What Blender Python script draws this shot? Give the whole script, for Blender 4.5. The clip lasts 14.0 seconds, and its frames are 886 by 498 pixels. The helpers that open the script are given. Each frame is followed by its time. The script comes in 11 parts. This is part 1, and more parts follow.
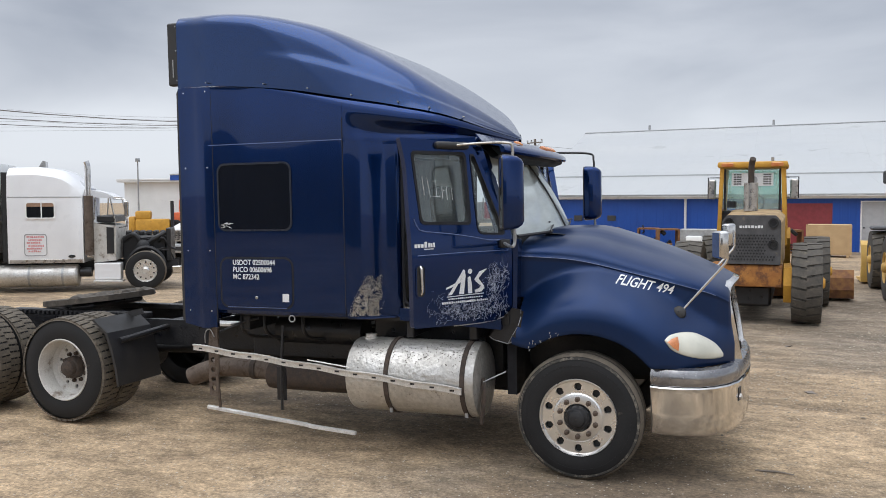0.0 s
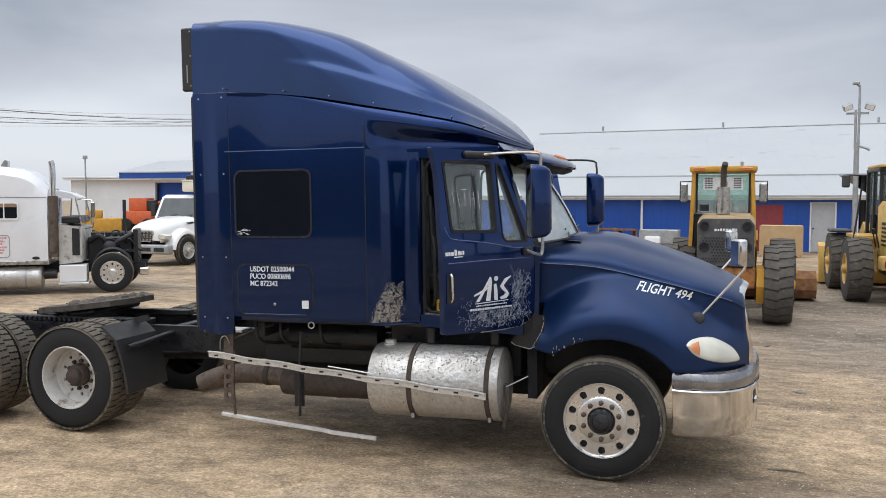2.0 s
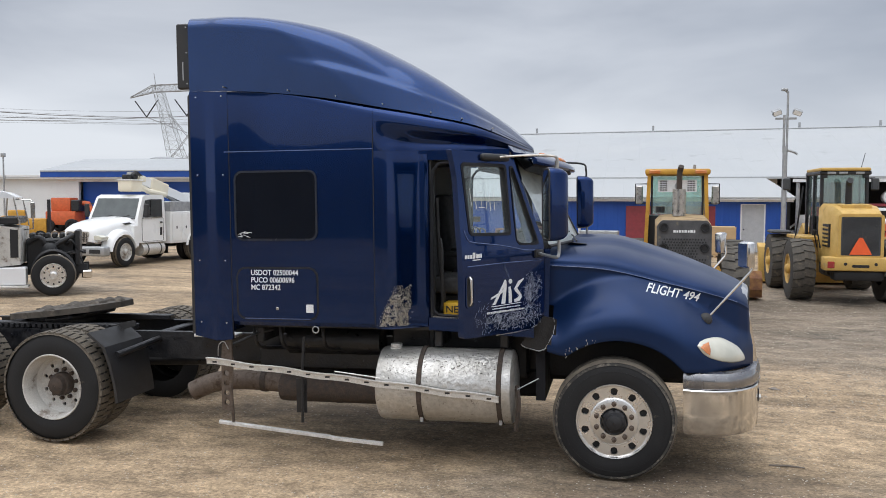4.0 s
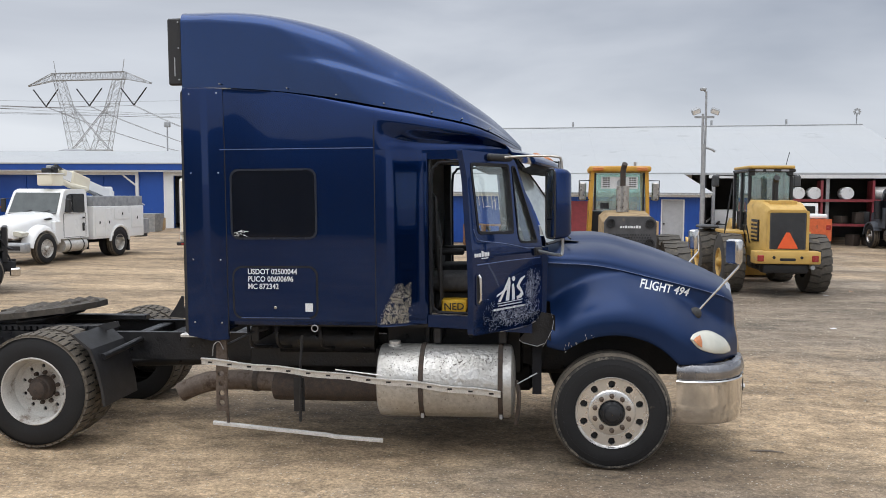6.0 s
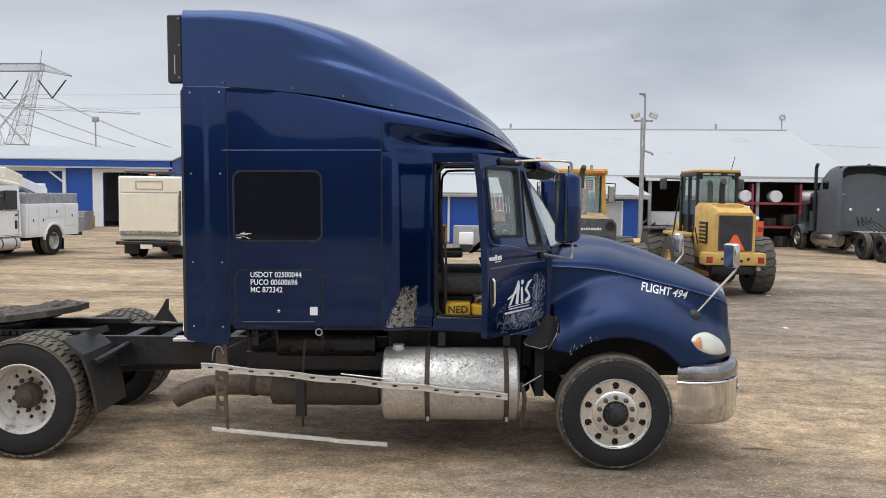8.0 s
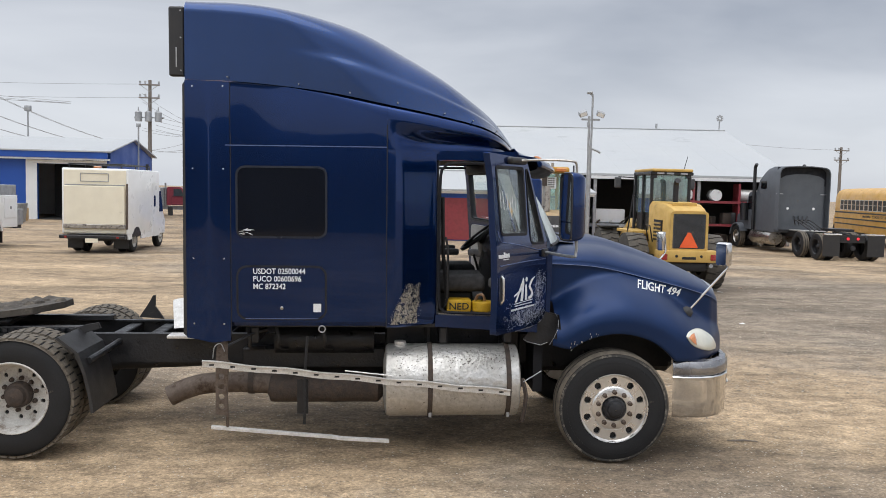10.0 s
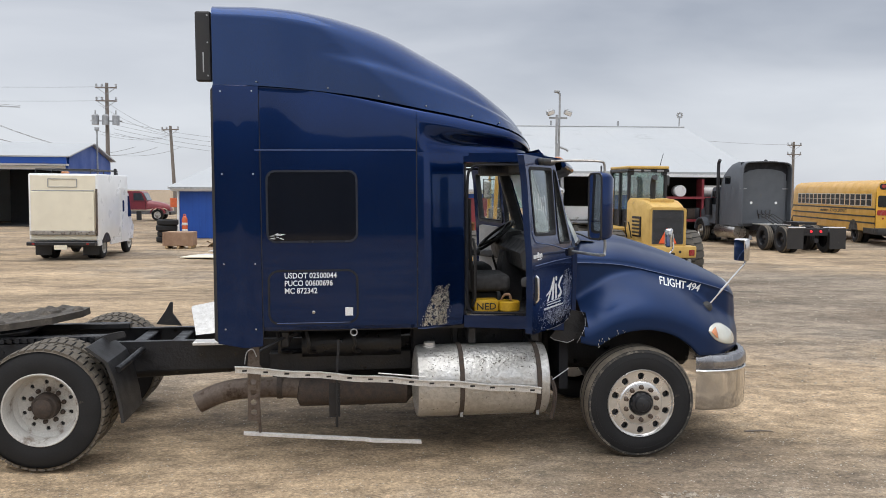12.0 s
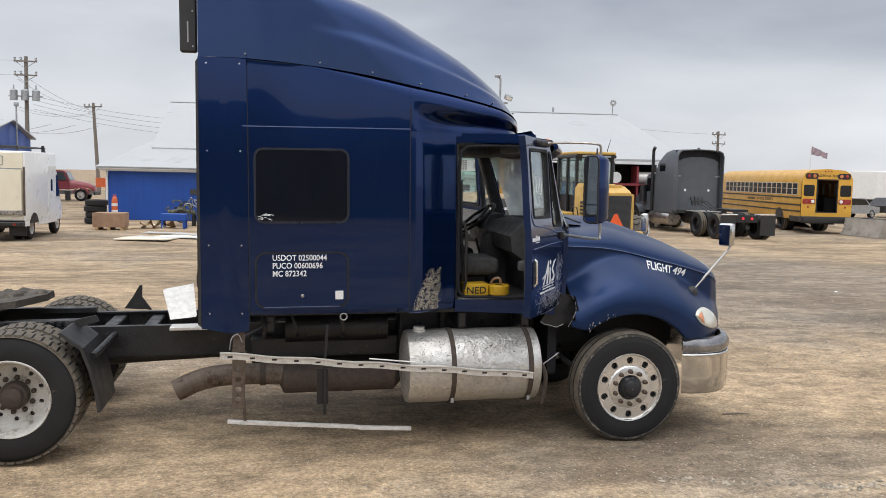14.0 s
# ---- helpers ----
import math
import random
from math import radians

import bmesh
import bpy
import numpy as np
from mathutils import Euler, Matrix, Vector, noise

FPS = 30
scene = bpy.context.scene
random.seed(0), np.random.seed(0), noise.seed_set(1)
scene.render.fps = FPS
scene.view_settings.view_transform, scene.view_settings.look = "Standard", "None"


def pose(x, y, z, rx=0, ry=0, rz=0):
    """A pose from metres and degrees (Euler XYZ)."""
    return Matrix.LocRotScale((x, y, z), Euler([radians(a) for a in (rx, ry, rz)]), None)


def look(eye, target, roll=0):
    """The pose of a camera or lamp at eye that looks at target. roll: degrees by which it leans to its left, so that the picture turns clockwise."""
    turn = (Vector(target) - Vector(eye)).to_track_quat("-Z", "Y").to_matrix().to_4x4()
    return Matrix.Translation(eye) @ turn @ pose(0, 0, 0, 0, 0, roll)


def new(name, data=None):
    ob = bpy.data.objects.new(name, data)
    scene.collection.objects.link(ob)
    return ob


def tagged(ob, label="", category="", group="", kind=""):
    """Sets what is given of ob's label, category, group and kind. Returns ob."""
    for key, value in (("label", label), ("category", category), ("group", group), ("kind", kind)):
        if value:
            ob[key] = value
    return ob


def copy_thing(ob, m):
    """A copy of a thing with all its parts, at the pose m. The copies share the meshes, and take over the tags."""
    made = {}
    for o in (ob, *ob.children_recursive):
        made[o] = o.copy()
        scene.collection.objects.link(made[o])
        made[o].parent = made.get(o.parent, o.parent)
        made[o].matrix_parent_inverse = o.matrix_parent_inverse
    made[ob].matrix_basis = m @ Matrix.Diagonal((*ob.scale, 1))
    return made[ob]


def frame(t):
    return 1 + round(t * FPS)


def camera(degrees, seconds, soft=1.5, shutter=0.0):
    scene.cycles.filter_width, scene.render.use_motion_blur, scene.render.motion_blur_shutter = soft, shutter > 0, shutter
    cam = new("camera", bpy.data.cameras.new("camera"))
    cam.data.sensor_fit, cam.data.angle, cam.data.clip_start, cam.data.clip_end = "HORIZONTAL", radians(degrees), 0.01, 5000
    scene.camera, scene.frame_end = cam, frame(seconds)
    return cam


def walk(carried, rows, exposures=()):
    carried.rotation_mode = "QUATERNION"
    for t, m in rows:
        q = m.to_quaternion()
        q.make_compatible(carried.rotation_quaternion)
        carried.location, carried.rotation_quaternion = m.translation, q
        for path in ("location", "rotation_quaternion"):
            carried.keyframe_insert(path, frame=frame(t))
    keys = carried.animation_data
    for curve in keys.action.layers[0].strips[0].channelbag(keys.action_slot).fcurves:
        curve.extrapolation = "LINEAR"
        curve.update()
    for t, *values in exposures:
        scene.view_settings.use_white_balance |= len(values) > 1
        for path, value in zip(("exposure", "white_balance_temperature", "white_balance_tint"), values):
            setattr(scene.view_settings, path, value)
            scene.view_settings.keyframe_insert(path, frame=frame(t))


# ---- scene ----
cam = camera(55.0, 14.0, soft=0.9)
PATH = [
    (0, (1.334, -7.658, 2.174), (0.629, -5.79, 2.06), -0.2),
    (0.5, (1.193, -7.706, 2.195), (0.514, -5.828, 2.085), -0.0),
    (1, (1.059, -7.772, 2.194), (0.407, -5.885, 2.085), 0.1),
    (1.5, (0.899, -7.897, 2.217), (0.281, -5.998, 2.106), 0.1),
    (2, (0.762, -7.954, 2.254), (0.176, -6.045, 2.136), -0.0),
    (4.5, (-0.131, -8.133, 2.278), (-0.494, -6.169, 2.164), 0.3),
    (5, (-0.311, -8.176, 2.296), (-0.621, -6.204, 2.182), 0.4),
    (5.5, (-0.49, -8.193, 2.285), (-0.752, -6.214, 2.165), 0.4),
    (6, (-0.664, -8.303, 2.308), (-0.876, -6.318, 2.178), 0.3),
    (6.5, (-0.829, -8.333, 2.298), (-0.996, -6.344, 2.162), 0.3),
    (7, (-1.014, -8.303, 2.322), (-1.139, -6.312, 2.183), 0.5),
    (7.5, (-1.153, -8.304, 2.331), (-1.24, -6.31, 2.196), 0.7),
    (8, (-1.333, -8.346, 2.335), (-1.376, -6.351, 2.205), 0.8),
    (10.5, (-2.071, -8.415, 2.353), (-1.933, -6.425, 2.214), 1.3),
    (11, (-2.245, -8.471, 2.366), (-2.079, -6.482, 2.234), 1.0),
    (11.5, (-2.385, -8.464, 2.356), (-2.197, -6.477, 2.228), 0.7),
    (12, (-2.537, -8.403, 2.356), (-2.329, -6.419, 2.218), 0.5),
    (12.5, (-2.658, -8.358, 2.349), (-2.421, -6.378, 2.196), 0.5),
    (13, (-2.839, -8.353, 2.338), (-2.556, -6.38, 2.171), 0.7),
    (13.5, (-2.981, -8.31, 2.341), (-2.65, -6.345, 2.165), 1.2),
    (14, (-3.063, -8.15, 2.319), (-2.685, -6.193, 2.147), 1.3),
]
walk(cam, [(t, look(eye, target, roll)) for t, eye, target, roll in PATH], exposures=[(0.0, 0.0, 6380, 10), (5.0, -0.02, 6400, 10), (8.0, 0.03, 6480, 10), (12.5, 0.05, 6500, 10), (14.0, 0.07, 6610, 10)])

# ---- light ----
world = bpy.data.worlds.new("overcast")
scene.world = world
world.use_nodes = True
wn, wl = world.node_tree.nodes, world.node_tree.links
wn.clear()


def sky_nodes():
    out = wn.new("ShaderNodeOutputWorld")
    bg = wn.new("ShaderNodeBackground")
    sky = wn.new("ShaderNodeTexSky")
    sky.sky_type, sky.sun_disc = "NISHITA", False
    sky.sun_elevation, sky.sun_rotation = radians(38), radians(199)
    geo = wn.new("ShaderNodeTexCoord")
    stretch = wn.new("ShaderNodeMapping")
    stretch.inputs["Scale"].default_value = (1.0, 1.0, 3.6)
    stretch.inputs["Location"].default_value = (0.35, 0.1, 0.2)
    cloud = wn.new("ShaderNodeTexNoise")
    cloud.inputs["Scale"].default_value, cloud.inputs["Detail"].default_value = 2.1, 5.0
    cloud.inputs["Roughness"].default_value, cloud.inputs["Distortion"].default_value = 0.48, 0.35
    split = wn.new("ShaderNodeSeparateXYZ")
    low = wn.new("ShaderNodeMapRange")          # bright strip over the horizon
    low.inputs["From Min"].default_value, low.inputs["From Max"].default_value = 0.055, 0.19
    low.inputs["To Min"].default_value, low.inputs["To Max"].default_value = 0.30, 0.0
    low.interpolation_type = "SMOOTHSTEP"
    high = wn.new("ShaderNodeMapRange")         # thinner cloud towards the zenith
    high.inputs["From Min"].default_value, high.inputs["From Max"].default_value = 0.3, 0.95
    high.inputs["To Min"].default_value, high.inputs["To Max"].default_value = 0.0, 0.42
    side = wn.new("ShaderNodeMapRange")         # thin bright cloud round the hidden sun
    side.inputs["From Min"].default_value, side.inputs["From Max"].default_value = 0.15, 0.95
    side.inputs["To Min"].default_value, side.inputs["To Max"].default_value = 0.0, 0.34
    toward = wn.new("ShaderNodeVectorMath")
    toward.operation = "DOT_PRODUCT"
    toward.inputs[1].default_value = (-0.15, -0.78, 0.60)
    wl.new(geo.outputs["Generated"], toward.inputs[0])
    wl.new(toward.outputs["Value"], side.inputs["Value"])
    add = wn.new("ShaderNodeMath")
    add2 = wn.new("ShaderNodeMath")
    add3 = wn.new("ShaderNodeMath")
    add.operation = add2.operation = add3.operation = "ADD"
    ramp = wn.new("ShaderNodeValToRGB")
    ramp.color_ramp.elements[0].position, ramp.color_ramp.elements[0].color = 0.34, (0.385, 0.42, 0.49, 1)
    ramp.color_ramp.elements[1].position, ramp.color_ramp.elements[1].color = 0.92, (0.80, 0.83, 0.88, 1)
    mid = ramp.color_ramp.elements.new(0.62)
    mid.color = (0.60, 0.63, 0.69, 1)
    dim = wn.new("ShaderNodeVectorMath")
    dim.operation = "SCALE"
    dim.inputs["Scale"].default_value = 0.1
    mix = wn.new("ShaderNodeMixRGB")
    mix.blend_type = "MIX"
    mix.inputs["Fac"].default_value = 0.93
    wl.new(geo.outputs["Generated"], stretch.inputs["Vector"])
    wl.new(geo.outputs["Generated"], split.inputs["Vector"])
    wl.new(stretch.outputs["Vector"], cloud.inputs["Vector"])
    wl.new(split.outputs["Z"], low.inputs["Value"])
    wl.new(split.outputs["Z"], high.inputs["Value"])
    wl.new(cloud.outputs["Fac"], add.inputs[0])
    wl.new(low.outputs["Result"], add.inputs[1])
    wl.new(add.outputs["Value"], add2.inputs[0])
    wl.new(high.outputs["Result"], add2.inputs[1])
    wl.new(add2.outputs["Value"], add3.inputs[0])
    wl.new(side.outputs["Result"], add3.inputs[1])
    wl.new(add3.outputs["Value"], ramp.inputs["Fac"])
    wl.new(sky.outputs["Color"], dim.inputs[0])
    wl.new(dim.outputs["Vector"], mix.inputs["Color1"])
    dome = wn.new("ShaderNodeMapRange")         # an overcast sky grows brighter towards the zenith
    dome.inputs["From Min"].default_value, dome.inputs["From Max"].default_value = 0.22, 0.9
    dome.inputs["To Min"].default_value, dome.inputs["To Max"].default_value = 1.0, 2.1
    lifted = wn.new("ShaderNodeVectorMath")
    lifted.operation = "SCALE"
    wl.new(split.outputs["Z"], dome.inputs["Value"])
    wl.new(ramp.outputs["Color"], lifted.inputs[0])
    wl.new(dome.outputs["Result"], lifted.inputs["Scale"])
    wl.new(lifted.outputs["Vector"], mix.inputs["Color2"])
    wl.new(mix.outputs["Color"], bg.inputs["Color"])
    bg.inputs["Strength"].default_value = 1.0
    wl.new(bg.outputs["Background"], out.inputs["Surface"])


sky_nodes()
sun = new("sun", bpy.data.lights.new("sun", "SUN"))
sun.data.energy, sun.data.angle, sun.data.color = 1.15, radians(60), (1.0, 0.965, 0.92)
sun.matrix_world = look((-4, -7, 20), (0, 0, 0))
scene.view_settings.exposure = 0.0


# ---- materials ----
def mat(name, c1, c2=None, scale=6.0, rough=0.6, rvar=0.12, metal=0.0, bump=0.15, bscale=90.0, coat=0.0, dirt=None, amount=0.35, dscale=1.6, each=0.0, spec=0.5, haze=0.06, grainy=0.35, gloss=1.5):
    """A surface with variation at two scales, fine relief, and a layer of dirt or wear with its own outline."""
    m = bpy.data.materials.new(name)
    m.use_nodes = True
    n, l = m.node_tree.nodes, m.node_tree.links
    b = n["Principled BSDF"]
    c2 = c2 or tuple(v * 0.8 for v in c1)
    tc = n.new("ShaderNodeTexCoord")
    big = n.new("ShaderNodeTexNoise")
    big.inputs["Scale"].default_value, big.inputs["Detail"].default_value = scale, 6.0
    fine = n.new("ShaderNodeTexNoise")
    fine.inputs["Scale"].default_value, fine.inputs["Detail"].default_value = bscale, 4.0
    l.new(tc.outputs["Object"], big.inputs["Vector"])
    l.new(tc.outputs["Object"], fine.inputs["Vector"])
    mix = n.new("ShaderNodeMixRGB")
    mix.inputs["Color1"].default_value, mix.inputs["Color2"].default_value = (*c1, 1), (*c2, 1)
    span = n.new("ShaderNodeMapRange")
    span.inputs["From Min"].default_value, span.inputs["From Max"].default_value = 0.35, 0.65
    l.new(big.outputs["Fac"], span.inputs["Value"])
    l.new(span.outputs["Result"], mix.inputs["Fac"])
    grain = n.new("ShaderNodeMixRGB")
    grain.blend_type = "MULTIPLY"
    grain.inputs["Fac"].default_value = grainy
    l.new(mix.outputs["Color"], grain.inputs["Color1"])
    g2 = n.new("ShaderNodeMapRange")
    g2.inputs["From Min"].default_value, g2.inputs["From Max"].default_value = 0.3, 0.7
    g2.inputs["To Min"].default_value, g2.inputs["To Max"].default_value = 0.55, 1.25
    l.new(fine.outputs["Fac"], g2.inputs["Value"])
    l.new(g2.outputs["Result"], grain.inputs["Color2"])
    colour = grain.outputs["Color"]
    r = n.new("ShaderNodeMapRange")
    r.inputs["From Min"].default_value, r.inputs["From Max"].default_value = 0.3, 0.7
    r.inputs["To Min"].default_value, r.inputs["To Max"].default_value = max(0.02, rough - rvar), min(1.0, rough + rvar)
    l.new(big.outputs["Fac"], r.inputs["Value"])
    roughness = r.outputs["Result"]
    if dirt:
        spot = n.new("ShaderNodeTexNoise")
        spot.inputs["Scale"].default_value, spot.inputs["Detail"].default_value = dscale, 8.0
        spot.inputs["Roughness"].default_value = 0.7
        l.new(tc.outputs["Object"], spot.inputs["Vector"])
        edge = n.new("ShaderNodeMapRange")
        edge.inputs["From Min"].default_value, edge.inputs["From Max"].default_value = 0.72 - amount * 0.55, 0.80 - amount * 0.45
        edge.inputs["To Max"].default_value = 0.85
        l.new(spot.outputs["Fac"], edge.inputs["Value"])
        soil = n.new("ShaderNodeMixRGB")
        soil.inputs["Color2"].default_value = (*dirt, 1)
        l.new(colour, soil.inputs["Color1"])
        l.new(edge.outputs["Result"], soil.inputs["Fac"])
        colour = soil.outputs["Color"]
        rr = n.new("ShaderNodeMixRGB")
        rr.inputs["Color2"].default_value = (0.85, 0.85, 0.85, 1)
        l.new(edge.outputs["Result"], rr.inputs["Fac"])
        l.new(roughness, rr.inputs["Color1"])
        roughness = rr.outputs["Color"]
    if each:
        info = n.new("ShaderNodeObjectInfo")
        er = n.new("ShaderNodeMapRange")
        er.inputs["To Min"].default_value, er.inputs["To Max"].default_value = 1.0 - each, 1.0 + each
        l.new(info.outputs["Random"], er.inputs["Value"])
        em = n.new("ShaderNodeMixRGB")
        em.blend_type, em.inputs["Fac"].default_value = "MULTIPLY", 1.0
        l.new(colour, em.inputs["Color1"])
        l.new(er.outputs["Result"], em.inputs["Color2"])
        colour = em.outputs["Color"]
    l.new(colour, b.inputs["Base Color"])
    l.new(roughness, b.inputs["Roughness"])
    b.inputs["Metallic"].default_value = metal
    b.inputs["Specular IOR Level"].default_value = spec
    if coat:
        b.inputs["Coat Weight"].default_value, b.inputs["Coat Roughness"].default_value = coat, haze
        b.inputs["Coat IOR"].default_value = gloss
    if bump:
        bp = n.new("ShaderNodeBump")
        bp.inputs["Strength"].default_value, bp.inputs["Distance"].default_value = bump, 0.01
        l.new(fine.outputs["Fac"], bp.inputs["Height"])
        l.new(bp.outputs["Normal"], b.inputs["Normal"])
    return m


def glass(name, tint, rough=0.03, clear=0.6, dust_sheen=0.0):
    """Window glass: a mirror-like film over a tinted see-through body."""
    m = bpy.data.materials.new(name)
    m.use_nodes = True
    n, l = m.node_tree.nodes, m.node_tree.links
    n.clear()
    out = n.new("ShaderNodeOutputMaterial")
    see = n.new("ShaderNodeBsdfTransparent")
    see.inputs["Color"].default_value = (*tint, 1)
    film = n.new("ShaderNodeBsdfGlossy")
    film.inputs["Roughness"].default_value = rough
    film.inputs["Color"].default_value = (0.9, 0.95, 0.95, 1)
    fres = n.new("ShaderNodeLayerWeight")
    fres.inputs["Blend"].default_value = 0.5
    edge = n.new("ShaderNodeMath")
    edge.operation = "POWER"
    edge.inputs[1].default_value = 4.5
    l.new(fres.outputs["Facing"], edge.inputs[0])
    lift = n.new("ShaderNodeMath")
    lift.operation, lift.use_clamp = "MULTIPLY_ADD", True
    lift.inputs[1].default_value, lift.inputs[2].default_value = 0.9, (1.0 - clear) * 0.6
    mixs = n.new("ShaderNodeMixShader")
    l.new(edge.outputs["Value"], lift.inputs[0])
    l.new(lift.outputs["Value"], mixs.inputs["Fac"])
    l.new(see.outputs["BSDF"], mixs.inputs[1])
    l.new(film.outputs["BSDF"], mixs.inputs[2])
    # pale veil: dust, plus sky sheen put in as colour on the windshield
    film_veil = n.new("ShaderNodeBsdfDiffuse")
    film_veil.inputs["Color"].default_value = (0.74, 0.80, 0.78, 1)
    backlit = n.new("ShaderNodeBsdfTranslucent")
    backlit.inputs["Color"].default_value = (0.74, 0.80, 0.78, 1)
    veil = n.new("ShaderNodeMixShader")
    veil.inputs["Fac"].default_value = 0.35
    l.new(film_veil.outputs["BSDF"], veil.inputs[1])
    l.new(backlit.outputs["BSDF"], veil.inputs[2])
    smear = n.new("ShaderNodeTexNoise")
    smear.inputs["Scale"].default_value, smear.inputs["Detail"].default_value = 3.0, 6.0
    amount = n.new("ShaderNodeMath")
    amount.operation = "MULTIPLY"
    amount.inputs[1].default_value = dust_sheen * 2.0
    l.new(smear.outputs["Fac"], amount.inputs[0])
    veiled = n.new("ShaderNodeMixShader")
    l.new(amount.outputs["Value"], veiled.inputs["Fac"])
    l.new(mixs.outputs["Shader"], veiled.inputs[1])
    l.new(veil.outputs["Shader"], veiled.inputs[2])
    l.new(veiled.outputs["Shader"], out.inputs["Surface"])
    return m


def glowing(name, c, strength):
    m = bpy.data.materials.new(name)
    m.use_nodes = True
    b = m.node_tree.nodes["Principled BSDF"]
    b.inputs["Base Color"].default_value = (*c, 1)
    b.inputs["Emission Color"].default_value, b.inputs["Emission Strength"].default_value = (*c, 1), strength
    return m


BLUE = mat("blue_metallic_paint", (0.0056, 0.0272, 0.116), (0.0048, 0.0240, 0.104), scale=1.5, rough=0.17, rvar=0.03, metal=0.80, bump=0.0, bscale=300, coat=0.55, spec=0.1, haze=0.03, gloss=1.5, grainy=0.1)
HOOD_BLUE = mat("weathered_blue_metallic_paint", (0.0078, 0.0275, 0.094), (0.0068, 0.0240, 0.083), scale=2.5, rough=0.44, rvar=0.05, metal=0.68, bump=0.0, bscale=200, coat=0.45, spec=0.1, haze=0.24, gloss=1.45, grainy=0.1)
# lighter copy of BLUE: the sky the fairing mirrors is in the colour
FAIRING_BLUE = mat("sky_lifted_blue_roof_paint", (0.0125, 0.0395, 0.132), (0.0110, 0.0355, 0.119), scale=2.0, rough=0.21, rvar=0.04, metal=0.78, bump=0.0, bscale=250, coat=0.7, spec=0.1, haze=0.06, gloss=1.48, grainy=0.1)
# pale blue stands for light caught on seams and pressed edges
EDGE_HIGHLIGHT = mat("pale_blue_edge_highlight", (0.10, 0.14, 0.28), rough=0.35)
BLACK = mat("black_plastic", (0.018, 0.018, 0.02), (0.028, 0.027, 0.027), rough=0.55, dirt=(0.12, 0.10, 0.08), amount=0.15, dscale=4)
CHASSIS = mat("greasy_black_steel", (0.009, 0.010, 0.013), (0.018, 0.018, 0.020), scale=9, rough=0.45, rvar=0.2, bump=0.4, bscale=40, dirt=(0.09, 0.078, 0.066), amount=0.12, dscale=9)
RUBBER = mat("tyre_rubber", (0.0095, 0.010, 0.0115), (0.018, 0.018, 0.019), scale=5, rough=0.7, bump=0.15, bscale=70, dirt=(0.14, 0.12, 0.095), amount=0.10, dscale=5, spec=0.35)
LOADER_TREAD = mat("muddy_loader_tread", (0.075, 0.069, 0.061), (0.11, 0.099, 0.084), scale=9, rough=0.92, bump=0.4, bscale=40, dirt=(0.16, 0.135, 0.105), amount=0.28, dscale=5)
CAKED = mat("caked_grease", (0.085, 0.072, 0.058), (0.05, 0.043, 0.036), scale=8, rough=0.8, bump=0.8, bscale=18, dirt=(0.16, 0.135, 0.105), amount=0.3, dscale=7)
SHOULDER = mat("scuffed_tyre_shoulder", (0.030, 0.030, 0.031), (0.06, 0.056, 0.05), scale=9, rough=0.9, bump=0.2, dirt=(0.24, 0.215, 0.175), amount=0.42, dscale=11)
TREAD = mat("dusty_tread", (0.10, 0.085, 0.068), (0.15, 0.128, 0.10), scale=12, rough=0.92, bump=0.4, bscale=50, dirt=(0.035, 0.033, 0.032), amount=0.22, dscale=9)
ALLOY = mat("polished_alloy", (0.80, 0.79, 0.78), (0.70, 0.69, 0.67), scale=8, rough=0.30, rvar=0.08, metal=0.92, bump=0.02, bscale=120, dirt=(0.30, 0.27, 0.23), amount=0.08, dscale=14, grainy=0.08)
STEEL_WHITE = mat("white_steel_rim", (0.57, 0.56, 0.53), (0.46, 0.44, 0.41), rough=0.5, dirt=(0.15, 0.11, 0.08), amount=0.3, dscale=6)
RUSTY = mat("rusty_hub", (0.042, 0.033, 0.028), (0.075, 0.054, 0.042), scale=20, rough=0.85, bump=0.6, bscale=60)
CHROME = mat("chrome", (0.72, 0.71, 0.70), (0.60, 0.59, 0.58), scale=4, rough=0.12, rvar=0.05, metal=1.0, bump=0.0, dirt=(0.36, 0.31, 0.25), amount=0.10, dscale=5, grainy=0.06)
DULL_CHROME = mat("scratched_chrome", (0.40, 0.38, 0.36), (0.55, 0.53, 0.50), scale=12, rough=0.32, rvar=0.1, metal=1.0, bump=0.05, dirt=(0.10, 0.085, 0.07), amount=0.3, dscale=7)
TANK = mat("scuffed_aluminium", (0.60, 0.59, 0.57), (0.50, 0.485, 0.455), scale=5, rough=0.40, rvar=0.12, metal=0.7, bump=0.9, bscale=26, dirt=(0.17, 0.145, 0.115), amount=0.24, dscale=34)
ALUM = mat("aluminium_rail", (0.70, 0.69, 0.67), (0.60, 0.585, 0.56), scale=18, rough=0.42, metal=0.35, bump=0.1, dirt=(0.24, 0.20, 0.16), amount=0.2, dscale=14)
GALV = mat("galvanised_steel", (0.42, 0.43, 0.44), (0.33, 0.34, 0.35), rough=0.5, metal=0.6)
PIPE = mat("rusty_exhaust_steel", (0.11, 0.085, 0.07), (0.17, 0.135, 0.11), scale=9, rough=0.7, metal=0.5, bump=0.3, bscale=50, dirt=(0.06, 0.035, 0.022), amount=0.35, dscale=6)
WHITE_PAINT = mat("white_vinyl", (0.78, 0.79, 0.80), (0.70, 0.71, 0.72), rough=0.5, bump=0.0)
SCUFF = mat("bare_scuffed_primer", (0.34, 0.30, 0.225), (0.46, 0.43, 0.37), scale=30, rough=0.8)
SCRATCH = mat("pale_scratched_paint", (0.42, 0.45, 0.52), (0.30, 0.33, 0.42), scale=30, rough=0.7)
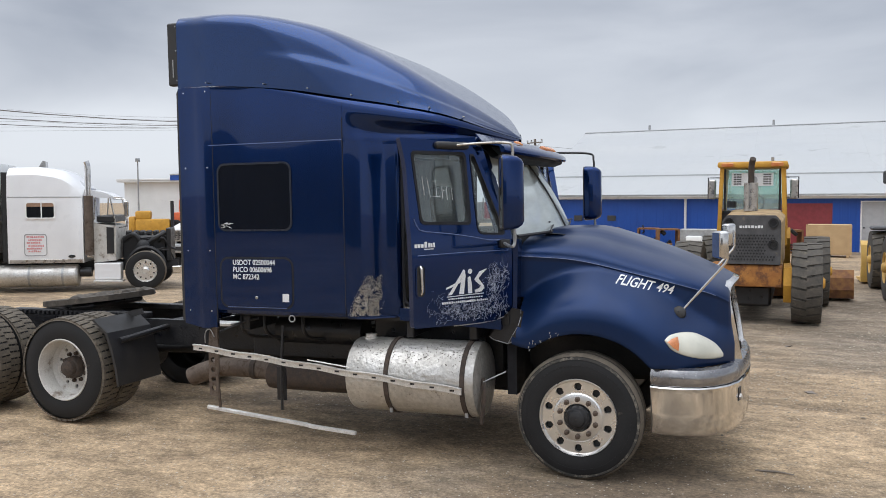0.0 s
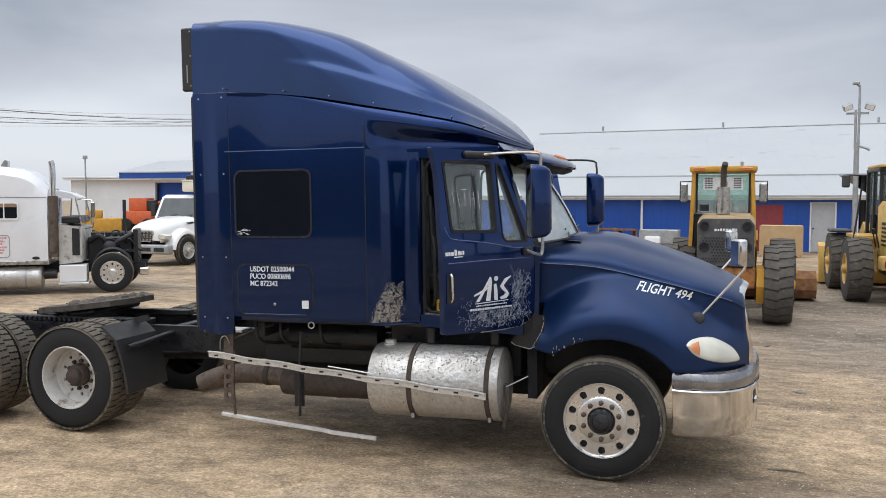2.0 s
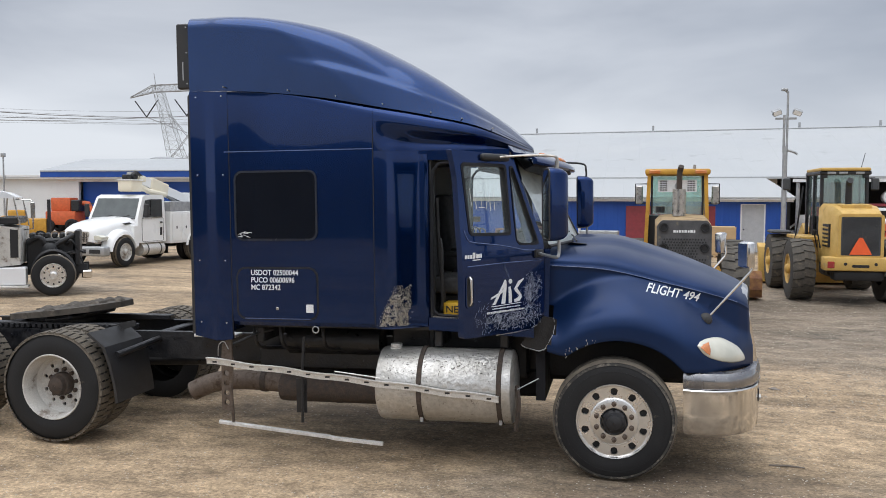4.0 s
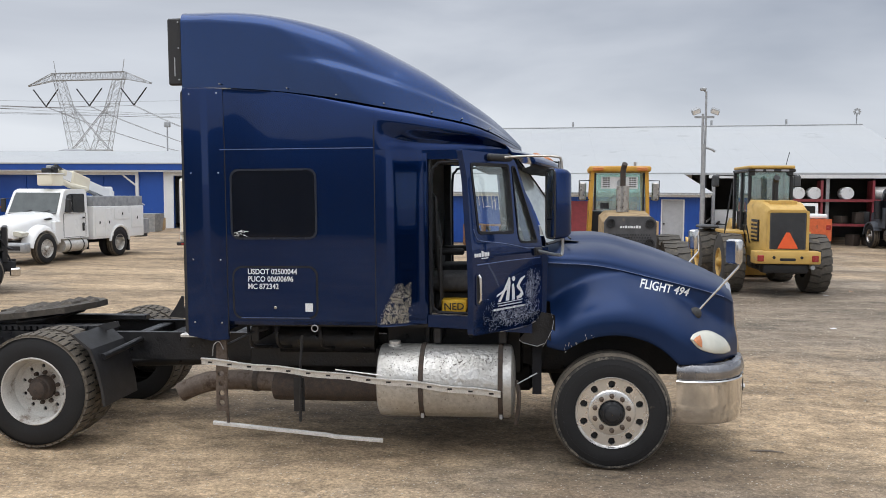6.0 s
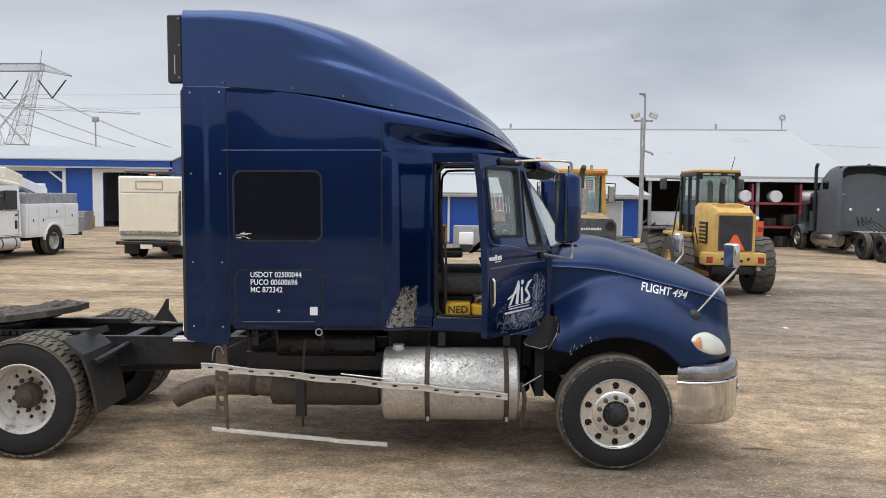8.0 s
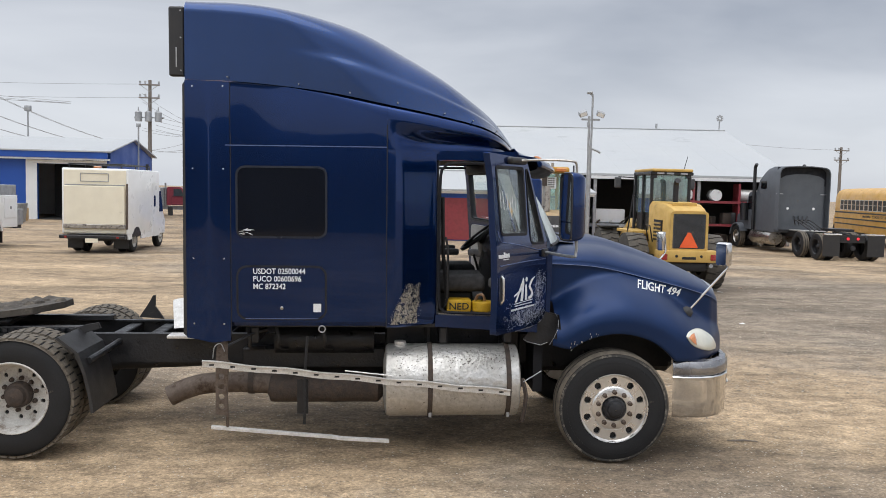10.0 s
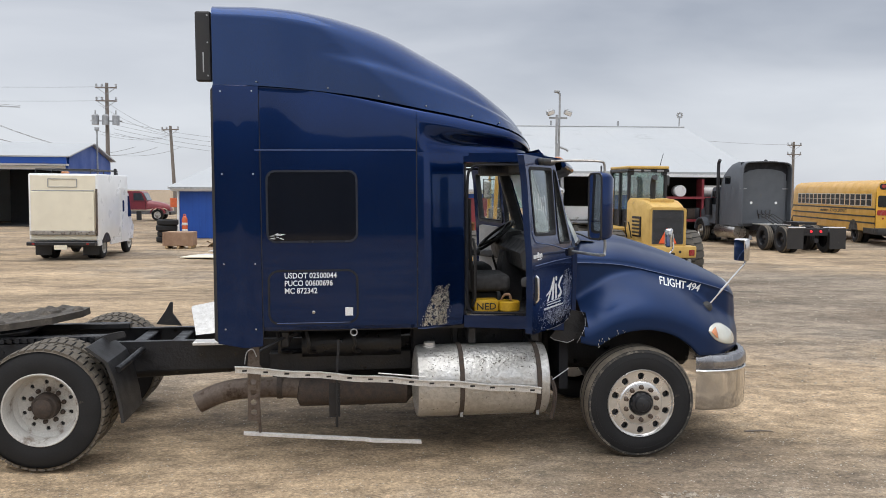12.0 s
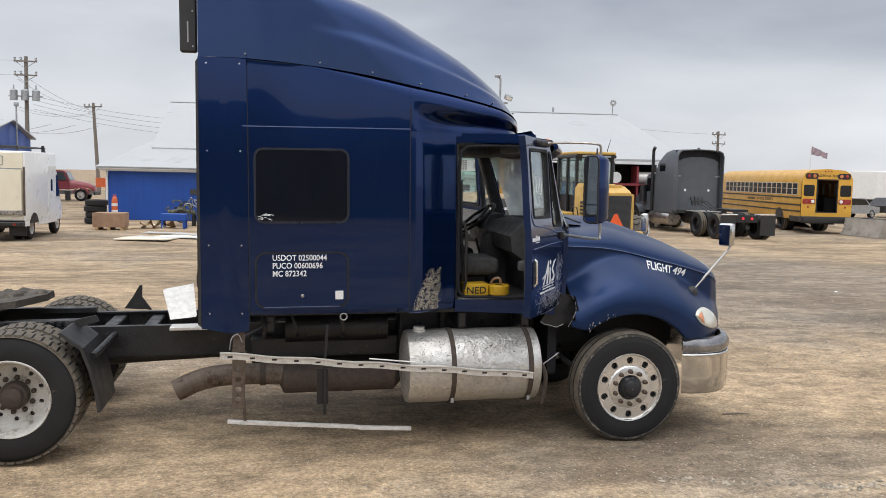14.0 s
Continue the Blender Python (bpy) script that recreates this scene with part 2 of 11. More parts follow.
LENS = mat("hazed_headlamp_lens", (0.66, 0.65, 0.56), (0.52, 0.52, 0.45), scale=5, rough=0.15, coat=1.0, bump=0.0, grainy=0.0)
BUMPER_CAP = mat("worn_dark_chrome_cap", (0.36, 0.36, 0.37), (0.22, 0.22, 0.235), scale=5, rough=0.26, metal=0.85, bump=0.03, dirt=(0.05, 0.05, 0.052), amount=0.2, dscale=7)
AMBER = mat("amber_lens", (0.55, 0.16, 0.03), (0.62, 0.24, 0.08), rough=0.2, coat=0.8)
RED_LENS = glowing("lit_tail_lamp", (0.8, 0.03, 0.05), 0.55)
RED_DULL = mat("red_lens", (0.35, 0.02, 0.02), rough=0.25, coat=0.7)
WINDOW_DARK = mat("tinted_privacy_glass", (0.005, 0.007, 0.013), rough=0.05, rvar=0.02, bump=0.0, spec=0.4)
WINDOW_RIM = mat("window_rubber_rim", (0.014, 0.019, 0.032), (0.011, 0.015, 0.026), rough=0.32, bump=0.05)
# near-black for rubber seals and joints, also for voids in shade
GASKET_VOID = mat("gasket_and_void_black", (0.006, 0.007, 0.012), rough=0.7, bump=0.05)
# most of this strong veil stands in for sky mirrored in the glass
WINDSHIELD = glass("green_tinted_glass", (0.90, 0.97, 0.94), clear=0.30, dust_sheen=0.58)
DOOR_GLASS = glass("clear_door_glass", (0.93, 0.97, 0.96), clear=0.87, dust_sheen=0.025)
MIRROR = mat("mirror_glass", (0.80, 0.82, 0.83), rough=0.03, rvar=0.01, metal=1.0, bump=0.0)
INSIDE = mat("dark_grey_cab_trim", (0.060, 0.061, 0.064), (0.045, 0.046, 0.049), scale=12, rough=0.7, bump=0.3, bscale=150)
INSIDE_PALE = mat("pale_grey_cab_trim", (0.46, 0.455, 0.445), (0.40, 0.396, 0.388), scale=9, rough=0.7)
CURTAIN = mat("pale_sleeper_curtain", (0.80, 0.81, 0.81), (0.74, 0.75, 0.75), scale=6, rough=0.9, bump=0.2)
SEAT = mat("grey_seat_cloth", (0.066, 0.066, 0.070), (0.048, 0.048, 0.051), scale=25, rough=0.95, bump=0.5, bscale=220)
YELLOW_BOX = mat("yellow_plastic", (0.62, 0.38, 0.02), (0.55, 0.32, 0.015), rough=0.5)
CAT = mat("loader_yellow", (0.62, 0.40, 0.11), (0.54, 0.34, 0.09), scale=4, rough=0.55, dirt=(0.34, 0.25, 0.14), amount=0.2, dscale=4)
OLD_YELLOW = mat("rusting_yellow", (0.62, 0.33, 0.04), (0.52, 0.27, 0.035), scale=5, rough=0.6, dirt=(0.15, 0.065, 0.03), amount=0.24, dscale=4)
RUSTY_YELLOW = mat("yellow_paint_gone_to_rust", (0.46, 0.20, 0.045), (0.32, 0.13, 0.035), scale=7, rough=0.75, bump=0.4, dirt=(0.11, 0.05, 0.03), amount=0.45, dscale=5)
LOADER_TYRE = mat("dusty_loader_rubber", (0.050, 0.047, 0.043), (0.070, 0.065, 0.058), scale=5, rough=0.9, bump=0.2, bscale=60, dirt=(0.13, 0.115, 0.095), amount=0.25, dscale=5)
RUST = mat("rust_patch", (0.15, 0.065, 0.032), (0.26, 0.13, 0.05), scale=9, rough=0.9, bump=0.5)
DUSTY_COWL = mat("dusty_tan_cowl", (0.40, 0.285, 0.15), (0.32, 0.225, 0.12), scale=6, rough=0.75, dirt=(0.13, 0.085, 0.05), amount=0.3, dscale=5)
OLD_GRILLE = mat("dusty_grey_grille", (0.085, 0.085, 0.09), (0.066, 0.066, 0.07), rough=0.7, dirt=(0.20, 0.165, 0.12), amount=0.2, dscale=7)
DARK_GRILLE = mat("dark_grey_cowl", (0.05, 0.053, 0.058), (0.07, 0.072, 0.075), rough=0.6, dirt=(0.17, 0.14, 0.10), amount=0.22, dscale=5)
ORANGE = mat("orange_paint", (0.66, 0.13, 0.04), (0.55, 0.11, 0.035), rough=0.5, dirt=(0.2, 0.1, 0.06), amount=0.25, dscale=5)
WHITE = mat("white_body_paint", (0.84, 0.845, 0.84), (0.79, 0.795, 0.79), scale=2.5, rough=0.35, coat=0.4, bump=0.02, dirt=(0.45, 0.42, 0.37), amount=0.08, dscale=4, grainy=0.1)
PEARL = mat("pale_silver_paint", (0.80, 0.81, 0.83), (0.75, 0.76, 0.78), scale=2, rough=0.35, coat=0.5, bump=0.01, dirt=(0.45, 0.43, 0.40), amount=0.06, dscale=3, grainy=0.08)
CREAM = mat("cream_panel", (0.80, 0.74, 0.59), (0.75, 0.69, 0.55), scale=2.5, rough=0.55, dirt=(0.45, 0.39, 0.30), amount=0.12, dscale=3, grainy=0.12)
GREY_PAINT = mat("flat_grey_primer", (0.080, 0.090, 0.105), (0.097, 0.107, 0.122), scale=3, rough=0.5, bump=0.04, dirt=(0.12, 0.11, 0.10), amount=0.2, dscale=3)
BUS = mat("bus_yellow", (0.74, 0.40, 0.045), (0.66, 0.35, 0.04), scale=2, rough=0.4, coat=0.3, bump=0.02, dirt=(0.30, 0.2, 0.09), amount=0.18, dscale=3)
PINK = mat("faded_red_vinyl", (0.62, 0.24, 0.25), (0.70, 0.34, 0.34), rough=0.6)
RED = mat("red_paint", (0.27, 0.04, 0.05), (0.22, 0.034, 0.042), rough=0.4, coat=0.3)
# opaque grey-green: sky sheen and the cab seen through, put into the colour
PALE_GLASS = mat("sky_pale_windshield_glass", (0.060, 0.072, 0.070), (0.040, 0.050, 0.048), scale=3, rough=0.10, coat=1.0, bump=0.0)
BUS_PANE = mat("dark_bus_window", (0.012, 0.013, 0.015), rough=0.35, rvar=0.1, bump=0.0, spec=0.15)
DARK_GLASS = mat("dark_window_glass", (0.008, 0.010, 0.012), rough=0.08, rvar=0.03, bump=0.0)
GREEN_GLASS = glass("cab_glass", (0.62, 0.74, 0.70), clear=0.75, dust_sheen=0.08)
TEAL_GLASS = glass("pale_teal_cab_glass", (0.84, 0.97, 0.93), clear=0.80, dust_sheen=0.16)
WALL_BLUE = mat("blue_steel_cladding", (0.007, 0.072, 0.37), (0.006, 0.062, 0.32), scale=0.8, rough=0.5, bump=0.05, bscale=40, dirt=(0.12, 0.13, 0.18), amount=0.16, dscale=1.5)
WALL_WHITE = mat("white_steel_cladding", (0.76, 0.77, 0.77), (0.70, 0.71, 0.71), scale=0.8, rough=0.5, bump=0.05, dirt=(0.36, 0.34, 0.31), amount=0.2, dscale=1.5)
ROOF_WHITE = mat("white_metal_roof", (0.40, 0.415, 0.425), (0.43, 0.442, 0.448), scale=0.35, rough=0.45, bump=0.06, bscale=25, dirt=(0.34, 0.348, 0.35), amount=0.2, dscale=0.5)
CONCRETE = mat("weathered_concrete", (0.38, 0.35, 0.31), (0.29, 0.265, 0.235), scale=2.5, rough=0.9, bump=0.3, dirt=(0.17, 0.15, 0.125), amount=0.3, dscale=3)
DOOR_GREY = mat("grey_steel_door", (0.46, 0.47, 0.49), (0.42, 0.43, 0.45), rough=0.5)
# near-black: the shade inside the open bays is put into this colour
SHADE = mat("shade_dark_steel", (0.045, 0.045, 0.047), (0.065, 0.063, 0.06), rough=0.8)
WOOD_POLE = mat("weathered_pole_wood", (0.17, 0.145, 0.125), (0.23, 0.20, 0.175), scale=8, rough=0.9, bump=0.4)
PLYWOOD = mat("plywood_crate", (0.50, 0.35, 0.19), (0.44, 0.30, 0.16), scale=3, rough=0.75, bump=0.15)
CARD = mat("brown_card", (0.36, 0.23, 0.15), (0.30, 0.19, 0.125), scale=4, rough=0.8)
# lighter grey: distance haze is put into the wire colour
CABLE = mat("hazed_grey_cable", (0.24, 0.24, 0.25), rough=0.7)
LATTICE = mat("galvanised_lattice", (0.40, 0.41, 0.42), (0.34, 0.35, 0.36), rough=0.6, metal=0.3)


# ---- mesh helpers ----
def thing(name, m, label, category, group="", kind=""):
    ob = new(name)
    ob.empty_display_size = 0.2
    ob.matrix_world = m
    return tagged(ob, label, category, group, kind)


def mesh_of(name, bm, material, sharp=35):
    me = bpy.data.meshes.new(name)
    bmesh.ops.recalc_face_normals(bm, faces=bm.faces)
    for f in bm.faces:
        f.smooth = True
    bm.to_mesh(me)
    bm.free()
    me.set_sharp_from_angle(angle=radians(sharp))
    me.materials.append(material)
    return me


def part(name, bm, material, parent, label="", m=None, sharp=35):
    """Links a bmesh as one mesh object under a thing or a part."""
    ob = new(name, bm if isinstance(bm, bpy.types.Mesh) else mesh_of(name, bm, material, sharp))
    ob.parent = parent
    if m is not None:
        ob.matrix_local = m
    return tagged(ob, label)


def solid(name, bm, material, label, category, m=None, group="", kind="", sharp=35):
    """A thing or piece of the setting that is one mesh."""
    ob = new(name, bm if isinstance(bm, bpy.types.Mesh) else mesh_of(name, bm, material, sharp))
    if m is not None:
        ob.matrix_world = m
    return tagged(ob, label, category, group, kind)


def box(bm, x0, x1, y0, y1, z0, z1, bev=0.0, seg=1, m=None):
    vs = [bm.verts.new((x, y, z)) for x in (x0, x1) for y in (y0, y1) for z in (z0, z1)]
    fs = [bm.faces.new([vs[i] for i in q]) for q in ((0, 1, 3, 2), (4, 6, 7, 5), (0, 4, 5, 1), (2, 3, 7, 6), (0, 2, 6, 4), (1, 5, 7, 3))]
    if bev:
        es = list({e for f in fs for e in f.edges})
        res = bmesh.ops.bevel(bm, geom=es, offset=bev, segments=seg, affect="EDGES", profile=0.5)
        vs = list({v for f in res["faces"] for v in f.verts} | {v for v in vs if v.is_valid})
    if m is not None:
        bmesh.ops.transform(bm, matrix=m, verts=[v for v in vs if v.is_valid])
    return bm


def ring_faces(bm, rings, closed=True, cap=True):
    """Faces between rings of vertices with equal counts."""
    for a, b in zip(rings, rings[1:]):
        n = len(a)
        for i in range(n if closed else n - 1):
            j = (i + 1) % n
            q = [a[i], a[j], b[j], b[i]]
            if len(set(q)) == 4:
                bm.faces.new(q)
    if cap:
        for r in (rings[0], rings[-1]):
            bm.faces.new(r)


def loft(bm, rings, closed=True, cap=True):
    vr = [[bm.verts.new(p) for p in r] for r in rings]
    ring_faces(bm, vr, closed, cap)
    return bm


def basis(d):
    d = Vector(d).normalized()
    u = d.cross(Vector((0, 0, 1)) if abs(d.z) < 0.9 else Vector((1, 0, 0))).normalized()
    return u, d.cross(u).normalized()


def cyl(bm, p0, p1, r0, r1=None, seg=16, cap=True):
    p0, p1 = Vector(p0), Vector(p1)
    u, v = basis(p1 - p0)
    r1 = r0 if r1 is None else r1
    ang = [2 * math.pi * i / seg for i in range(seg)]
    return loft(bm, [[p + r * (math.cos(a) * u + math.sin(a) * v) for a in ang] for p, r in ((p0, r0), (p1, r1))], True, cap)


def tube(bm, pts, r, seg=8, cap=True):
    pts = [Vector(p) for p in pts]
    rings = []
    for i, p in enumerate(pts):
        d = (pts[min(i + 1, len(pts) - 1)] - pts[max(i - 1, 0)])
        if i == 0:
            u, v = basis(d)
        else:
            d.normalize()
            u = (u - d * u.dot(d)).normalized()
            v = d.cross(u)
        rr = r[i] if isinstance(r, (list, tuple)) else r
        rings.append([p + rr * (math.cos(2 * math.pi * k / seg) * u + math.sin(2 * math.pi * k / seg) * v) for k in range(seg)])
    return loft(bm, rings, True, cap)


def curve_pts(pts, n=8):
    """A smooth line through the points."""
    pts = [Vector(p) for p in pts]
    out = []
    for i in range(len(pts) - 1):
        p0, p1, p2, p3 = pts[max(i - 1, 0)], pts[i], pts[i + 1], pts[min(i + 2, len(pts) - 1)]
        for k in range(n):
            t = k / n
            out.append(0.5 * (2 * p1 + (p2 - p0) * t + (2 * p0 - 5 * p1 + 4 * p2 - p3) * t * t + (3 * p1 - p0 - 3 * p2 + p3) * t ** 3))
    return out + [pts[-1]]


def lathe(bm, profile, seg=48, axis="y", m=None, cap=False):
    """Turns (radius, along) points round an axis."""
    rings = []
    for r, a in profile:
        ring = []
        for i in range(seg):
            t = 2 * math.pi * i / seg
            c, s = r * math.cos(t), r * math.sin(t)
            p = Vector((c, a, s)) if axis == "y" else Vector((a, c, s)) if axis == "x" else Vector((c, s, a))
            ring.append(m @ p if m is not None else p)
        rings.append(ring)
    return loft(bm, rings, True, cap)


def prism(bm, poly, a0, a1, axis="y"):
    """A polygon in the other two axes, extruded along one."""
    def at(p, a):
        return (p[0], a, p[1]) if axis == "y" else (a, p[0], p[1]) if axis == "x" else (p[0], p[1], a)
    return loft(bm, [[at(p, a0) for p in poly], [at(p, a1) for p in poly]])


def rounded(x0, x1, z0, z1, r, n=5):
    """A rectangle with rounded corners, as a polygon."""
    out = []
    for cx, cz, a0 in ((x1 - r, z1 - r, 0), (x0 + r, z1 - r, 90), (x0 + r, z0 + r, 180), (x1 - r, z0 + r, 270)):
        for k in range(n + 1):
            a = radians(a0 + 90 * k / n)
            out.append((cx + r * math.cos(a), cz + r * math.sin(a)))
    return out


def rim_of(bm, outer, inner, a0, a1, axis="y"):
    """A frame between two polygons with equal counts, with thickness."""
    def at(p, a):
        return (p[0], a, p[1]) if axis == "y" else (a, p[0], p[1]) if axis == "x" else (p[0], p[1], a)
    rings = [[bm.verts.new(at(p, a)) for p in poly] for poly, a in ((outer, a0), (outer, a1), (inner, a1), (inner, a0))]
    ring_faces(bm, rings + [rings[0]], True, False)
    return bm


def plate(bm, outer, holes, a0, a1, axis="y"):
    """A flat plate with holes of any outline cut through it."""
    def at(p, a):
        return (p[0], a, p[1]) if axis == "y" else (a, p[0], p[1]) if axis == "x" else (p[0], p[1], a)
    loops = [[bm.verts.new(at(p, a0)) for p in poly] for poly in (outer, *holes)]
    edges = [bm.edges.new((q[i], q[(i + 1) % len(q)])) for q in loops for i in range(len(q))]
    made = bmesh.ops.triangle_fill(bm, use_beauty=True, edges=edges)
    twin = {v: bm.verts.new(at(p, a1)) for q, poly in zip(loops, (outer, *holes)) for v, p in zip(q, poly)}
    for f in [g for g in made["geom"] if isinstance(g, bmesh.types.BMFace)]:
        bm.faces.new([twin[v] for v in reversed(f.verts)])
    for q in loops:
        for i, v in enumerate(q):
            w = q[(i + 1) % len(q)]
            bm.faces.new([v, w, twin[w], twin[v]])
    return bm


def soft_poly(poly, r, n=4):
    """A polygon with its corners rounded."""
    out = []
    for i, c in enumerate(poly):
        a, c, b = Vector(poly[i - 1]), Vector(c), Vector(poly[(i + 1) % len(poly)])
        k = r[i] if isinstance(r, (list, tuple)) else r
        p = c + (a - c).normalized() * min(k, (a - c).length * 0.48)
        q = c + (b - c).normalized() * min(k, (b - c).length * 0.48)
        out += [tuple((1 - t) ** 2 * p + 2 * t * (1 - t) * c + t * t * q) for t in (j / n for j in range(n + 1))]
    return out


def table(xs, ys):
    return lambda x: float(np.interp(x, xs, ys))


def smooth_table(xs, ys):
    """A smooth curve through the points."""
    m = np.gradient(ys, xs)

    def f(x):
        x = min(max(x, xs[0]), xs[-1])
        i = min(max(int(np.searchsorted(xs, x)) - 1, 0), len(xs) - 2)
        h = xs[i + 1] - xs[i]
        t = (x - xs[i]) / h
        return float((2 * t ** 3 - 3 * t * t + 1) * ys[i] + (t ** 3 - 2 * t * t + t) * h * m[i] + (-2 * t ** 3 + 3 * t * t) * ys[i + 1] + (t ** 3 - t * t) * h * m[i + 1])
    return f


def lettering(name, text, size, m, material, parent, label="", shear=0.0, thick=0.002, squeeze=1.0):
    """Raised writing in the built-in font, as a mesh."""
    cu = bpy.data.curves.new(name, "FONT")
    cu.body, cu.size, cu.shear, cu.extrude, cu.resolution_u = text, size, shear, thick, 3
    cu.offset = size * 0.014
    tmp = bpy.data.objects.new(name, cu)
    scene.collection.objects.link(tmp)
    dg = bpy.context.evaluated_depsgraph_get()
    dg.update()
    me = bpy.data.meshes.new_from_object(tmp.evaluated_get(dg))
    bpy.data.objects.remove(tmp)
    me.materials.clear()
    me.materials.append(material)
    me.transform(Matrix.Diagonal((squeeze, 1, 1, 1)))
    ob = new(name, me)
    ob.parent = parent
    ob.matrix_local = m
    return tagged(ob, label)


# ---- wheels, shared by all vehicles ----
def tyre_bm(r, rim, width, lugs=0, lug_depth=0.02):
    """A tyre about the y axis; the outer face lies at y = 0, its body towards +y."""
    bm = bmesh.new()
    w, sh = width, r - rim
    prof = [(rim, 0.02), (rim + 0.012, 0.006), (rim + 0.3 * sh, -0.004), (rim + 0.62 * sh, 0.002), (r - 0.05, 0.012), (r - 0.022, 0.022), (r - 0.004, 0.045), (r, 0.075),
            (r, w * 0.3), (r - 0.01, w * 0.31), (r - 0.01, w * 0.34), (r, w * 0.35), (r, w * 0.65), (r - 0.01, w * 0.66), (r - 0.01, w * 0.69), (r, w * 0.7),
            (r, w - 0.075), (r - 0.004, w - 0.045), (r - 0.022, w - 0.022), (r - 0.05, w - 0.012), (rim + 0.3 * sh, w + 0.004), (rim, w - 0.02)]
    lathe(bm, prof, 56)
    return bm


def lug_bm(r, width, n, depth, slant=0.0, gap=0.35):
    """Tread blocks round the tyre, in two staggered rows."""
    bm = bmesh.new()
    for row in (0, 1):
        for i in range(n):
            a0 = 2 * math.pi * (i + 0.5 * row) / n
            a1 = a0 + 2 * math.pi / n * (1 - gap)
            y0, y1 = (0.012, width * 0.5) if row == 0 else (width * 0.5, width - 0.012)
            q = []
            for rr in (r - 0.012, r + depth):
                for a, y, drop in ((a0, y0, 0.6), (a1, y0, 0.6), (a1 + slant * (1 - 2 * row), y1, 0), (a0 + slant * (1 - 2 * row), y1, 0)):
                    low = drop if row == 0 else (0.0 if drop else 0.6)
                    rad = rr - depth * low * (rr > r)
                    q.append(bm.verts.new((rad * math.cos(a), y, rad * math.sin(a))))
            for f in ((4, 5, 6, 7), (0, 1, 5, 4), (1, 2, 6, 5), (2, 3, 7, 6), (3, 0, 4, 7)):
                bm.faces.new([q[k] for k in f])
    return bm


def disc_holes(bm, r_out, r_in, ring_r, hole_r, n, y, thick, seg=None, turn=0.0):
    """A flat disc with n round holes, as sectors; y is its outer face."""
    for i in range(n):
        a0, a1 = 2 * math.pi * i / n + turn, 2 * math.pi * (i + 1) / n + turn
        am = (a0 + a1) / 2
        c = (ring_r * math.cos(am), ring_r * math.sin(am))
        k = 8
        outline = [(r_out * math.cos(a0 + (a1 - a0) * j / k), r_out * math.sin(a0 + (a1 - a0) * j / k)) for j in range(k + 1)]
        outline += [(r_in * math.cos(a1 - (a1 - a0) * j / k), r_in * math.sin(a1 - (a1 - a0) * j / k)) for j in range(k + 1)]
        hole = []
        for p in outline:
            d = math.atan2(p[1] - c[1], p[0] - c[0])
            hole.append((c[0] + hole_r * math.cos(d), c[1] + hole_r * math.sin(d)))
        oa, ha, hb = [[bm.verts.new((p[0], yy, p[1])) for p in poly] for poly, yy in ((outline, y), (hole, y), (hole, y + thick))]
        ring_faces(bm, [oa, ha, hb], True, False)
    return bm


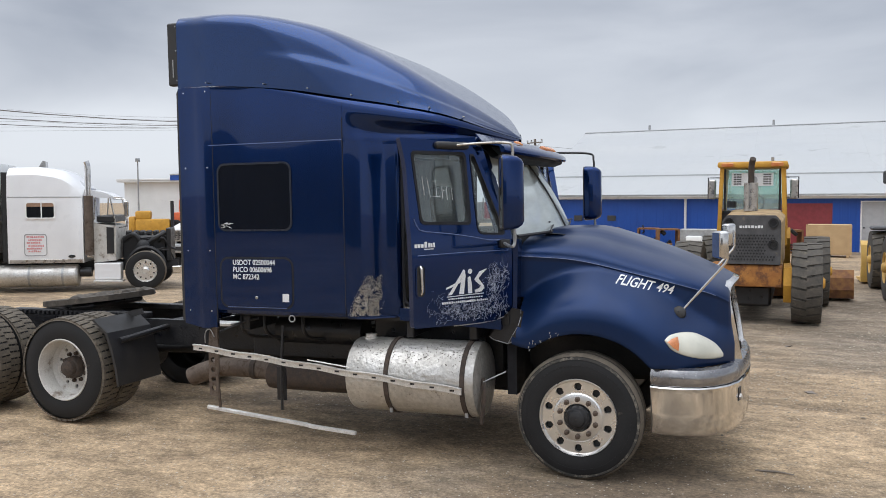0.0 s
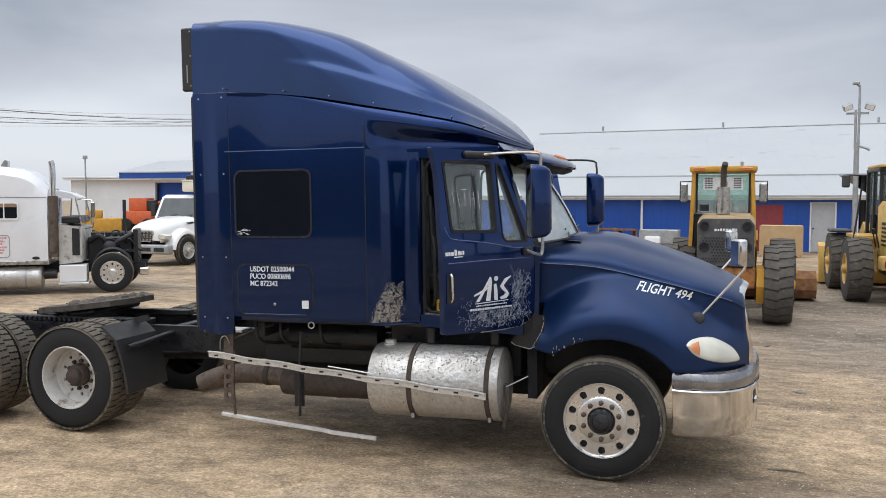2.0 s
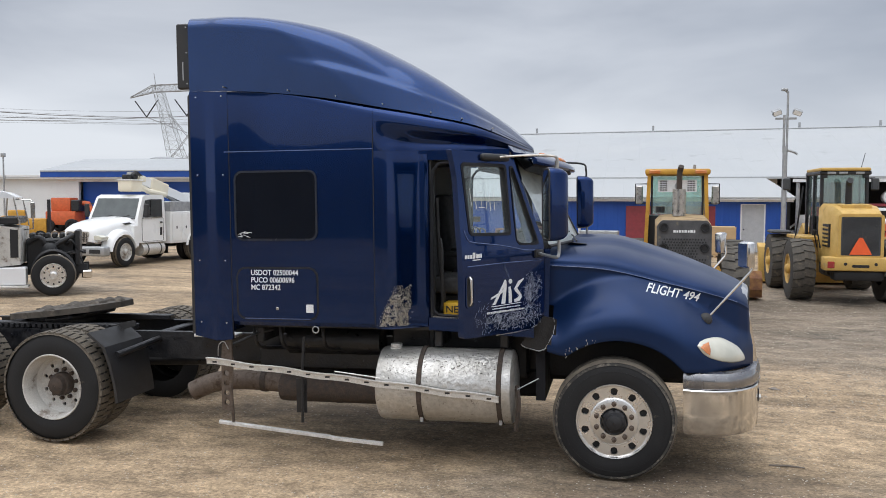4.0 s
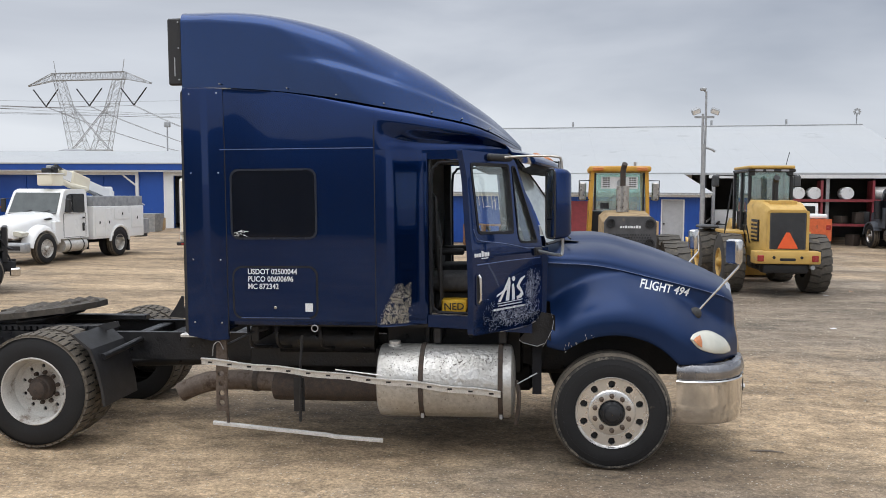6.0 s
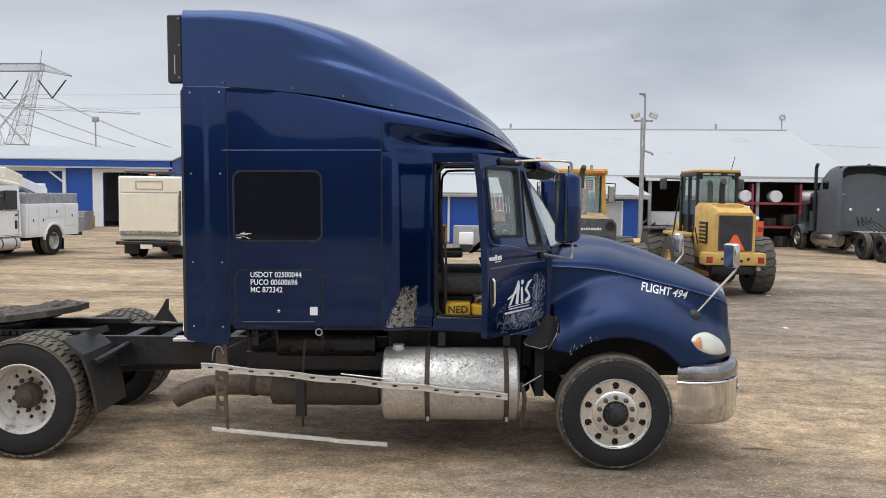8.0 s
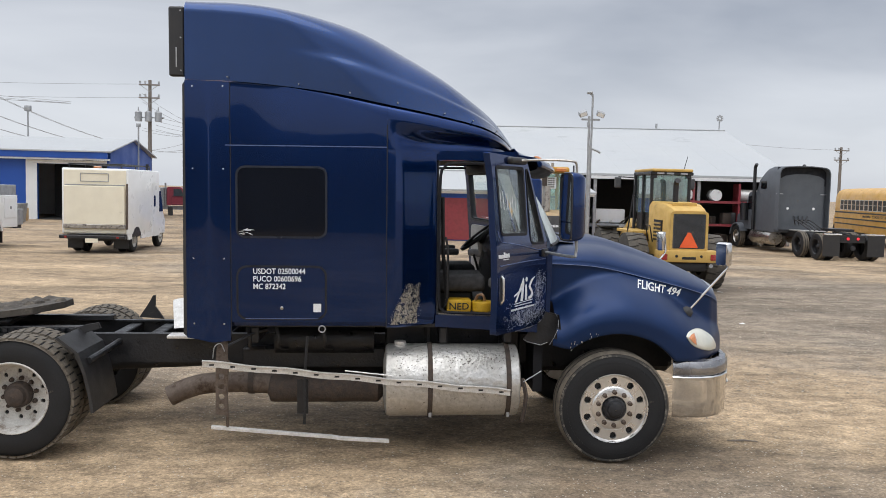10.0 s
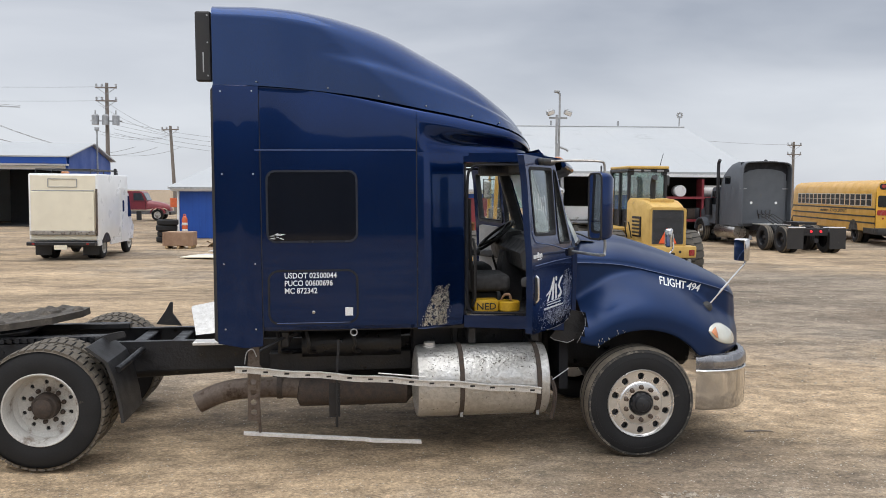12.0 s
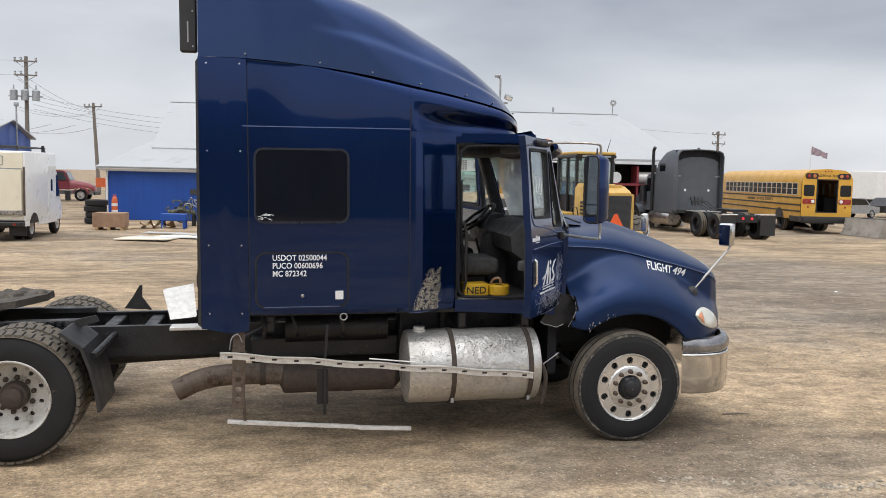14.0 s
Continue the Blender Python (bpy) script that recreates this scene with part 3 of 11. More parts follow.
# ---- the yard and its buildings ----
def ground_material():
    """Packed tan dirt: damp streaks along the yard, grey crushed stone towards the machines, grit and single stones."""
    m = mat("dirt_and_gravel", (0.425, 0.334, 0.232), (0.328, 0.258, 0.178), scale=0.35, rough=0.95, rvar=0.04, bump=0.0, bscale=35)
    n, l = m.node_tree.nodes, m.node_tree.links
    b = n["Principled BSDF"]
    tc = n["Texture Coordinate"]

    def noise_of(scale, detail, rough, size=(1, 1, 1), turn=0.0, twist=0.0):
        t = n.new("ShaderNodeTexNoise")
        t.inputs["Scale"].default_value, t.inputs["Detail"].default_value = scale, detail
        t.inputs["Roughness"].default_value, t.inputs["Distortion"].default_value = rough, twist
        mp = n.new("ShaderNodeMapping")
        mp.inputs["Scale"].default_value, mp.inputs["Rotation"].default_value = size, (0, 0, turn)
        l.new(tc.outputs["Object"], mp.inputs["Vector"])
        l.new(mp.outputs["Vector"], t.inputs["Vector"])
        return t.outputs["Fac"]

    def spread(value, a, b2, lo, hi):
        r = n.new("ShaderNodeMapRange")
        for key, v in zip(("From Min", "From Max", "To Min", "To Max"), (a, b2, lo, hi)):
            r.inputs[key].default_value = v
        r.interpolation_type = "SMOOTHSTEP"
        l.new(value, r.inputs["Value"])
        return r.outputs["Result"]

    def blend(kind, a, other, fac):
        x = n.new("ShaderNodeMixRGB")
        x.blend_type = kind
        l.new(a, x.inputs["Color1"])
        if isinstance(other, tuple):
            x.inputs["Color2"].default_value = (*other, 1)
        else:
            l.new(other, x.inputs["Color2"])
        if isinstance(fac, float):
            x.inputs["Fac"].default_value = fac
        else:
            l.new(fac, x.inputs["Fac"])
        return x.outputs["Color"]

    def maths(kind, a, c):
        x = n.new("ShaderNodeMath")
        x.operation = kind
        l.new(a, x.inputs[0])
        if isinstance(c, float):
            x.inputs[1].default_value = c
        else:
            l.new(c, x.inputs[1])
        return x.outputs["Value"]
    colour = b.inputs["Base Color"].links[0].from_socket
    # grey crushed stone laid round the machines and before the workshop
    away = n.new("ShaderNodeVectorMath")
    away.operation = "DISTANCE"
    flat = n.new("ShaderNodeMapping")
    flat.inputs["Scale"].default_value = (0.095, 0.105, 0.0)
    flat.inputs["Location"].default_value = (-0.66, -1.05, 0.0)
    l.new(tc.outputs["Object"], flat.inputs["Vector"])
    l.new(flat.outputs["Vector"], away.inputs[0])
    ragged = noise_of(0.5, 8.0, 0.65)
    zone = maths("ADD", away.outputs["Value"], maths("MULTIPLY", ragged, -0.9))
    colour = blend("MIX", colour, (0.205, 0.182, 0.157), spread(zone, 0.05, 0.55, 0.82, 0.0))
    # thin grey stone elsewhere
    colour = blend("MIX", colour, (0.315, 0.283, 0.243), spread(noise_of(0.16, 7.0, 0.62), 0.50, 0.64, 0.0, 0.6))
    # damp wheel tracks, drawn out along the yard, and a pale crust between them
    colour = blend("MULTIPLY", colour, spread(noise_of(1.0, 9.0, 0.62, (0.22, 0.62, 1.0), 0.12, 0.6), 0.40, 0.64, 1.17, 0.66), 1.0)
    colour = blend("MULTIPLY", colour, spread(noise_of(2.1, 10.0, 0.74, (0.62, 1.2, 1.0), -0.18, 0.4), 0.44, 0.64, 1.10, 0.66), 0.9)
    colour = blend("MIX", colour, (0.47, 0.41, 0.325), spread(noise_of(1.4, 10.0, 0.75, (0.7, 1.2, 1.0), 0.1), 0.58, 0.70, 0.0, 0.55))
    # brown earth trodden into the stone in broad patches
    colour = blend("MIX", colour, (0.120, 0.090, 0.065), spread(noise_of(0.42, 9.0, 0.70, (0.6, 1.0, 1.0), 0.2, 0.5), 0.46, 0.66, 0.0, 0.62))
    colour = blend("MULTIPLY", colour, (0.97, 0.905, 0.82), 1.0)
    # churned clods at hand size, grit below that
    colour = blend("MULTIPLY", colour, spread(noise_of(5.0, 8.0, 0.7, (0.7, 1.0, 1.0)), 0.38, 0.64, 1.18, 0.76), 0.9)
    grit = noise_of(30.0, 8.0, 0.75)
    colour = blend("MULTIPLY", colour, spread(grit, 0.32, 0.68, 0.62, 1.34), 0.8)
    stone = n.new("ShaderNodeTexVoronoi")
    stone.inputs["Scale"].default_value = 48.0
    l.new(tc.outputs["Object"], stone.inputs["Vector"])
    sv = n.new("ShaderNodeSeparateColor")
    l.new(stone.outputs["Color"], sv.inputs["Color"])
    colour = blend("MULTIPLY", colour, spread(sv.outputs["Red"], 0.0, 1.0, 0.80, 1.20), 0.8)
    pale = maths("MULTIPLY", spread(sv.outputs["Green"], 0.93, 0.95, 0.0, 1.0), spread(stone.outputs["Distance"], 0.30, 0.42, 1.0, 0.0))
    colour = blend("MIX", colour, (0.54, 0.51, 0.45), maths("MULTIPLY", pale, 0.7))
    dark = maths("MULTIPLY", spread(sv.outputs["Blue"], 0.94, 0.96, 0.0, 1.0), spread(stone.outputs["Distance"], 0.30, 0.42, 1.0, 0.0))
    colour = blend("MIX", colour, (0.13, 0.11, 0.088), maths("MULTIPLY", dark, 0.7))
    l.new(colour, b.inputs["Base Color"])
    height = maths("ADD", maths("MULTIPLY", stone.outputs["Distance"], -0.10), maths("ADD", maths("MULTIPLY", grit, 0.18), noise_of(6.0, 9.0, 0.6)))
    bp = n.new("ShaderNodeBump")
    bp.inputs["Strength"].default_value, bp.inputs["Distance"].default_value = 0.9, 0.03
    l.new(height, bp.inputs["Height"])
    l.new(bp.outputs["Normal"], b.inputs["Normal"])
    return m


GROUND = ground_material()


def ground_height(x, y):
    near = max(0.0, 1.0 - math.hypot(x + 2, y - 2) / 60)
    h = 0.020 * noise.noise((x * 0.5, y * 0.9, 0)) + 0.014 * noise.noise((x * 1.7, y * 3.1, 5)) + 0.006 * noise.noise((x * 5, y * 6, 9))
    return h * near - 0.008


def build_ground():
    def line(a, b, fine):
        far = [40, 55, 75, 100, 140, 200, 320, 500, 900]
        return sorted([a - v for v in far] + list(np.arange(a - 30, a, 1.2)) + list(np.arange(a, b, fine)) + list(np.arange(b, b + 30, 1.2)) + [b + v for v in far])
    xs, ys = line(-9.0, 6.0, 0.12), line(-7.5, 4.0, 0.1)
    verts = [(x, y, ground_height(x, y)) for y in ys for x in xs]
    w = len(xs)
    faces = [(j * w + i, j * w + i + 1, (j + 1) * w + i + 1, (j + 1) * w + i) for j in range(len(ys) - 1) for i in range(w - 1)]
    me = bpy.data.meshes.new("ground")
    me.from_pydata(verts, [], faces)
    me.polygons.foreach_set("use_smooth", [True] * len(faces))
    me.materials.append(GROUND)
    tagged(new("ground", me), "tan packed dirt and gravel yard with tyre ruts", "ground", kind="structure")


build_ground()


def wall_run(bm, x0, x1, y0, y1, z0, z1, holes=()):
    """A wall along x with holes (x0, x1, z0, z1) through it, in order of x."""
    x = x0
    for hx0, hx1, hz0, hz1 in holes:
        if hx0 > x:
            box(bm, x, hx0, y0, y1, z0, z1)
        if hz0 > z0:
            box(bm, hx0, hx1, y0, y1, z0, hz0)
        if hz1 < z1:
            box(bm, hx0, hx1, y0, y1, hz1, z1)
        x = hx1
    if x < x1:
        box(bm, x, x1, y0, y1, z0, z1)
    return bm


def ribs(bm, x0, x1, y, z0, z1, step, depth=0.012):
    for x in np.arange(x0 + step / 2, x1, step):
        prism(bm, [(x - 0.05, y), (x - 0.025, y - depth), (x + 0.025, y - depth), (x + 0.05, y)], z0, z1, "z")
    return bm


def slab(bm, a, b, c, d, t=0.08):
    """A roof plane through four corners, t thick downwards."""
    loft(bm, [[Vector(p) for p in (a, b, c, d)], [Vector(p) - Vector((0, 0, t)) for p in (a, b, c, d)]])


def seams(bm, a, b, c, d, n, h=0.006):
    """Standing seams from the eave a-b up to the ridge d-c."""
    a, b, c, d = (Vector(p) for p in (a, b, c, d))
    for i in range(n + 1):
        t = i / n
        p, q = a.lerp(b, t), d.lerp(c, t)
        u = (b - a).normalized() * 0.025
        up = Vector((0, 0, h))
        loft(bm, [[p - u, p + u, p + u * 0.4 + up, p - u * 0.4 + up], [q - u, q + u, q + u * 0.4 + up, q - u * 0.4 + up]])
    return bm


def main_building():
    m = pose(6.85, 30.6, 0, 0, 0, -6.5)
    b = thing("workshop_building", m, "long blue steel workshop with white metal roof and open bay", "building")
    L = -17.75
    # front wing wall with the door opening
    bm = bmesh.new()
    wall_run(bm, L, 0, 0, 0.18, 0, 2.2, [(-1.86, -0.84, 0.0, 2.1)])
    wall = part("wall", bm, WALL_BLUE, b, "royal blue steel cladding")
    bm = ribs(bmesh.new(), L, -1.9, 0.0, 0.02, 2.2, 0.3)
    ribs(bm, -0.8, 0, 0.0, 0.02, 2.2, 0.3)
    tagged(part("cladding_rib", bm, WALL_BLUE, wall), kind="stuff")
    bm = box(bmesh.new(), 0, -0.18, 0.18, 3.2, 0, 2.2)
    part("end_wall", bm, WALL_BLUE, b)
    bm = box(bmesh.new(), L, L + 0.18, 0.18, 3.2, 0, 2.2)
    part("end_wall", bm, WALL_BLUE, b)
    d = part("door", box(bmesh.new(), -1.80, -0.90, 0.04, 0.09, 0.01, 2.06, 0.008), DOOR_GREY, b, "plain grey steel door")
    part("door_handle", cyl(bmesh.new(), (-1.72, 0.0, 1.0), (-1.72, 0.05, 1.0), 0.035, seg=10), CHASSIS, d)
    fr = bmesh.new()
    for q in ((-1.86, -1.80, 0, 2.1), (-0.90, -0.84, 0, 2.1), (-1.80, -0.90, 2.06, 2.1)):
        box(fr, q[0], q[1], -0.015, 0.12, q[2], q[3])
    part("door_frame", fr, WALL_WHITE, b)
    # white band, gutter and corner trims
    part("fascia", box(bmesh.new(), L - 0.2, 0.25, -0.28, 0.0, 2.2, 2.36), WALL_WHITE, b, "white painted fascia")
    part("gutter", box(bmesh.new(), L - 0.25, 0.3, -0.42, -0.29, 2.28, 2.40, 0.02), WALL_WHITE, b)
    for x in (L + 0.02, -0.12, -8.9):
        part("downpipe", box(bmesh.new(), x, x + 0.1, -0.09, -0.005, 0.05, 2.2, 0.015), WALL_WHITE, b)
    part("red_door", box(bmesh.new(), -6.75, -2.9, -0.03, -0.004, 0.05, 2.0), RED, b, "wide faded red steel door")
    for x in (-12.4, -14.0):
        part("wall_vent", box(bmesh.new(), x, x + 0.4, -0.05, -0.004, 1.2, 1.45, 0.01), SHADE, b)
    # wing roof, hipped at its ends
    e0, e1, t0, t1 = (L - 0.3, -0.42, 2.40), (0.32, -0.42, 2.40), (L + 1.25, 5.0, 3.957), (-1.6, 5.0, 3.957)
    bm = bmesh.new()
    slab(bm, e0, e1, t1, t0)
    slab(bm, (0.32, -0.42, 2.40), (0.32, 6.4, 2.40), (-1.6, 5.2, 3.957), (-1.6, 5.0, 3.957))
    slab(bm, (L - 0.3, 10.4, 2.40), (L - 0.3, -0.42, 2.40), (L + 1.25, 5.0, 3.957), (L + 1.25, 5.2, 3.957))
    wing = part("wing_roof", bm, ROOF_WHITE, b, "white metal roof sheets")
    part("roof_seam", seams(bmesh.new(), e0, e1, t1, t0, 18), ROOF_WHITE, wing)
    # main gable roof
    E, R, X0, X1, zr, ze = 2.7, 16.6, -18.75, 10.3, 6.62, 3.36
    # the wing roof lies 4 cm over the foot of this one
    bm = bmesh.new()
    XE = L + 1.35                                # the eave stops short of the ridge at this end
    slab(bm, (XE, E, ze), (X1, E, ze), (X1, R, zr), (X0, R, zr), 0.1)
    slab(bm, (X0, R, zr), (X1, R, zr), (X1, 2 * R - E, ze), (XE, 2 * R - E, ze), 0.1)
    roof = part("main_roof", bm, ROOF_WHITE, b, "pale white metal gable roof")
    part("roof_seam", seams(bmesh.new(), (XE, E, ze), (X1, E, ze), (X1, R, zr), (X0, R, zr), 16), ROOF_WHITE, roof)
    part("ridge_cap", box(bmesh.new(), X0, X1, R - 0.25, R + 0.25, zr - 0.05, zr + 0.025, 0.02), ROOF_WHITE, roof)
    for x in (-14.5, -7.0, 1.6, 6.0):
        part("roof_vent", cyl(bmesh.new(), (x, R, zr), (x, R, zr + 0.35), 0.07, seg=10), GALV, roof)
    part("eave_fascia", box(bmesh.new(), 0.4, X1, E - 0.02, E + 0.1, ze - 0.26, ze - 0.11), WALL_WHITE, b)
    part("gable_wall", prism(bmesh.new(), [(E + 0.2, 0.0), (2 * R - E, 0.0), (2 * R - E, ze - 0.12), (R, zr - 0.15), (E + 0.2, ze - 0.12)], XE + 0.2, XE + 0.4, "x"), WALL_WHITE, b)
    # open bay: posts, back wall and side walls coloured dark for its shade
    for x in (0.55, 5.6, 10.0):
        part("post", box(bmesh.new(), x, x + 0.16, E + 0.15, E + 0.32, 0, ze - 0.12, 0.01), GALV, b)
    part("bay_back_wall", box(bmesh.new(), 0.4, X1 - 0.1, 12.0, 12.2, 0, 5.0), SHADE, b, "inner wall coloured dark for shade in the bay")
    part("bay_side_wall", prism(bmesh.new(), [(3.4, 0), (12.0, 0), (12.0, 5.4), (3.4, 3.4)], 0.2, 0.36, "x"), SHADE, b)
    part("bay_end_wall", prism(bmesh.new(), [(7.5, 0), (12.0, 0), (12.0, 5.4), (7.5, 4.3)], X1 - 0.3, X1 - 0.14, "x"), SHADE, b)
    # wind vane on the ridge end
    v = bmesh.new()
    tube(v, [(X1 - 0.3, R, zr), (X1 - 0.3, R, zr + 0.7)], 0.035, 6)
    for k in range(8):
        a = math.pi * k / 4
        box(v, -0.05, 0.05, -0.01, 0.01, 0.08, 0.22, m=Matrix.Translation((X1 - 0.3, R - 0.1, zr + 0.75)) @ Matrix.Rotation(a, 4, "Y"))
    part("wind_vane", v, GALV, roof, "small galvanised fan vane")
    return b


def left_building():
    b = thing("garage_building", pose(-19.3, 44.0, 0), "blue and white steel garage building with an open bay", "building")
    X0, XR, D = -24.5, 0.0, 8.8
    bm = bmesh.new()
    wall_run(bm, -6.6, 0, 0, 0.2, 0, 3.6, [(-4.25, -0.15, 0, 3.35)])
    part("wall", bm, WALL_BLUE, b, "royal blue steel cladding")
    bm = box(bmesh.new(), X0, -17.3, 0, 0.2, 0, 3.6)
    part("wall", bm, WALL_WHITE, b, "white steel cladding")
    part("garage_door", box(bmesh.new(), -17.3, -6.6, 0.5, 0.62, 0, 3.4), WALL_BLUE, b, "wide blue overhead garage door")
    for x in (-14.6, -11.9, -9.3):
        part("door_mullion", box(bmesh.new(), x, x + 0.08, 0.44, 0.5, 0, 3.4), WALL_BLUE, b)
    part("lintel", box(bmesh.new(), -17.3, -6.6, 0, 0.7, 3.4, 3.6), WALL_WHITE, b)
    post = part("post", box(bmesh.new(), -6.75, -6.55, -0.12, -0.005, 0, 3.42), WALL_WHITE, b, "white post with a corner brace")
    part("brace", tube(bmesh.new(), [(-6.7, -0.06, 2.7), (-7.6, -0.06, 3.38)], 0.06, 6), WALL_WHITE, post)
    for x0, x1, z0, z1 in ((-4.9, -4.25, 0, 3.58), (-4.25, -0.15, 3.36, 3.58)):
        part("opening_trim", box(bmesh.new(), x0, x1, -0.05, -0.004, z0, z1), WALL_WHITE, b)
    part("eave_trim", box(bmesh.new(), X0 - 0.3, 0.05, -0.45, -0.004, 3.60, 3.70), WALL_WHITE, b)
    part("fascia", box(bmesh.new(), X0 + 4.6, 0.05, -0.5, -0.40, 3.70, 4.16), WALL_BLUE, b, "blue fascia band")
    R, zr, ze = D / 2, 5.15, 4.16
    bm = bmesh.new()
    XG = X0 + 4.6
    slab(bm, (XG, -0.55, ze), (0.25, -0.55, ze), (0.25, R, zr), (XG, R, zr))
    slab(bm, (XG, R, zr), (0.25, R, zr), (0.25, D + 0.4, ze), (XG, D + 0.4, ze))
    part("flat_roof", box(bmesh.new(), X0 - 0.35, XG - 0.004, -0.5, D + 0.3, 3.71, 3.86, 0.02), WALL_WHITE, b, "white flat roof edge of the annex")
    roof = part("roof", bm, ROOF_WHITE, b, "white metal gable roof")
    part("roof_seam", seams(bmesh.new(), (XG, -0.55, ze), (0.25, -0.55, ze), (0.25, R, zr), (XG, R, zr), 34), ROOF_WHITE, roof)
    part("gable_wall", prism(bmesh.new(), [(0.2, 0), (D, 0), (D, ze - 0.1), (R, zr - 0.1), (0.2, ze - 0.1)], -0.2, 0.0, "x"), WALL_BLUE, b)
    part("gable_wall", prism(bmesh.new(), [(0.2, 0), (D, 0), (D, ze - 0.1), (R, zr - 0.1), (0.2, ze - 0.1)], XG, XG + 0.2, "x"), WALL_WHITE, b)
    part("back_wall", box(bmesh.new(), X0 + 0.2, -0.2, D - 0.2, D, 0, 3.7), WALL_WHITE, b)
    part("end_wall", box(bmesh.new(), X0, X0 + 0.2, 0.2, D, 0, 3.7), WALL_WHITE, b)
    # wall and floor carry the shade of the bay as colour
    part("bay_back_wall", box(bmesh.new(), -5.2, -0.2, 5.0, 5.1, 0, 4.0), SHADE, b, "inner wall of the open bay, shade in its colour")
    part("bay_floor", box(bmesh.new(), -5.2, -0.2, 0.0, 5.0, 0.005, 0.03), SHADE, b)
    v = lathe(bmesh.new(), [(0.9, 0.0), (1.0, 0.1), (0.95, 0.25), (0.6, 0.36), (0.05, 0.4)], 20, "z", cap=True)
    part("roof_tank", v, GALV, roof, "round grey rooftop ventilator", m=pose(-14.0, R + 1.0, zr - 0.2))
    return b


# unseen wall added behind the camera to darken what the truck's side mirrors
def closing_wall():
    bm = bmesh.new()
    box(bm, -32, 14, -34.4, -34.0, 0, 5.2)
    ribs(bm, -32, 14, -34.0, 0, 5.2, 1.5, -0.06)
    solid("wall_south", bm, mat("dull_grey_cladding", (0.20, 0.205, 0.215), (0.16, 0.165, 0.175), scale=0.4, rough=0.7), "unseen plain grey wall added for the truck paint to mirror", "wall", kind="structure")


main_building()
left_building()
closing_wall()


# ---- the blue tractor unit ----
truck = thing("semi_truck", pose(0.004, 0.026, 0.006, 0.21, -0.77, 0.23), "dark blue sleeper semi tractor, door open and side fairings torn off", "truck")

seam_z = smooth_table([-3.7, -3.27, -2.86, -2.45, -1.99, -1.51, -1.09, -0.76], [3.255, 3.24, 3.21, 3.16, 3.075, 2.985, 2.885, 2.74])
top_z = smooth_table([-3.7, -3.4, -2.9, -2.55, -2.25, -1.86, -1.55, -1.25, -1.0, -0.83, -0.76], [3.905, 3.90, 3.865, 3.80, 3.715, 3.532, 3.355, 3.155, 2.982, 2.832, 2.76])
half_w = smooth_table([-3.7, -3.55, -3.46, -3.40, -2.85, -2.3, -2.0, -1.7, -1.5, -1.3, -1.1, -1.0, -0.93, -0.87, -0.81, -0.76], [1.165, 1.172, 1.184, 1.198, 1.198, 1.172, 1.155, 1.122, 1.085, 1.03, 0.925, 0.79, 0.64, 0.46, 0.24, 0.04])
ledge = smooth_table([-3.7, -2.85, -2.6, -2.3, -1.9, -1.3, -1.0, -0.85, -0.76], [0.0, 0.0, 0.010, 0.030, 0.052, 0.060, 0.045, 0.02, 0.0])
brow_foot = smooth_table([-1.99, -1.9, -1.82, -1.7, -1.6, -1.5, -1.3, -1.1], [1.205, 1.195, 1.160, 1.085, 1.045, 1.025, 0.985, 0.88])
extender_y = smooth_table([-3.67, -3.56, -3.49, -3.44, -3.38, -3.29], [1.172, 1.178, 1.186, 1.199, 1.205, 1.205])


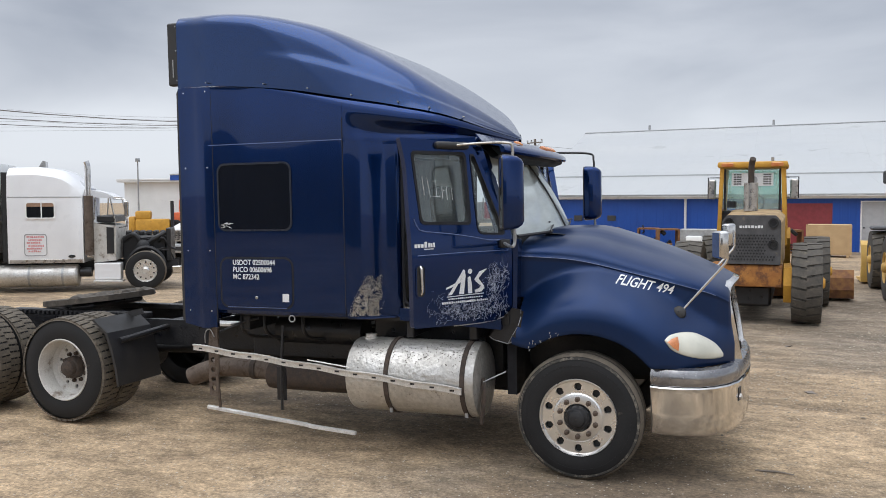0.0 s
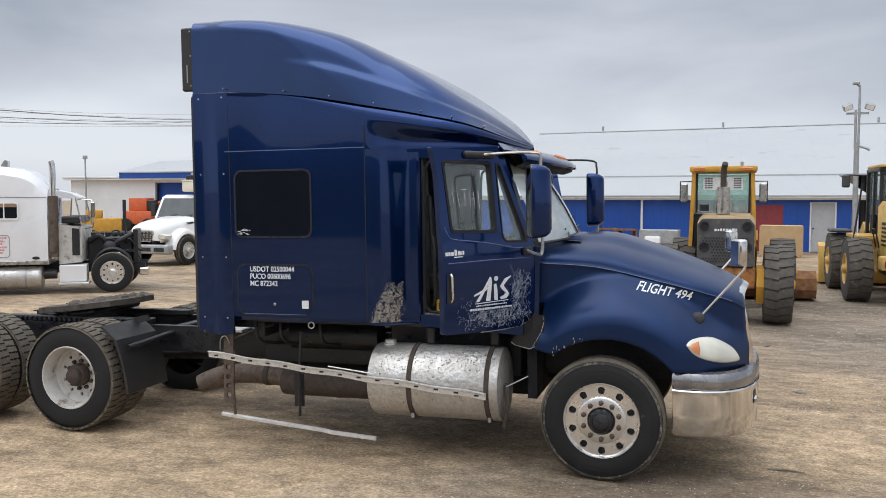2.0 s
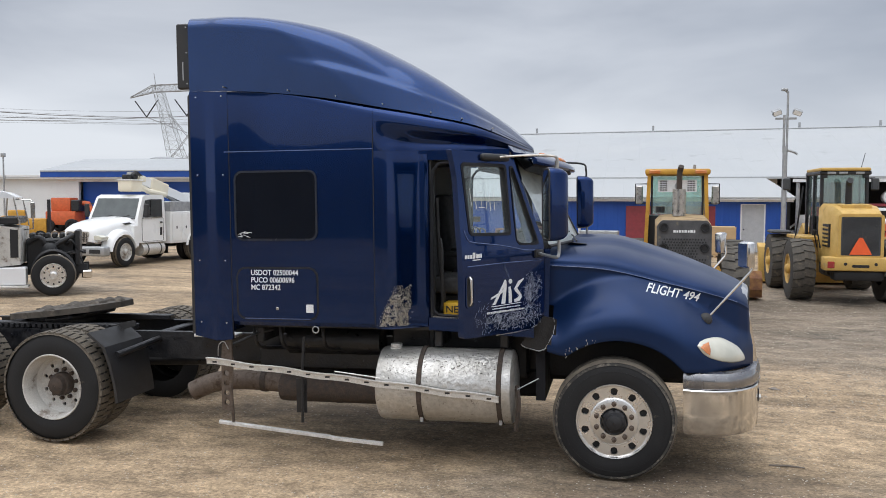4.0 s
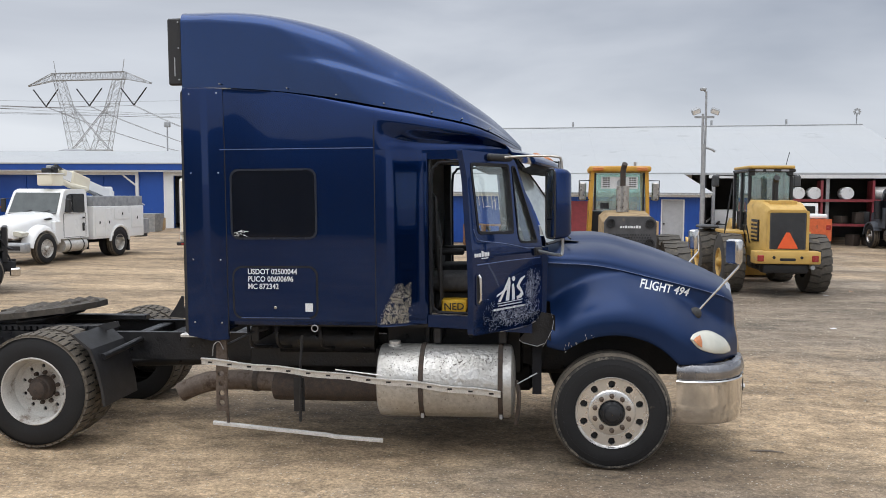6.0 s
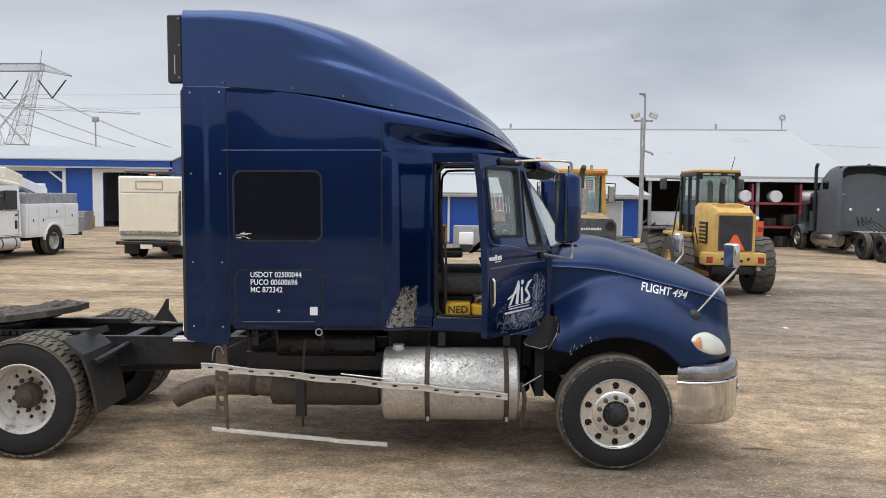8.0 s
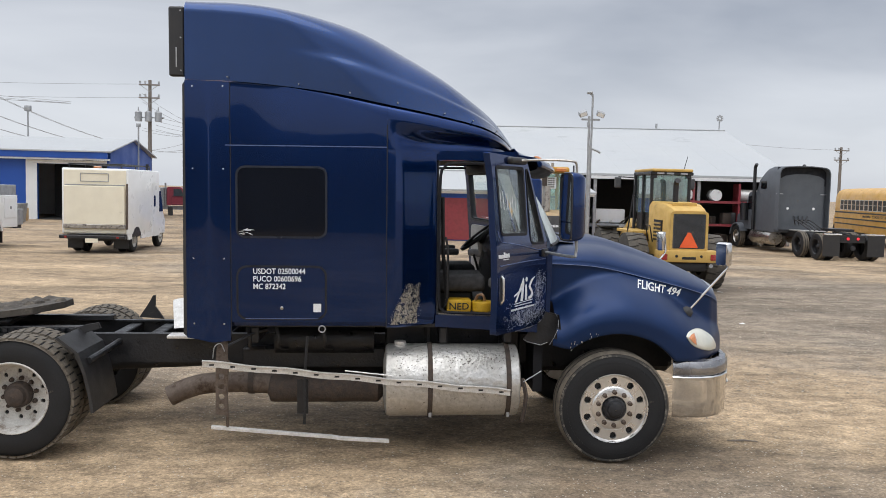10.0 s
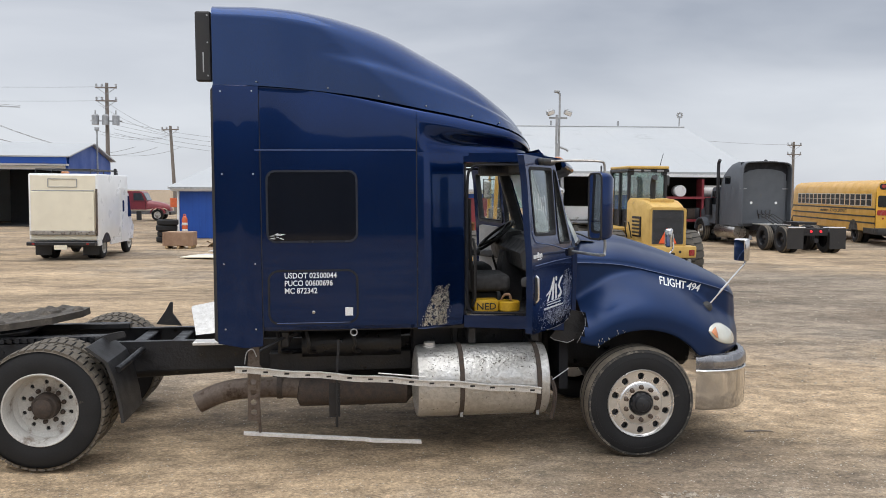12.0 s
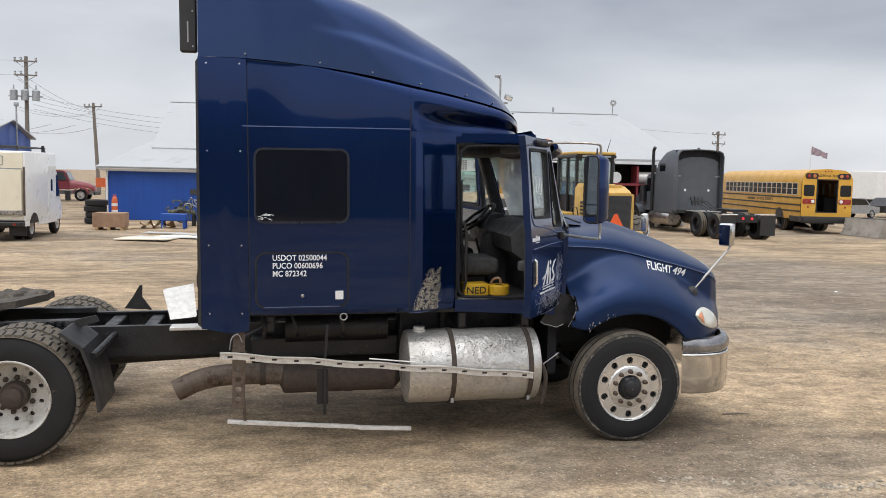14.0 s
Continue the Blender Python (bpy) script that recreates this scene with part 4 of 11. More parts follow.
def fairing():
    """Upright sides behind, which lean back into the nose along a slanting bend; a raised crease runs along each."""
    bm = bmesh.new()
    rings = []
    for x in list(np.linspace(-3.66, -3.3, 14)) + list(np.linspace(-3.26, -1.2, 48)) + list(np.linspace(-1.17, -0.76, 22)):
        zs, zt = seam_z(x), top_z(x)
        r = min(float(np.interp(x, [-3.7, -2.8, -1.6], [0.10, 0.14, 0.30])), 0.55 * (zt - zs))
        lift = 0.026 * min(1.0, max(0.0, (x + 2.85) / 0.55)) * min(1.0, max(0.0, (-0.80 - x) / 0.25))
        flank = []
        for k in range(41):
            u = k / 40
            z = zs + (zt - zs) * (1.0 - (1.0 - u) ** 1.35)
            v = (z - zs) / (zt - zs)
            bend = -2.0 - 0.95 * v
            g = (x - bend) / (-0.76 - bend)
            y = half_w(x if x < bend else -2.0 + 1.24 * g) + (0.0 if x < bend else (half_w(min(x, -2.0)) - half_w(-2.0)) * (1 - g) ** 2)
            y += lift / (1.0 + math.exp(min(40.0, (v - 0.47) / 0.02)))
            q = max(0.0, z - (zt - r)) / r
            y -= r * (1.0 - math.sqrt(max(0.0, 1.0 - q * q)))
            flank.append((max(0.012, y + 0.006), z))
        crown = [(flank[-1][0] * k, zt + 0.0005 * (1 - k)) for k in (0.75, 0.4)]
        flank += crown
        rings.append([(x, -y, z) for y, z in flank] + [(x, y, z) for y, z in reversed(flank)])
    loft(bm, rings, True, True)
    f = part("roof_fairing", bm, FAIRING_BLUE, truck, "glossy dark blue roof fairing", sharp=50)
    for x in (-3.3, -2.72, -2.3, -1.9, -1.5, -1.25, -1.02):
        part("rivet", cyl(bmesh.new(), (x, -half_w(x) - 0.044, seam_z(x) + 0.03), (x, -half_w(x), seam_z(x) + 0.03), 0.006, seg=8), DULL_CHROME, f)
    for s in (-1, 1):
        bm = bmesh.new()
        box(bm, -3.80, -3.67, s * 1.13, s * 1.06, 3.285, 3.855, 0.012)
        e = part("fairing_extension", bm, BLACK, truck, "black rubber edge panel of the roof fairing")
        part("slot", box(bmesh.new(), -3.742, -3.732, s * 1.134, s * 1.129, 3.36, 3.52), GALV, e)
        for z in (3.33, 3.60, 3.82):
            part("screw", cyl(bmesh.new(), (-3.70, s * 1.137, z), (-3.70, s * 1.125, z), 0.007, seg=8), GALV, e)


def shoulder(x, k, n):
    """Points k of n down the rounded ledge under the fairing: half width and height."""
    zs = seam_z(x) - 0.006
    h = float(np.interp(x, [-2.85, -2.3, -1.9, -1.3], [0.05, 0.08, 0.105, 0.33 * (zs - 2.69)])) if x < -1.3 else 0.33 * (zs - 2.69)
    a = math.pi / 2 * k / n
    return half_w(x) + ledge(x) * math.sin(a) ** 0.8, zs - h * (1 - math.cos(a))


def brow():
    """The sculpted cap that runs from the sleeper sides to the nose over the windshield, hollowed above the door."""
    for s in (-1, 1):
        rings = []
        for x in list(np.linspace(-1.983, -1.45, 26)) + list(np.linspace(-1.42, -1.05, 14)) + list(np.linspace(-1.02, -0.76, 14)):
            zl = min(2.70, seam_z(x) - 0.03)
            ring = [(x, s * (half_w(x) - 0.02), seam_z(x) + 0.02)]
            for k in range(11):
                y, z = shoulder(x, k, 10)
                ring.append((x, s * y, max(z, zl + 0.008)))
            y0, z0 = shoulder(x, 10, 10)
            z0 = max(z0, zl + 0.008)
            foot = min(brow_foot(x), half_w(x) - 0.02) if x > -1.15 else brow_foot(x)
            for k in range(1, 17):
                t = k / 16
                q = min(1.0, t / 0.72)
                dip = 0.016 * min(1.0, max(0.0, (x + 1.965) / 0.12)) * math.sin(math.pi * t) ** 2
                ring.append((x, s * (y0 + (foot - y0) * q * q * (3 - 2 * q) - dip), z0 + (zl - z0) * t))
            rings.append(ring)
        bm = loft(bmesh.new(), rings, False, False)
        part("roof_brow", bm, BLUE, truck, "sculpted blue cab roof shoulder", sharp=60)
    bm = bmesh.new()
    rings = []
    for x in np.linspace(-1.97, -0.76, 24):
        wl = (min(brow_foot(x), half_w(x) - 0.02) if x > -1.15 else brow_foot(x)) - 0.008
        rings.append([(x, y, z) for y, z in ((-wl, 2.712), (wl, 2.712), (wl, 2.672), (-wl, 2.672))])
    loft(bm, rings)
    part("cab_roof", bm, BLUE, truck)


def sleeper():
    bm = bmesh.new()
    rings = []
    for x in np.linspace(-3.285, -1.985, 36):
        zt = seam_z(x) - 0.004
        prof = [(1.12, 1.19), (1.17, 1.20), (1.2, 1.235), (1.205, 1.3), (1.205, 2.0), (1.205, 2.72)]
        prof += [shoulder(x, k, 9) for k in range(9, -1, -1)]
        rings.append([(x, -y, z) for y, z in prof] + [(x, y, z) for y, z in reversed(prof)])
    loft(bm, rings)
    body = part("sleeper_body", bm, BLUE, truck, "dark blue sleeper box with scuffed paint", sharp=24)
    for s in (-1, 1):
        # seam lines: a pale painted highlight lengthwise, dark joints upright
        part("seam_trim", box(bmesh.new(), -3.33, -1.99, s * 1.203, s * 1.2075, 2.713, 2.721), EDGE_HIGHLIGHT, body)
        part("seam_trim", box(bmesh.new(), -1.99, -1.982, s * 1.198, s * 1.2065, 1.22, 2.90), GASKET_VOID, body)
        part("seam_trim", box(bmesh.new(), -3.290, -3.283, s * 1.196, s * 1.2062, 1.12, 3.18), GASKET_VOID, body)
        # tinted window in a rubber frame
        out, inn = rounded(-3.245, -2.485, 1.945, 2.55, 0.075), rounded(-3.228, -2.502, 1.962, 2.533, 0.062)
        fr = part("window_frame", rim_of(bmesh.new(), out, inn, s * 1.204, s * 1.212), WINDOW_RIM, body)
        part("pane", prism(bmesh.new(), inn, s * 1.202, s * 1.2095), WINDOW_DARK, fr, "dark tinted sleeper window")
        # luggage door
        out, inn = rounded(-3.243, -2.487, 1.254, 1.716, 0.088), rounded(-3.226, -2.504, 1.271, 1.699, 0.074)
        part("door_gap", rim_of(bmesh.new(), out, inn, s * 1.2, s * 1.2065), GASKET_VOID, body)
        hatch = part("luggage_door", prism(bmesh.new(), inn, s * 1.195, s * 1.210), BLUE, body, "blue luggage hatch with white lettering")
        # pale strip paints the glint along the hatch foot
        part("glint_trim", prism(bmesh.new(), [(-3.17, 1.2625), (-2.56, 1.2625), (-2.56, 1.2685), (-3.17, 1.2685)], s * 1.2065, s * 1.2105), EDGE_HIGHLIGHT, hatch)
        lathe_lock = lathe(bmesh.new(), [(0.014, 0.0), (0.014, 0.005), (0.009, 0.009), (0.003, 0.009)], 14, "y", m=Matrix.Translation((-2.865, s * 1.209, 1.355)) @ Matrix.Scale(s, 4, (0, 1, 0)), cap=True)
        part("lock", lathe_lock, DULL_CHROME, hatch)
        # towing eye under the edge
        part("eyelet", tube(bmesh.new(), [(-2.53 + 0.028 * math.cos(a), s * 1.18, 1.172 + 0.028 * math.sin(a)) for a in np.linspace(0, 2 * math.pi, 13)], 0.006, 6), GALV, body)
        # rear side extender
        foot, head = table([-3.672, -3.45, -3.292], [1.10, 1.06, 1.075]), table([-3.672, -3.655, -3.292], [3.251, 3.2515, 3.2375])
        rings = [[(x, s * (extender_y(x) - o), z) for o, z in ((0, foot(x)), (0, head(x)), (0.036, head(x)), (0.036, foot(x)))] for x in np.linspace(-3.664, -3.292, 20)]
        e = part("side_extender", loft(bmesh.new(), rings), BLUE, truck, "blue side extender panel behind the sleeper")
        part("edge_seal", prism(bmesh.new(), [(-3.692, 1.13), (-3.666, 1.11), (-3.660, 3.245), (-3.682, 3.21)], s * 1.170, s * 1.14), BLACK, e)
        for z in (3.2, 2.52, 1.77, 1.22):
            for x in (-3.60, -3.345):
                part("rivet", cyl(bmesh.new(), (x, s * (extender_y(x) - 0.002), z), (x, s * (extender_y(x) + 0.006), z), 0.007, seg=8), ALLOY, e)
    # back wall between the extenders
    part("sleeper_back", box(bmesh.new(), -3.33, -3.29, -1.15, 1.15, 1.15, 3.2), BLUE, truck)
    hatch = [c for c in body.children if c.name.startswith("luggage_door")][0]
    face = Matrix.Rotation(radians(90), 4, "X")
    for i, line in enumerate(("USDOT 02500044", "PUCO 00600696", "MC 872342")):
        lettering("lettering", line, 0.066, Matrix.Translation((-3.105, -1.2110, 1.645 - 0.064 * i)) @ face, WHITE_PAINT, hatch, "white registration lettering", thick=0.0015, squeeze=0.87)
    part("sticker", box(bmesh.new(), -2.60, -2.535, -1.2125, -1.2095, 1.322, 1.393), WHITE_PAINT, hatch, "small blank white sticker")
    st = bmesh.new()
    rnd = random.Random(4)
    for k in range(13):
        x, z = -3.205 + rnd.random() * 0.10, 1.972 + rnd.random() * 0.05
        turn, le = rnd.gauss(0.25, 0.5), rnd.uniform(0.008, 0.024)
        tube(st, [(x - le * math.cos(turn), -1.211, z - le * math.sin(turn)), (x + le * math.cos(turn), -1.211, z + le * math.sin(turn))], 0.0022, 4)
    part("window_decal", st, WHITE_PAINT, body, "torn white corner decal")


def cab():
    # rounded corners between sleeper and door opening
    plan = [(-1.982, 1.205), (-1.94, 1.202), (-1.90, 1.194), (-1.86, 1.180), (-1.82, 1.160), (-1.78, 1.135), (-1.74, 1.108), (-1.70, 1.082), (-1.66, 1.060), (-1.62, 1.044), (-1.59, 1.036), (-1.57, 1.03), (-1.553, 1.015), (-1.55, 0.98), (-1.55, 0.9)]
    for s in (-1, 1):
        bm = bmesh.new()
        rings = []
        for z, inn in ((1.185, 0.04), (1.21, 0.008), (1.3, 0.0), (1.8, -0.004), (2.3, 0.0), (2.62, 0.002), (2.705, 0.004)):
            rings.append([(x, s * (y - inn), z) for x, y in plan])
        loft(bm, rings, False, False)
        corner = part("cab_corner", bm, BLUE, truck, "blue cab side with a scraped lower corner" if s < 0 else "", sharp=70)
        if s < 0:
            scuff(corner)
        # sill and header of the door opening
        sill = bmesh.new()
        prism(sill, [(-1.56, 1.17), (-0.66, 1.12), (-0.66, 1.245), (-1.56, 1.275)], s * 1.03, s * 0.86)
        part("door_sill", sill, BLUE, truck)
        part("sill_plate", prism(bmesh.new(), [(-1.53, 1.276), (-0.70, 1.249), (-0.70, 1.257), (-1.53, 1.284)], s * 1.0, s * 0.87), DULL_CHROME, truck)
        part("door_header", prism(bmesh.new(), [(-1.56, 2.62), (-0.86, 2.62), (-0.86, 2.70), (-1.56, 2.70)], s * 1.02, s * 0.88), BLUE, truck)
        seal = curve_pts([(-0.70, s * 1.0, 1.27), (-1.4, s * 1.0, 1.29), (-1.49, s * 1.0, 1.31), (-1.525, s * 1.0, 1.4), (-1.53, s * 1.0, 1.9), (-1.525, s * 1.0, 2.45), (-1.49, s * 1.0, 2.56), (-1.4, s * 1.0, 2.595), (-0.9, s * 1.0, 2.595)], 6)
        part("door_seal", tube(bmesh.new(), seal, 0.014, 6), GASKET_VOID, truck, "black rubber door seal")
        part("jamb", box(bmesh.new(), -1.60, -1.535, s * 0.985, s * 0.84, 1.275, 2.62), INSIDE, truck)
        # windshield pillar and cowl side
        a, b = Vector((-0.63, s * 0.975, 1.80)), Vector((-0.90, s * 0.90, 2.66))
        off = [Vector((0.05, 0, 0)), Vector((0.06, -s * 0.09, 0)), Vector((-0.05, -s * 0.08, 0)), Vector((-0.06, 0, 0))]
        part("windshield_pillar", loft(bmesh.new(), [[a + o for o in off], [b + o for o in off]]), BLUE, truck)
        trim = [Vector((0.045, -s * 0.094, 0)), Vector((0.035, -s * 0.112, 0)), Vector((-0.05, -s * 0.106, 0)), Vector((-0.062, -s * 0.02, 0)), Vector((-0.058, -s * 0.084, 0))]
        part("pillar_trim", loft(bmesh.new(), [[a + o for o in trim], [b + o for o in trim]]), INSIDE, truck, "grey inner pillar cover")
        part("cowl_side", prism(bmesh.new(), [(-0.70, 1.08), (-0.545, 1.10), (-0.525, 1.86), (-0.64, 1.86), (-0.70, 1.5)], s * 0.975, s * 0.85), BLUE, truck)
    # windshield
    rings = []
    for t in np.linspace(0, 1, 7):
        row = []
        for k in range(15):
            v = -1 + 2 * k / 14
            lo, hi = Vector((-0.335 - 0.20 * v * v, 0.95 * v, 1.905 - 0.02 * v * v)), Vector((-0.80 - 0.10 * v * v, 0.84 * v, 2.645))
            p = lo.lerp(hi, float(t))
            p.x += 0.035 * math.sin(math.pi * t)
            row.append(p)
        rings.append(row)
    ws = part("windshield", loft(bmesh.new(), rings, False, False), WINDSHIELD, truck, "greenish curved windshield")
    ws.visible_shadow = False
    part("windshield_seal", tube(bmesh.new(), rings[0], 0.014, 6), BLACK, ws)
    part("centre_post", tube(bmesh.new(), [r[7] + Vector((0.006, 0, 0)) for r in rings], 0.01, 6), BLACK, ws)
    for y in (-0.45, 0.25):
        w = bmesh.new()
        tube(w, [(-0.32, y - 0.25, 1.915), (-0.36, y, 1.945), (-0.42, y + 0.33, 1.965)], 0.008, 6)
        tube(w, [(-0.40, y + 0.05, 1.985), (-0.43, y + 0.45, 1.985)], 0.007, 6)
        part("wiper", w, BLACK, ws)
    # sun visor with marker lamps
    top, under = [], []
    for k in range(21):
        v = -1 + 2 * k / 20
        f, y, z0 = -0.37 - 0.26 * v * v, 0.95 * v, 2.525 + 0.05 * v * v
        r = -0.85 - 0.03 * v * v
        top.append([(f - 0.012, y, z0), (f, y, z0 + 0.015), (f - 0.006, y, z0 + 0.04), (f - 0.06, y, z0 + 0.08), (f - 0.2, y, 2.665 + 0.01 * v * v), (r, y, 2.735), (r, y, 2.715), (f - 0.2, y, 2.645 + 0.01 * v * v), (f - 0.05, y, z0 + 0.05), (f - 0.035, y, z0)])
        under.append([(f - 0.03, y * 0.985, z0 + 0.02), (f - 0.045, y * 0.98, z0 - 0.02), (f - 0.12, y * 0.97, z0 - 0.045), (r + 0.1, y * 0.96, z0 - 0.02), (r, y * 0.96, 2.655)])
    visor = part("sun_visor", loft(bmesh.new(), top), BLUE, truck, "blue curved sun visor over the windshield", sharp=45)
    part("visor_underside", loft(bmesh.new(), under, False, False), GASKET_VOID, visor, "black hollow underside", sharp=45)
    for y in (-0.62, -0.14, 0.0, 0.14, 0.62):
        v = y / 0.95
        f, z0 = -0.37 - 0.26 * v * v, 2.525 + 0.05 * v * v
        bm = lathe(bmesh.new(), [(0.036, 0.0), (0.033, 0.012), (0.018, 0.02), (0.003, 0.022)], 12, "z", m=Matrix.Translation((f - 0.13, y, z0 + 0.110)) @ Matrix.Rotation(radians(22), 4, "Y") @ Matrix.Diagonal((1.2, 0.8, 1, 1)))
        part("marker_lamp", bm, AMBER, visor, "amber roof marker lamp")
    part("cowl", loft(bmesh.new(), [[(-0.36 - 0.2 * v * v + dx, 0.95 * v, z) for v in np.linspace(-0.55, 0.55, 11)] for dx, z in ((0.0, 1.895), (0.17, 1.88), (0.19, 1.80))], False, False), BLACK, truck)


def scuff(corner):
    """Scraped paint low on the cab corner."""
    rnd = random.Random(11)
    bm = bmesh.new()
    wall = table([-1.982, -1.94, -1.9, -1.86, -1.82, -1.78, -1.74, -1.7, -1.66, -1.62, -1.59], [1.205, 1.202, 1.194, 1.18, 1.16, 1.135, 1.108, 1.082, 1.06, 1.044, 1.036])
    n = 0
    while n < 2400:
        x, z = rnd.uniform(-1.97, -1.66), rnd.uniform(1.215, 1.56)
        u = (z - 1.2) / 0.38
        lo, hi = -1.955 + 0.15 * u + rnd.gauss(0, 0.012), -1.725 + 0.03 * u + rnd.gauss(0, 0.014)
        if not lo < x < hi or rnd.random() < u * u * 0.75:
            continue
        if noise.noise((x * 30, 3.0, z * 30)) < rnd.uniform(-0.6, 0.3):
            continue
        k = 0.35 + 0.75 * rnd.random() ** 3
        w, h, t = 0.0026 * k, 0.0070 * k, rnd.gauss(0.25, 0.5)
        ps = [(-w, -h), (w, -h * 0.5), (w * 0.7, h), (-w * 0.9, h * 0.6)]
        vs = []
        for px, pz in ps:
            X, Z = x + px * math.cos(t) - pz * math.sin(t), z + px * math.sin(t) + pz * math.cos(t)
            vs.append(bm.verts.new((X, -wall(X) - 0.003, Z)))
        bm.faces.new(vs)
        n += 1
    o = part("scraped_paint", bm, SCUFF, corner, "tan scraped bare patch", sharp=80)
    tagged(o, kind="stuff")


def hood_profile(x):
    """The cross-section of hood and fender at x: points from the centre line to the wheel-arch lip."""
    zc = smooth_h["centre"](x)
    zt, zk, zf = smooth_h["top"](x), smooth_h["crease"](x), smooth_h["fender"](x)
    w = smooth_h["width"](x)
    lip = smooth_h["low"](x)
    k = w / 1.19
    r2 = 0.655 ** 2 - (x - 0.03) ** 2
    if r2 > 0:
        lip = max(lip, 0.48 + math.sqrt(r2))
    zt = min(zt, zc)
    zk = min(zk, zt - 0.03)
    s = float(np.interp(x, [-0.5, 0.7, 1.0, 1.14], [0.86, 0.80, 0.72, 0.60]))
    n = float(np.interp(x, [-0.5, 0.0, 0.55, 1.14], [2.4, 2.3, 1.9, 1.8]))
    out = []
    rise = float(np.interp(x, [-0.5, 0.2, 0.9], [0.045, 0.04, 0.0]))
    for i in range(21):                          # rounded top, raised along the middle, down to the crease
        a = math.pi / 2 * i / 20
        y = s * math.sin(a) ** (2 / n)
        q = min(1.0, max(0.0, (0.50 - y) / 0.16))
        out.append((y, zk + (zc - rise - zk) * max(0.0, math.cos(a)) ** (2 / n) + rise * q * q * (3 - 2 * q)))
    out += [(s + 0.007, zk - 0.005), (s + 0.008, zk - 0.012), (s + 0.002, zk - 0.020)]
    z0, z1 = zk - 0.022, lip + 0.035
    hi, lo = min(z0, zf + 0.15), max(z1, zf - 0.26)
    for i in range(1, 23):                       # hollow side that swells into the fender
        z = z0 + (z1 - z0) * i / 22
        f = min(1.0, max(0.0, (hi - z) / max(0.02, hi - lo)))
        f = 1.12 * f * f / (f + 0.12)
        f = 1.0 - (1.0 - f) ** 2.1
        out.append((s + 0.002 + (w - s - 0.002) * f + 0.012 * (1 - f) * i / 22, z))
    return out + [(w, lip + 0.012), (w - 0.006, lip), (w - 0.045, lip - 0.002)]


smooth_h = {
    "centre": smooth_table([-0.56, -0.3, 0.0, 0.3, 0.6, 0.9, 1.06, 1.14], [1.93, 1.94, 1.935, 1.855, 1.75, 1.622, 1.545, 1.505]),
    "top": smooth_table([-0.56, -0.31, 0.0, 0.28, 0.58, 0.88, 1.06, 1.14], [1.89, 1.905, 1.905, 1.83, 1.715, 1.59, 1.48, 1.40]),
    "crease": smooth_table([-0.56, -0.07, 0.37, 0.86, 1.0, 1.14], [1.725, 1.69, 1.592, 1.462, 1.415, 1.33]),
    "fender": smooth_table([-0.56, -0.4, -0.2, 0.05, 0.3, 0.52, 0.72, 0.9, 1.05, 1.14], [1.20, 1.33, 1.44, 1.485, 1.45, 1.35, 1.22, 1.10, 1.02, 0.99]),
    "width": smooth_table([-0.56, -0.3, 0.3, 0.6, 0.78, 0.92, 1.02, 1.10, 1.14], [1.15, 1.18, 1.185, 1.15, 1.07, 0.95, 0.82, 0.70, 0.64]),
    "low": table([-0.56, -0.45, 0.55, 1.14], [1.03, 1.0, 0.885, 0.875]),
}


def hood_y(x, z, out=0.0):
    """How far the hood's side stands out at (x, z)."""
    pts = hood_profile(x)
    for (y0, z0), (y1, z1) in zip(pts, pts[1:]):
        if z1 <= z <= z0 and z0 > z1 and y1 > 0.5:
            return y0 + (y1 - y0) * (z0 - z) / (z0 - z1) + out
    return pts[-3][0] + out


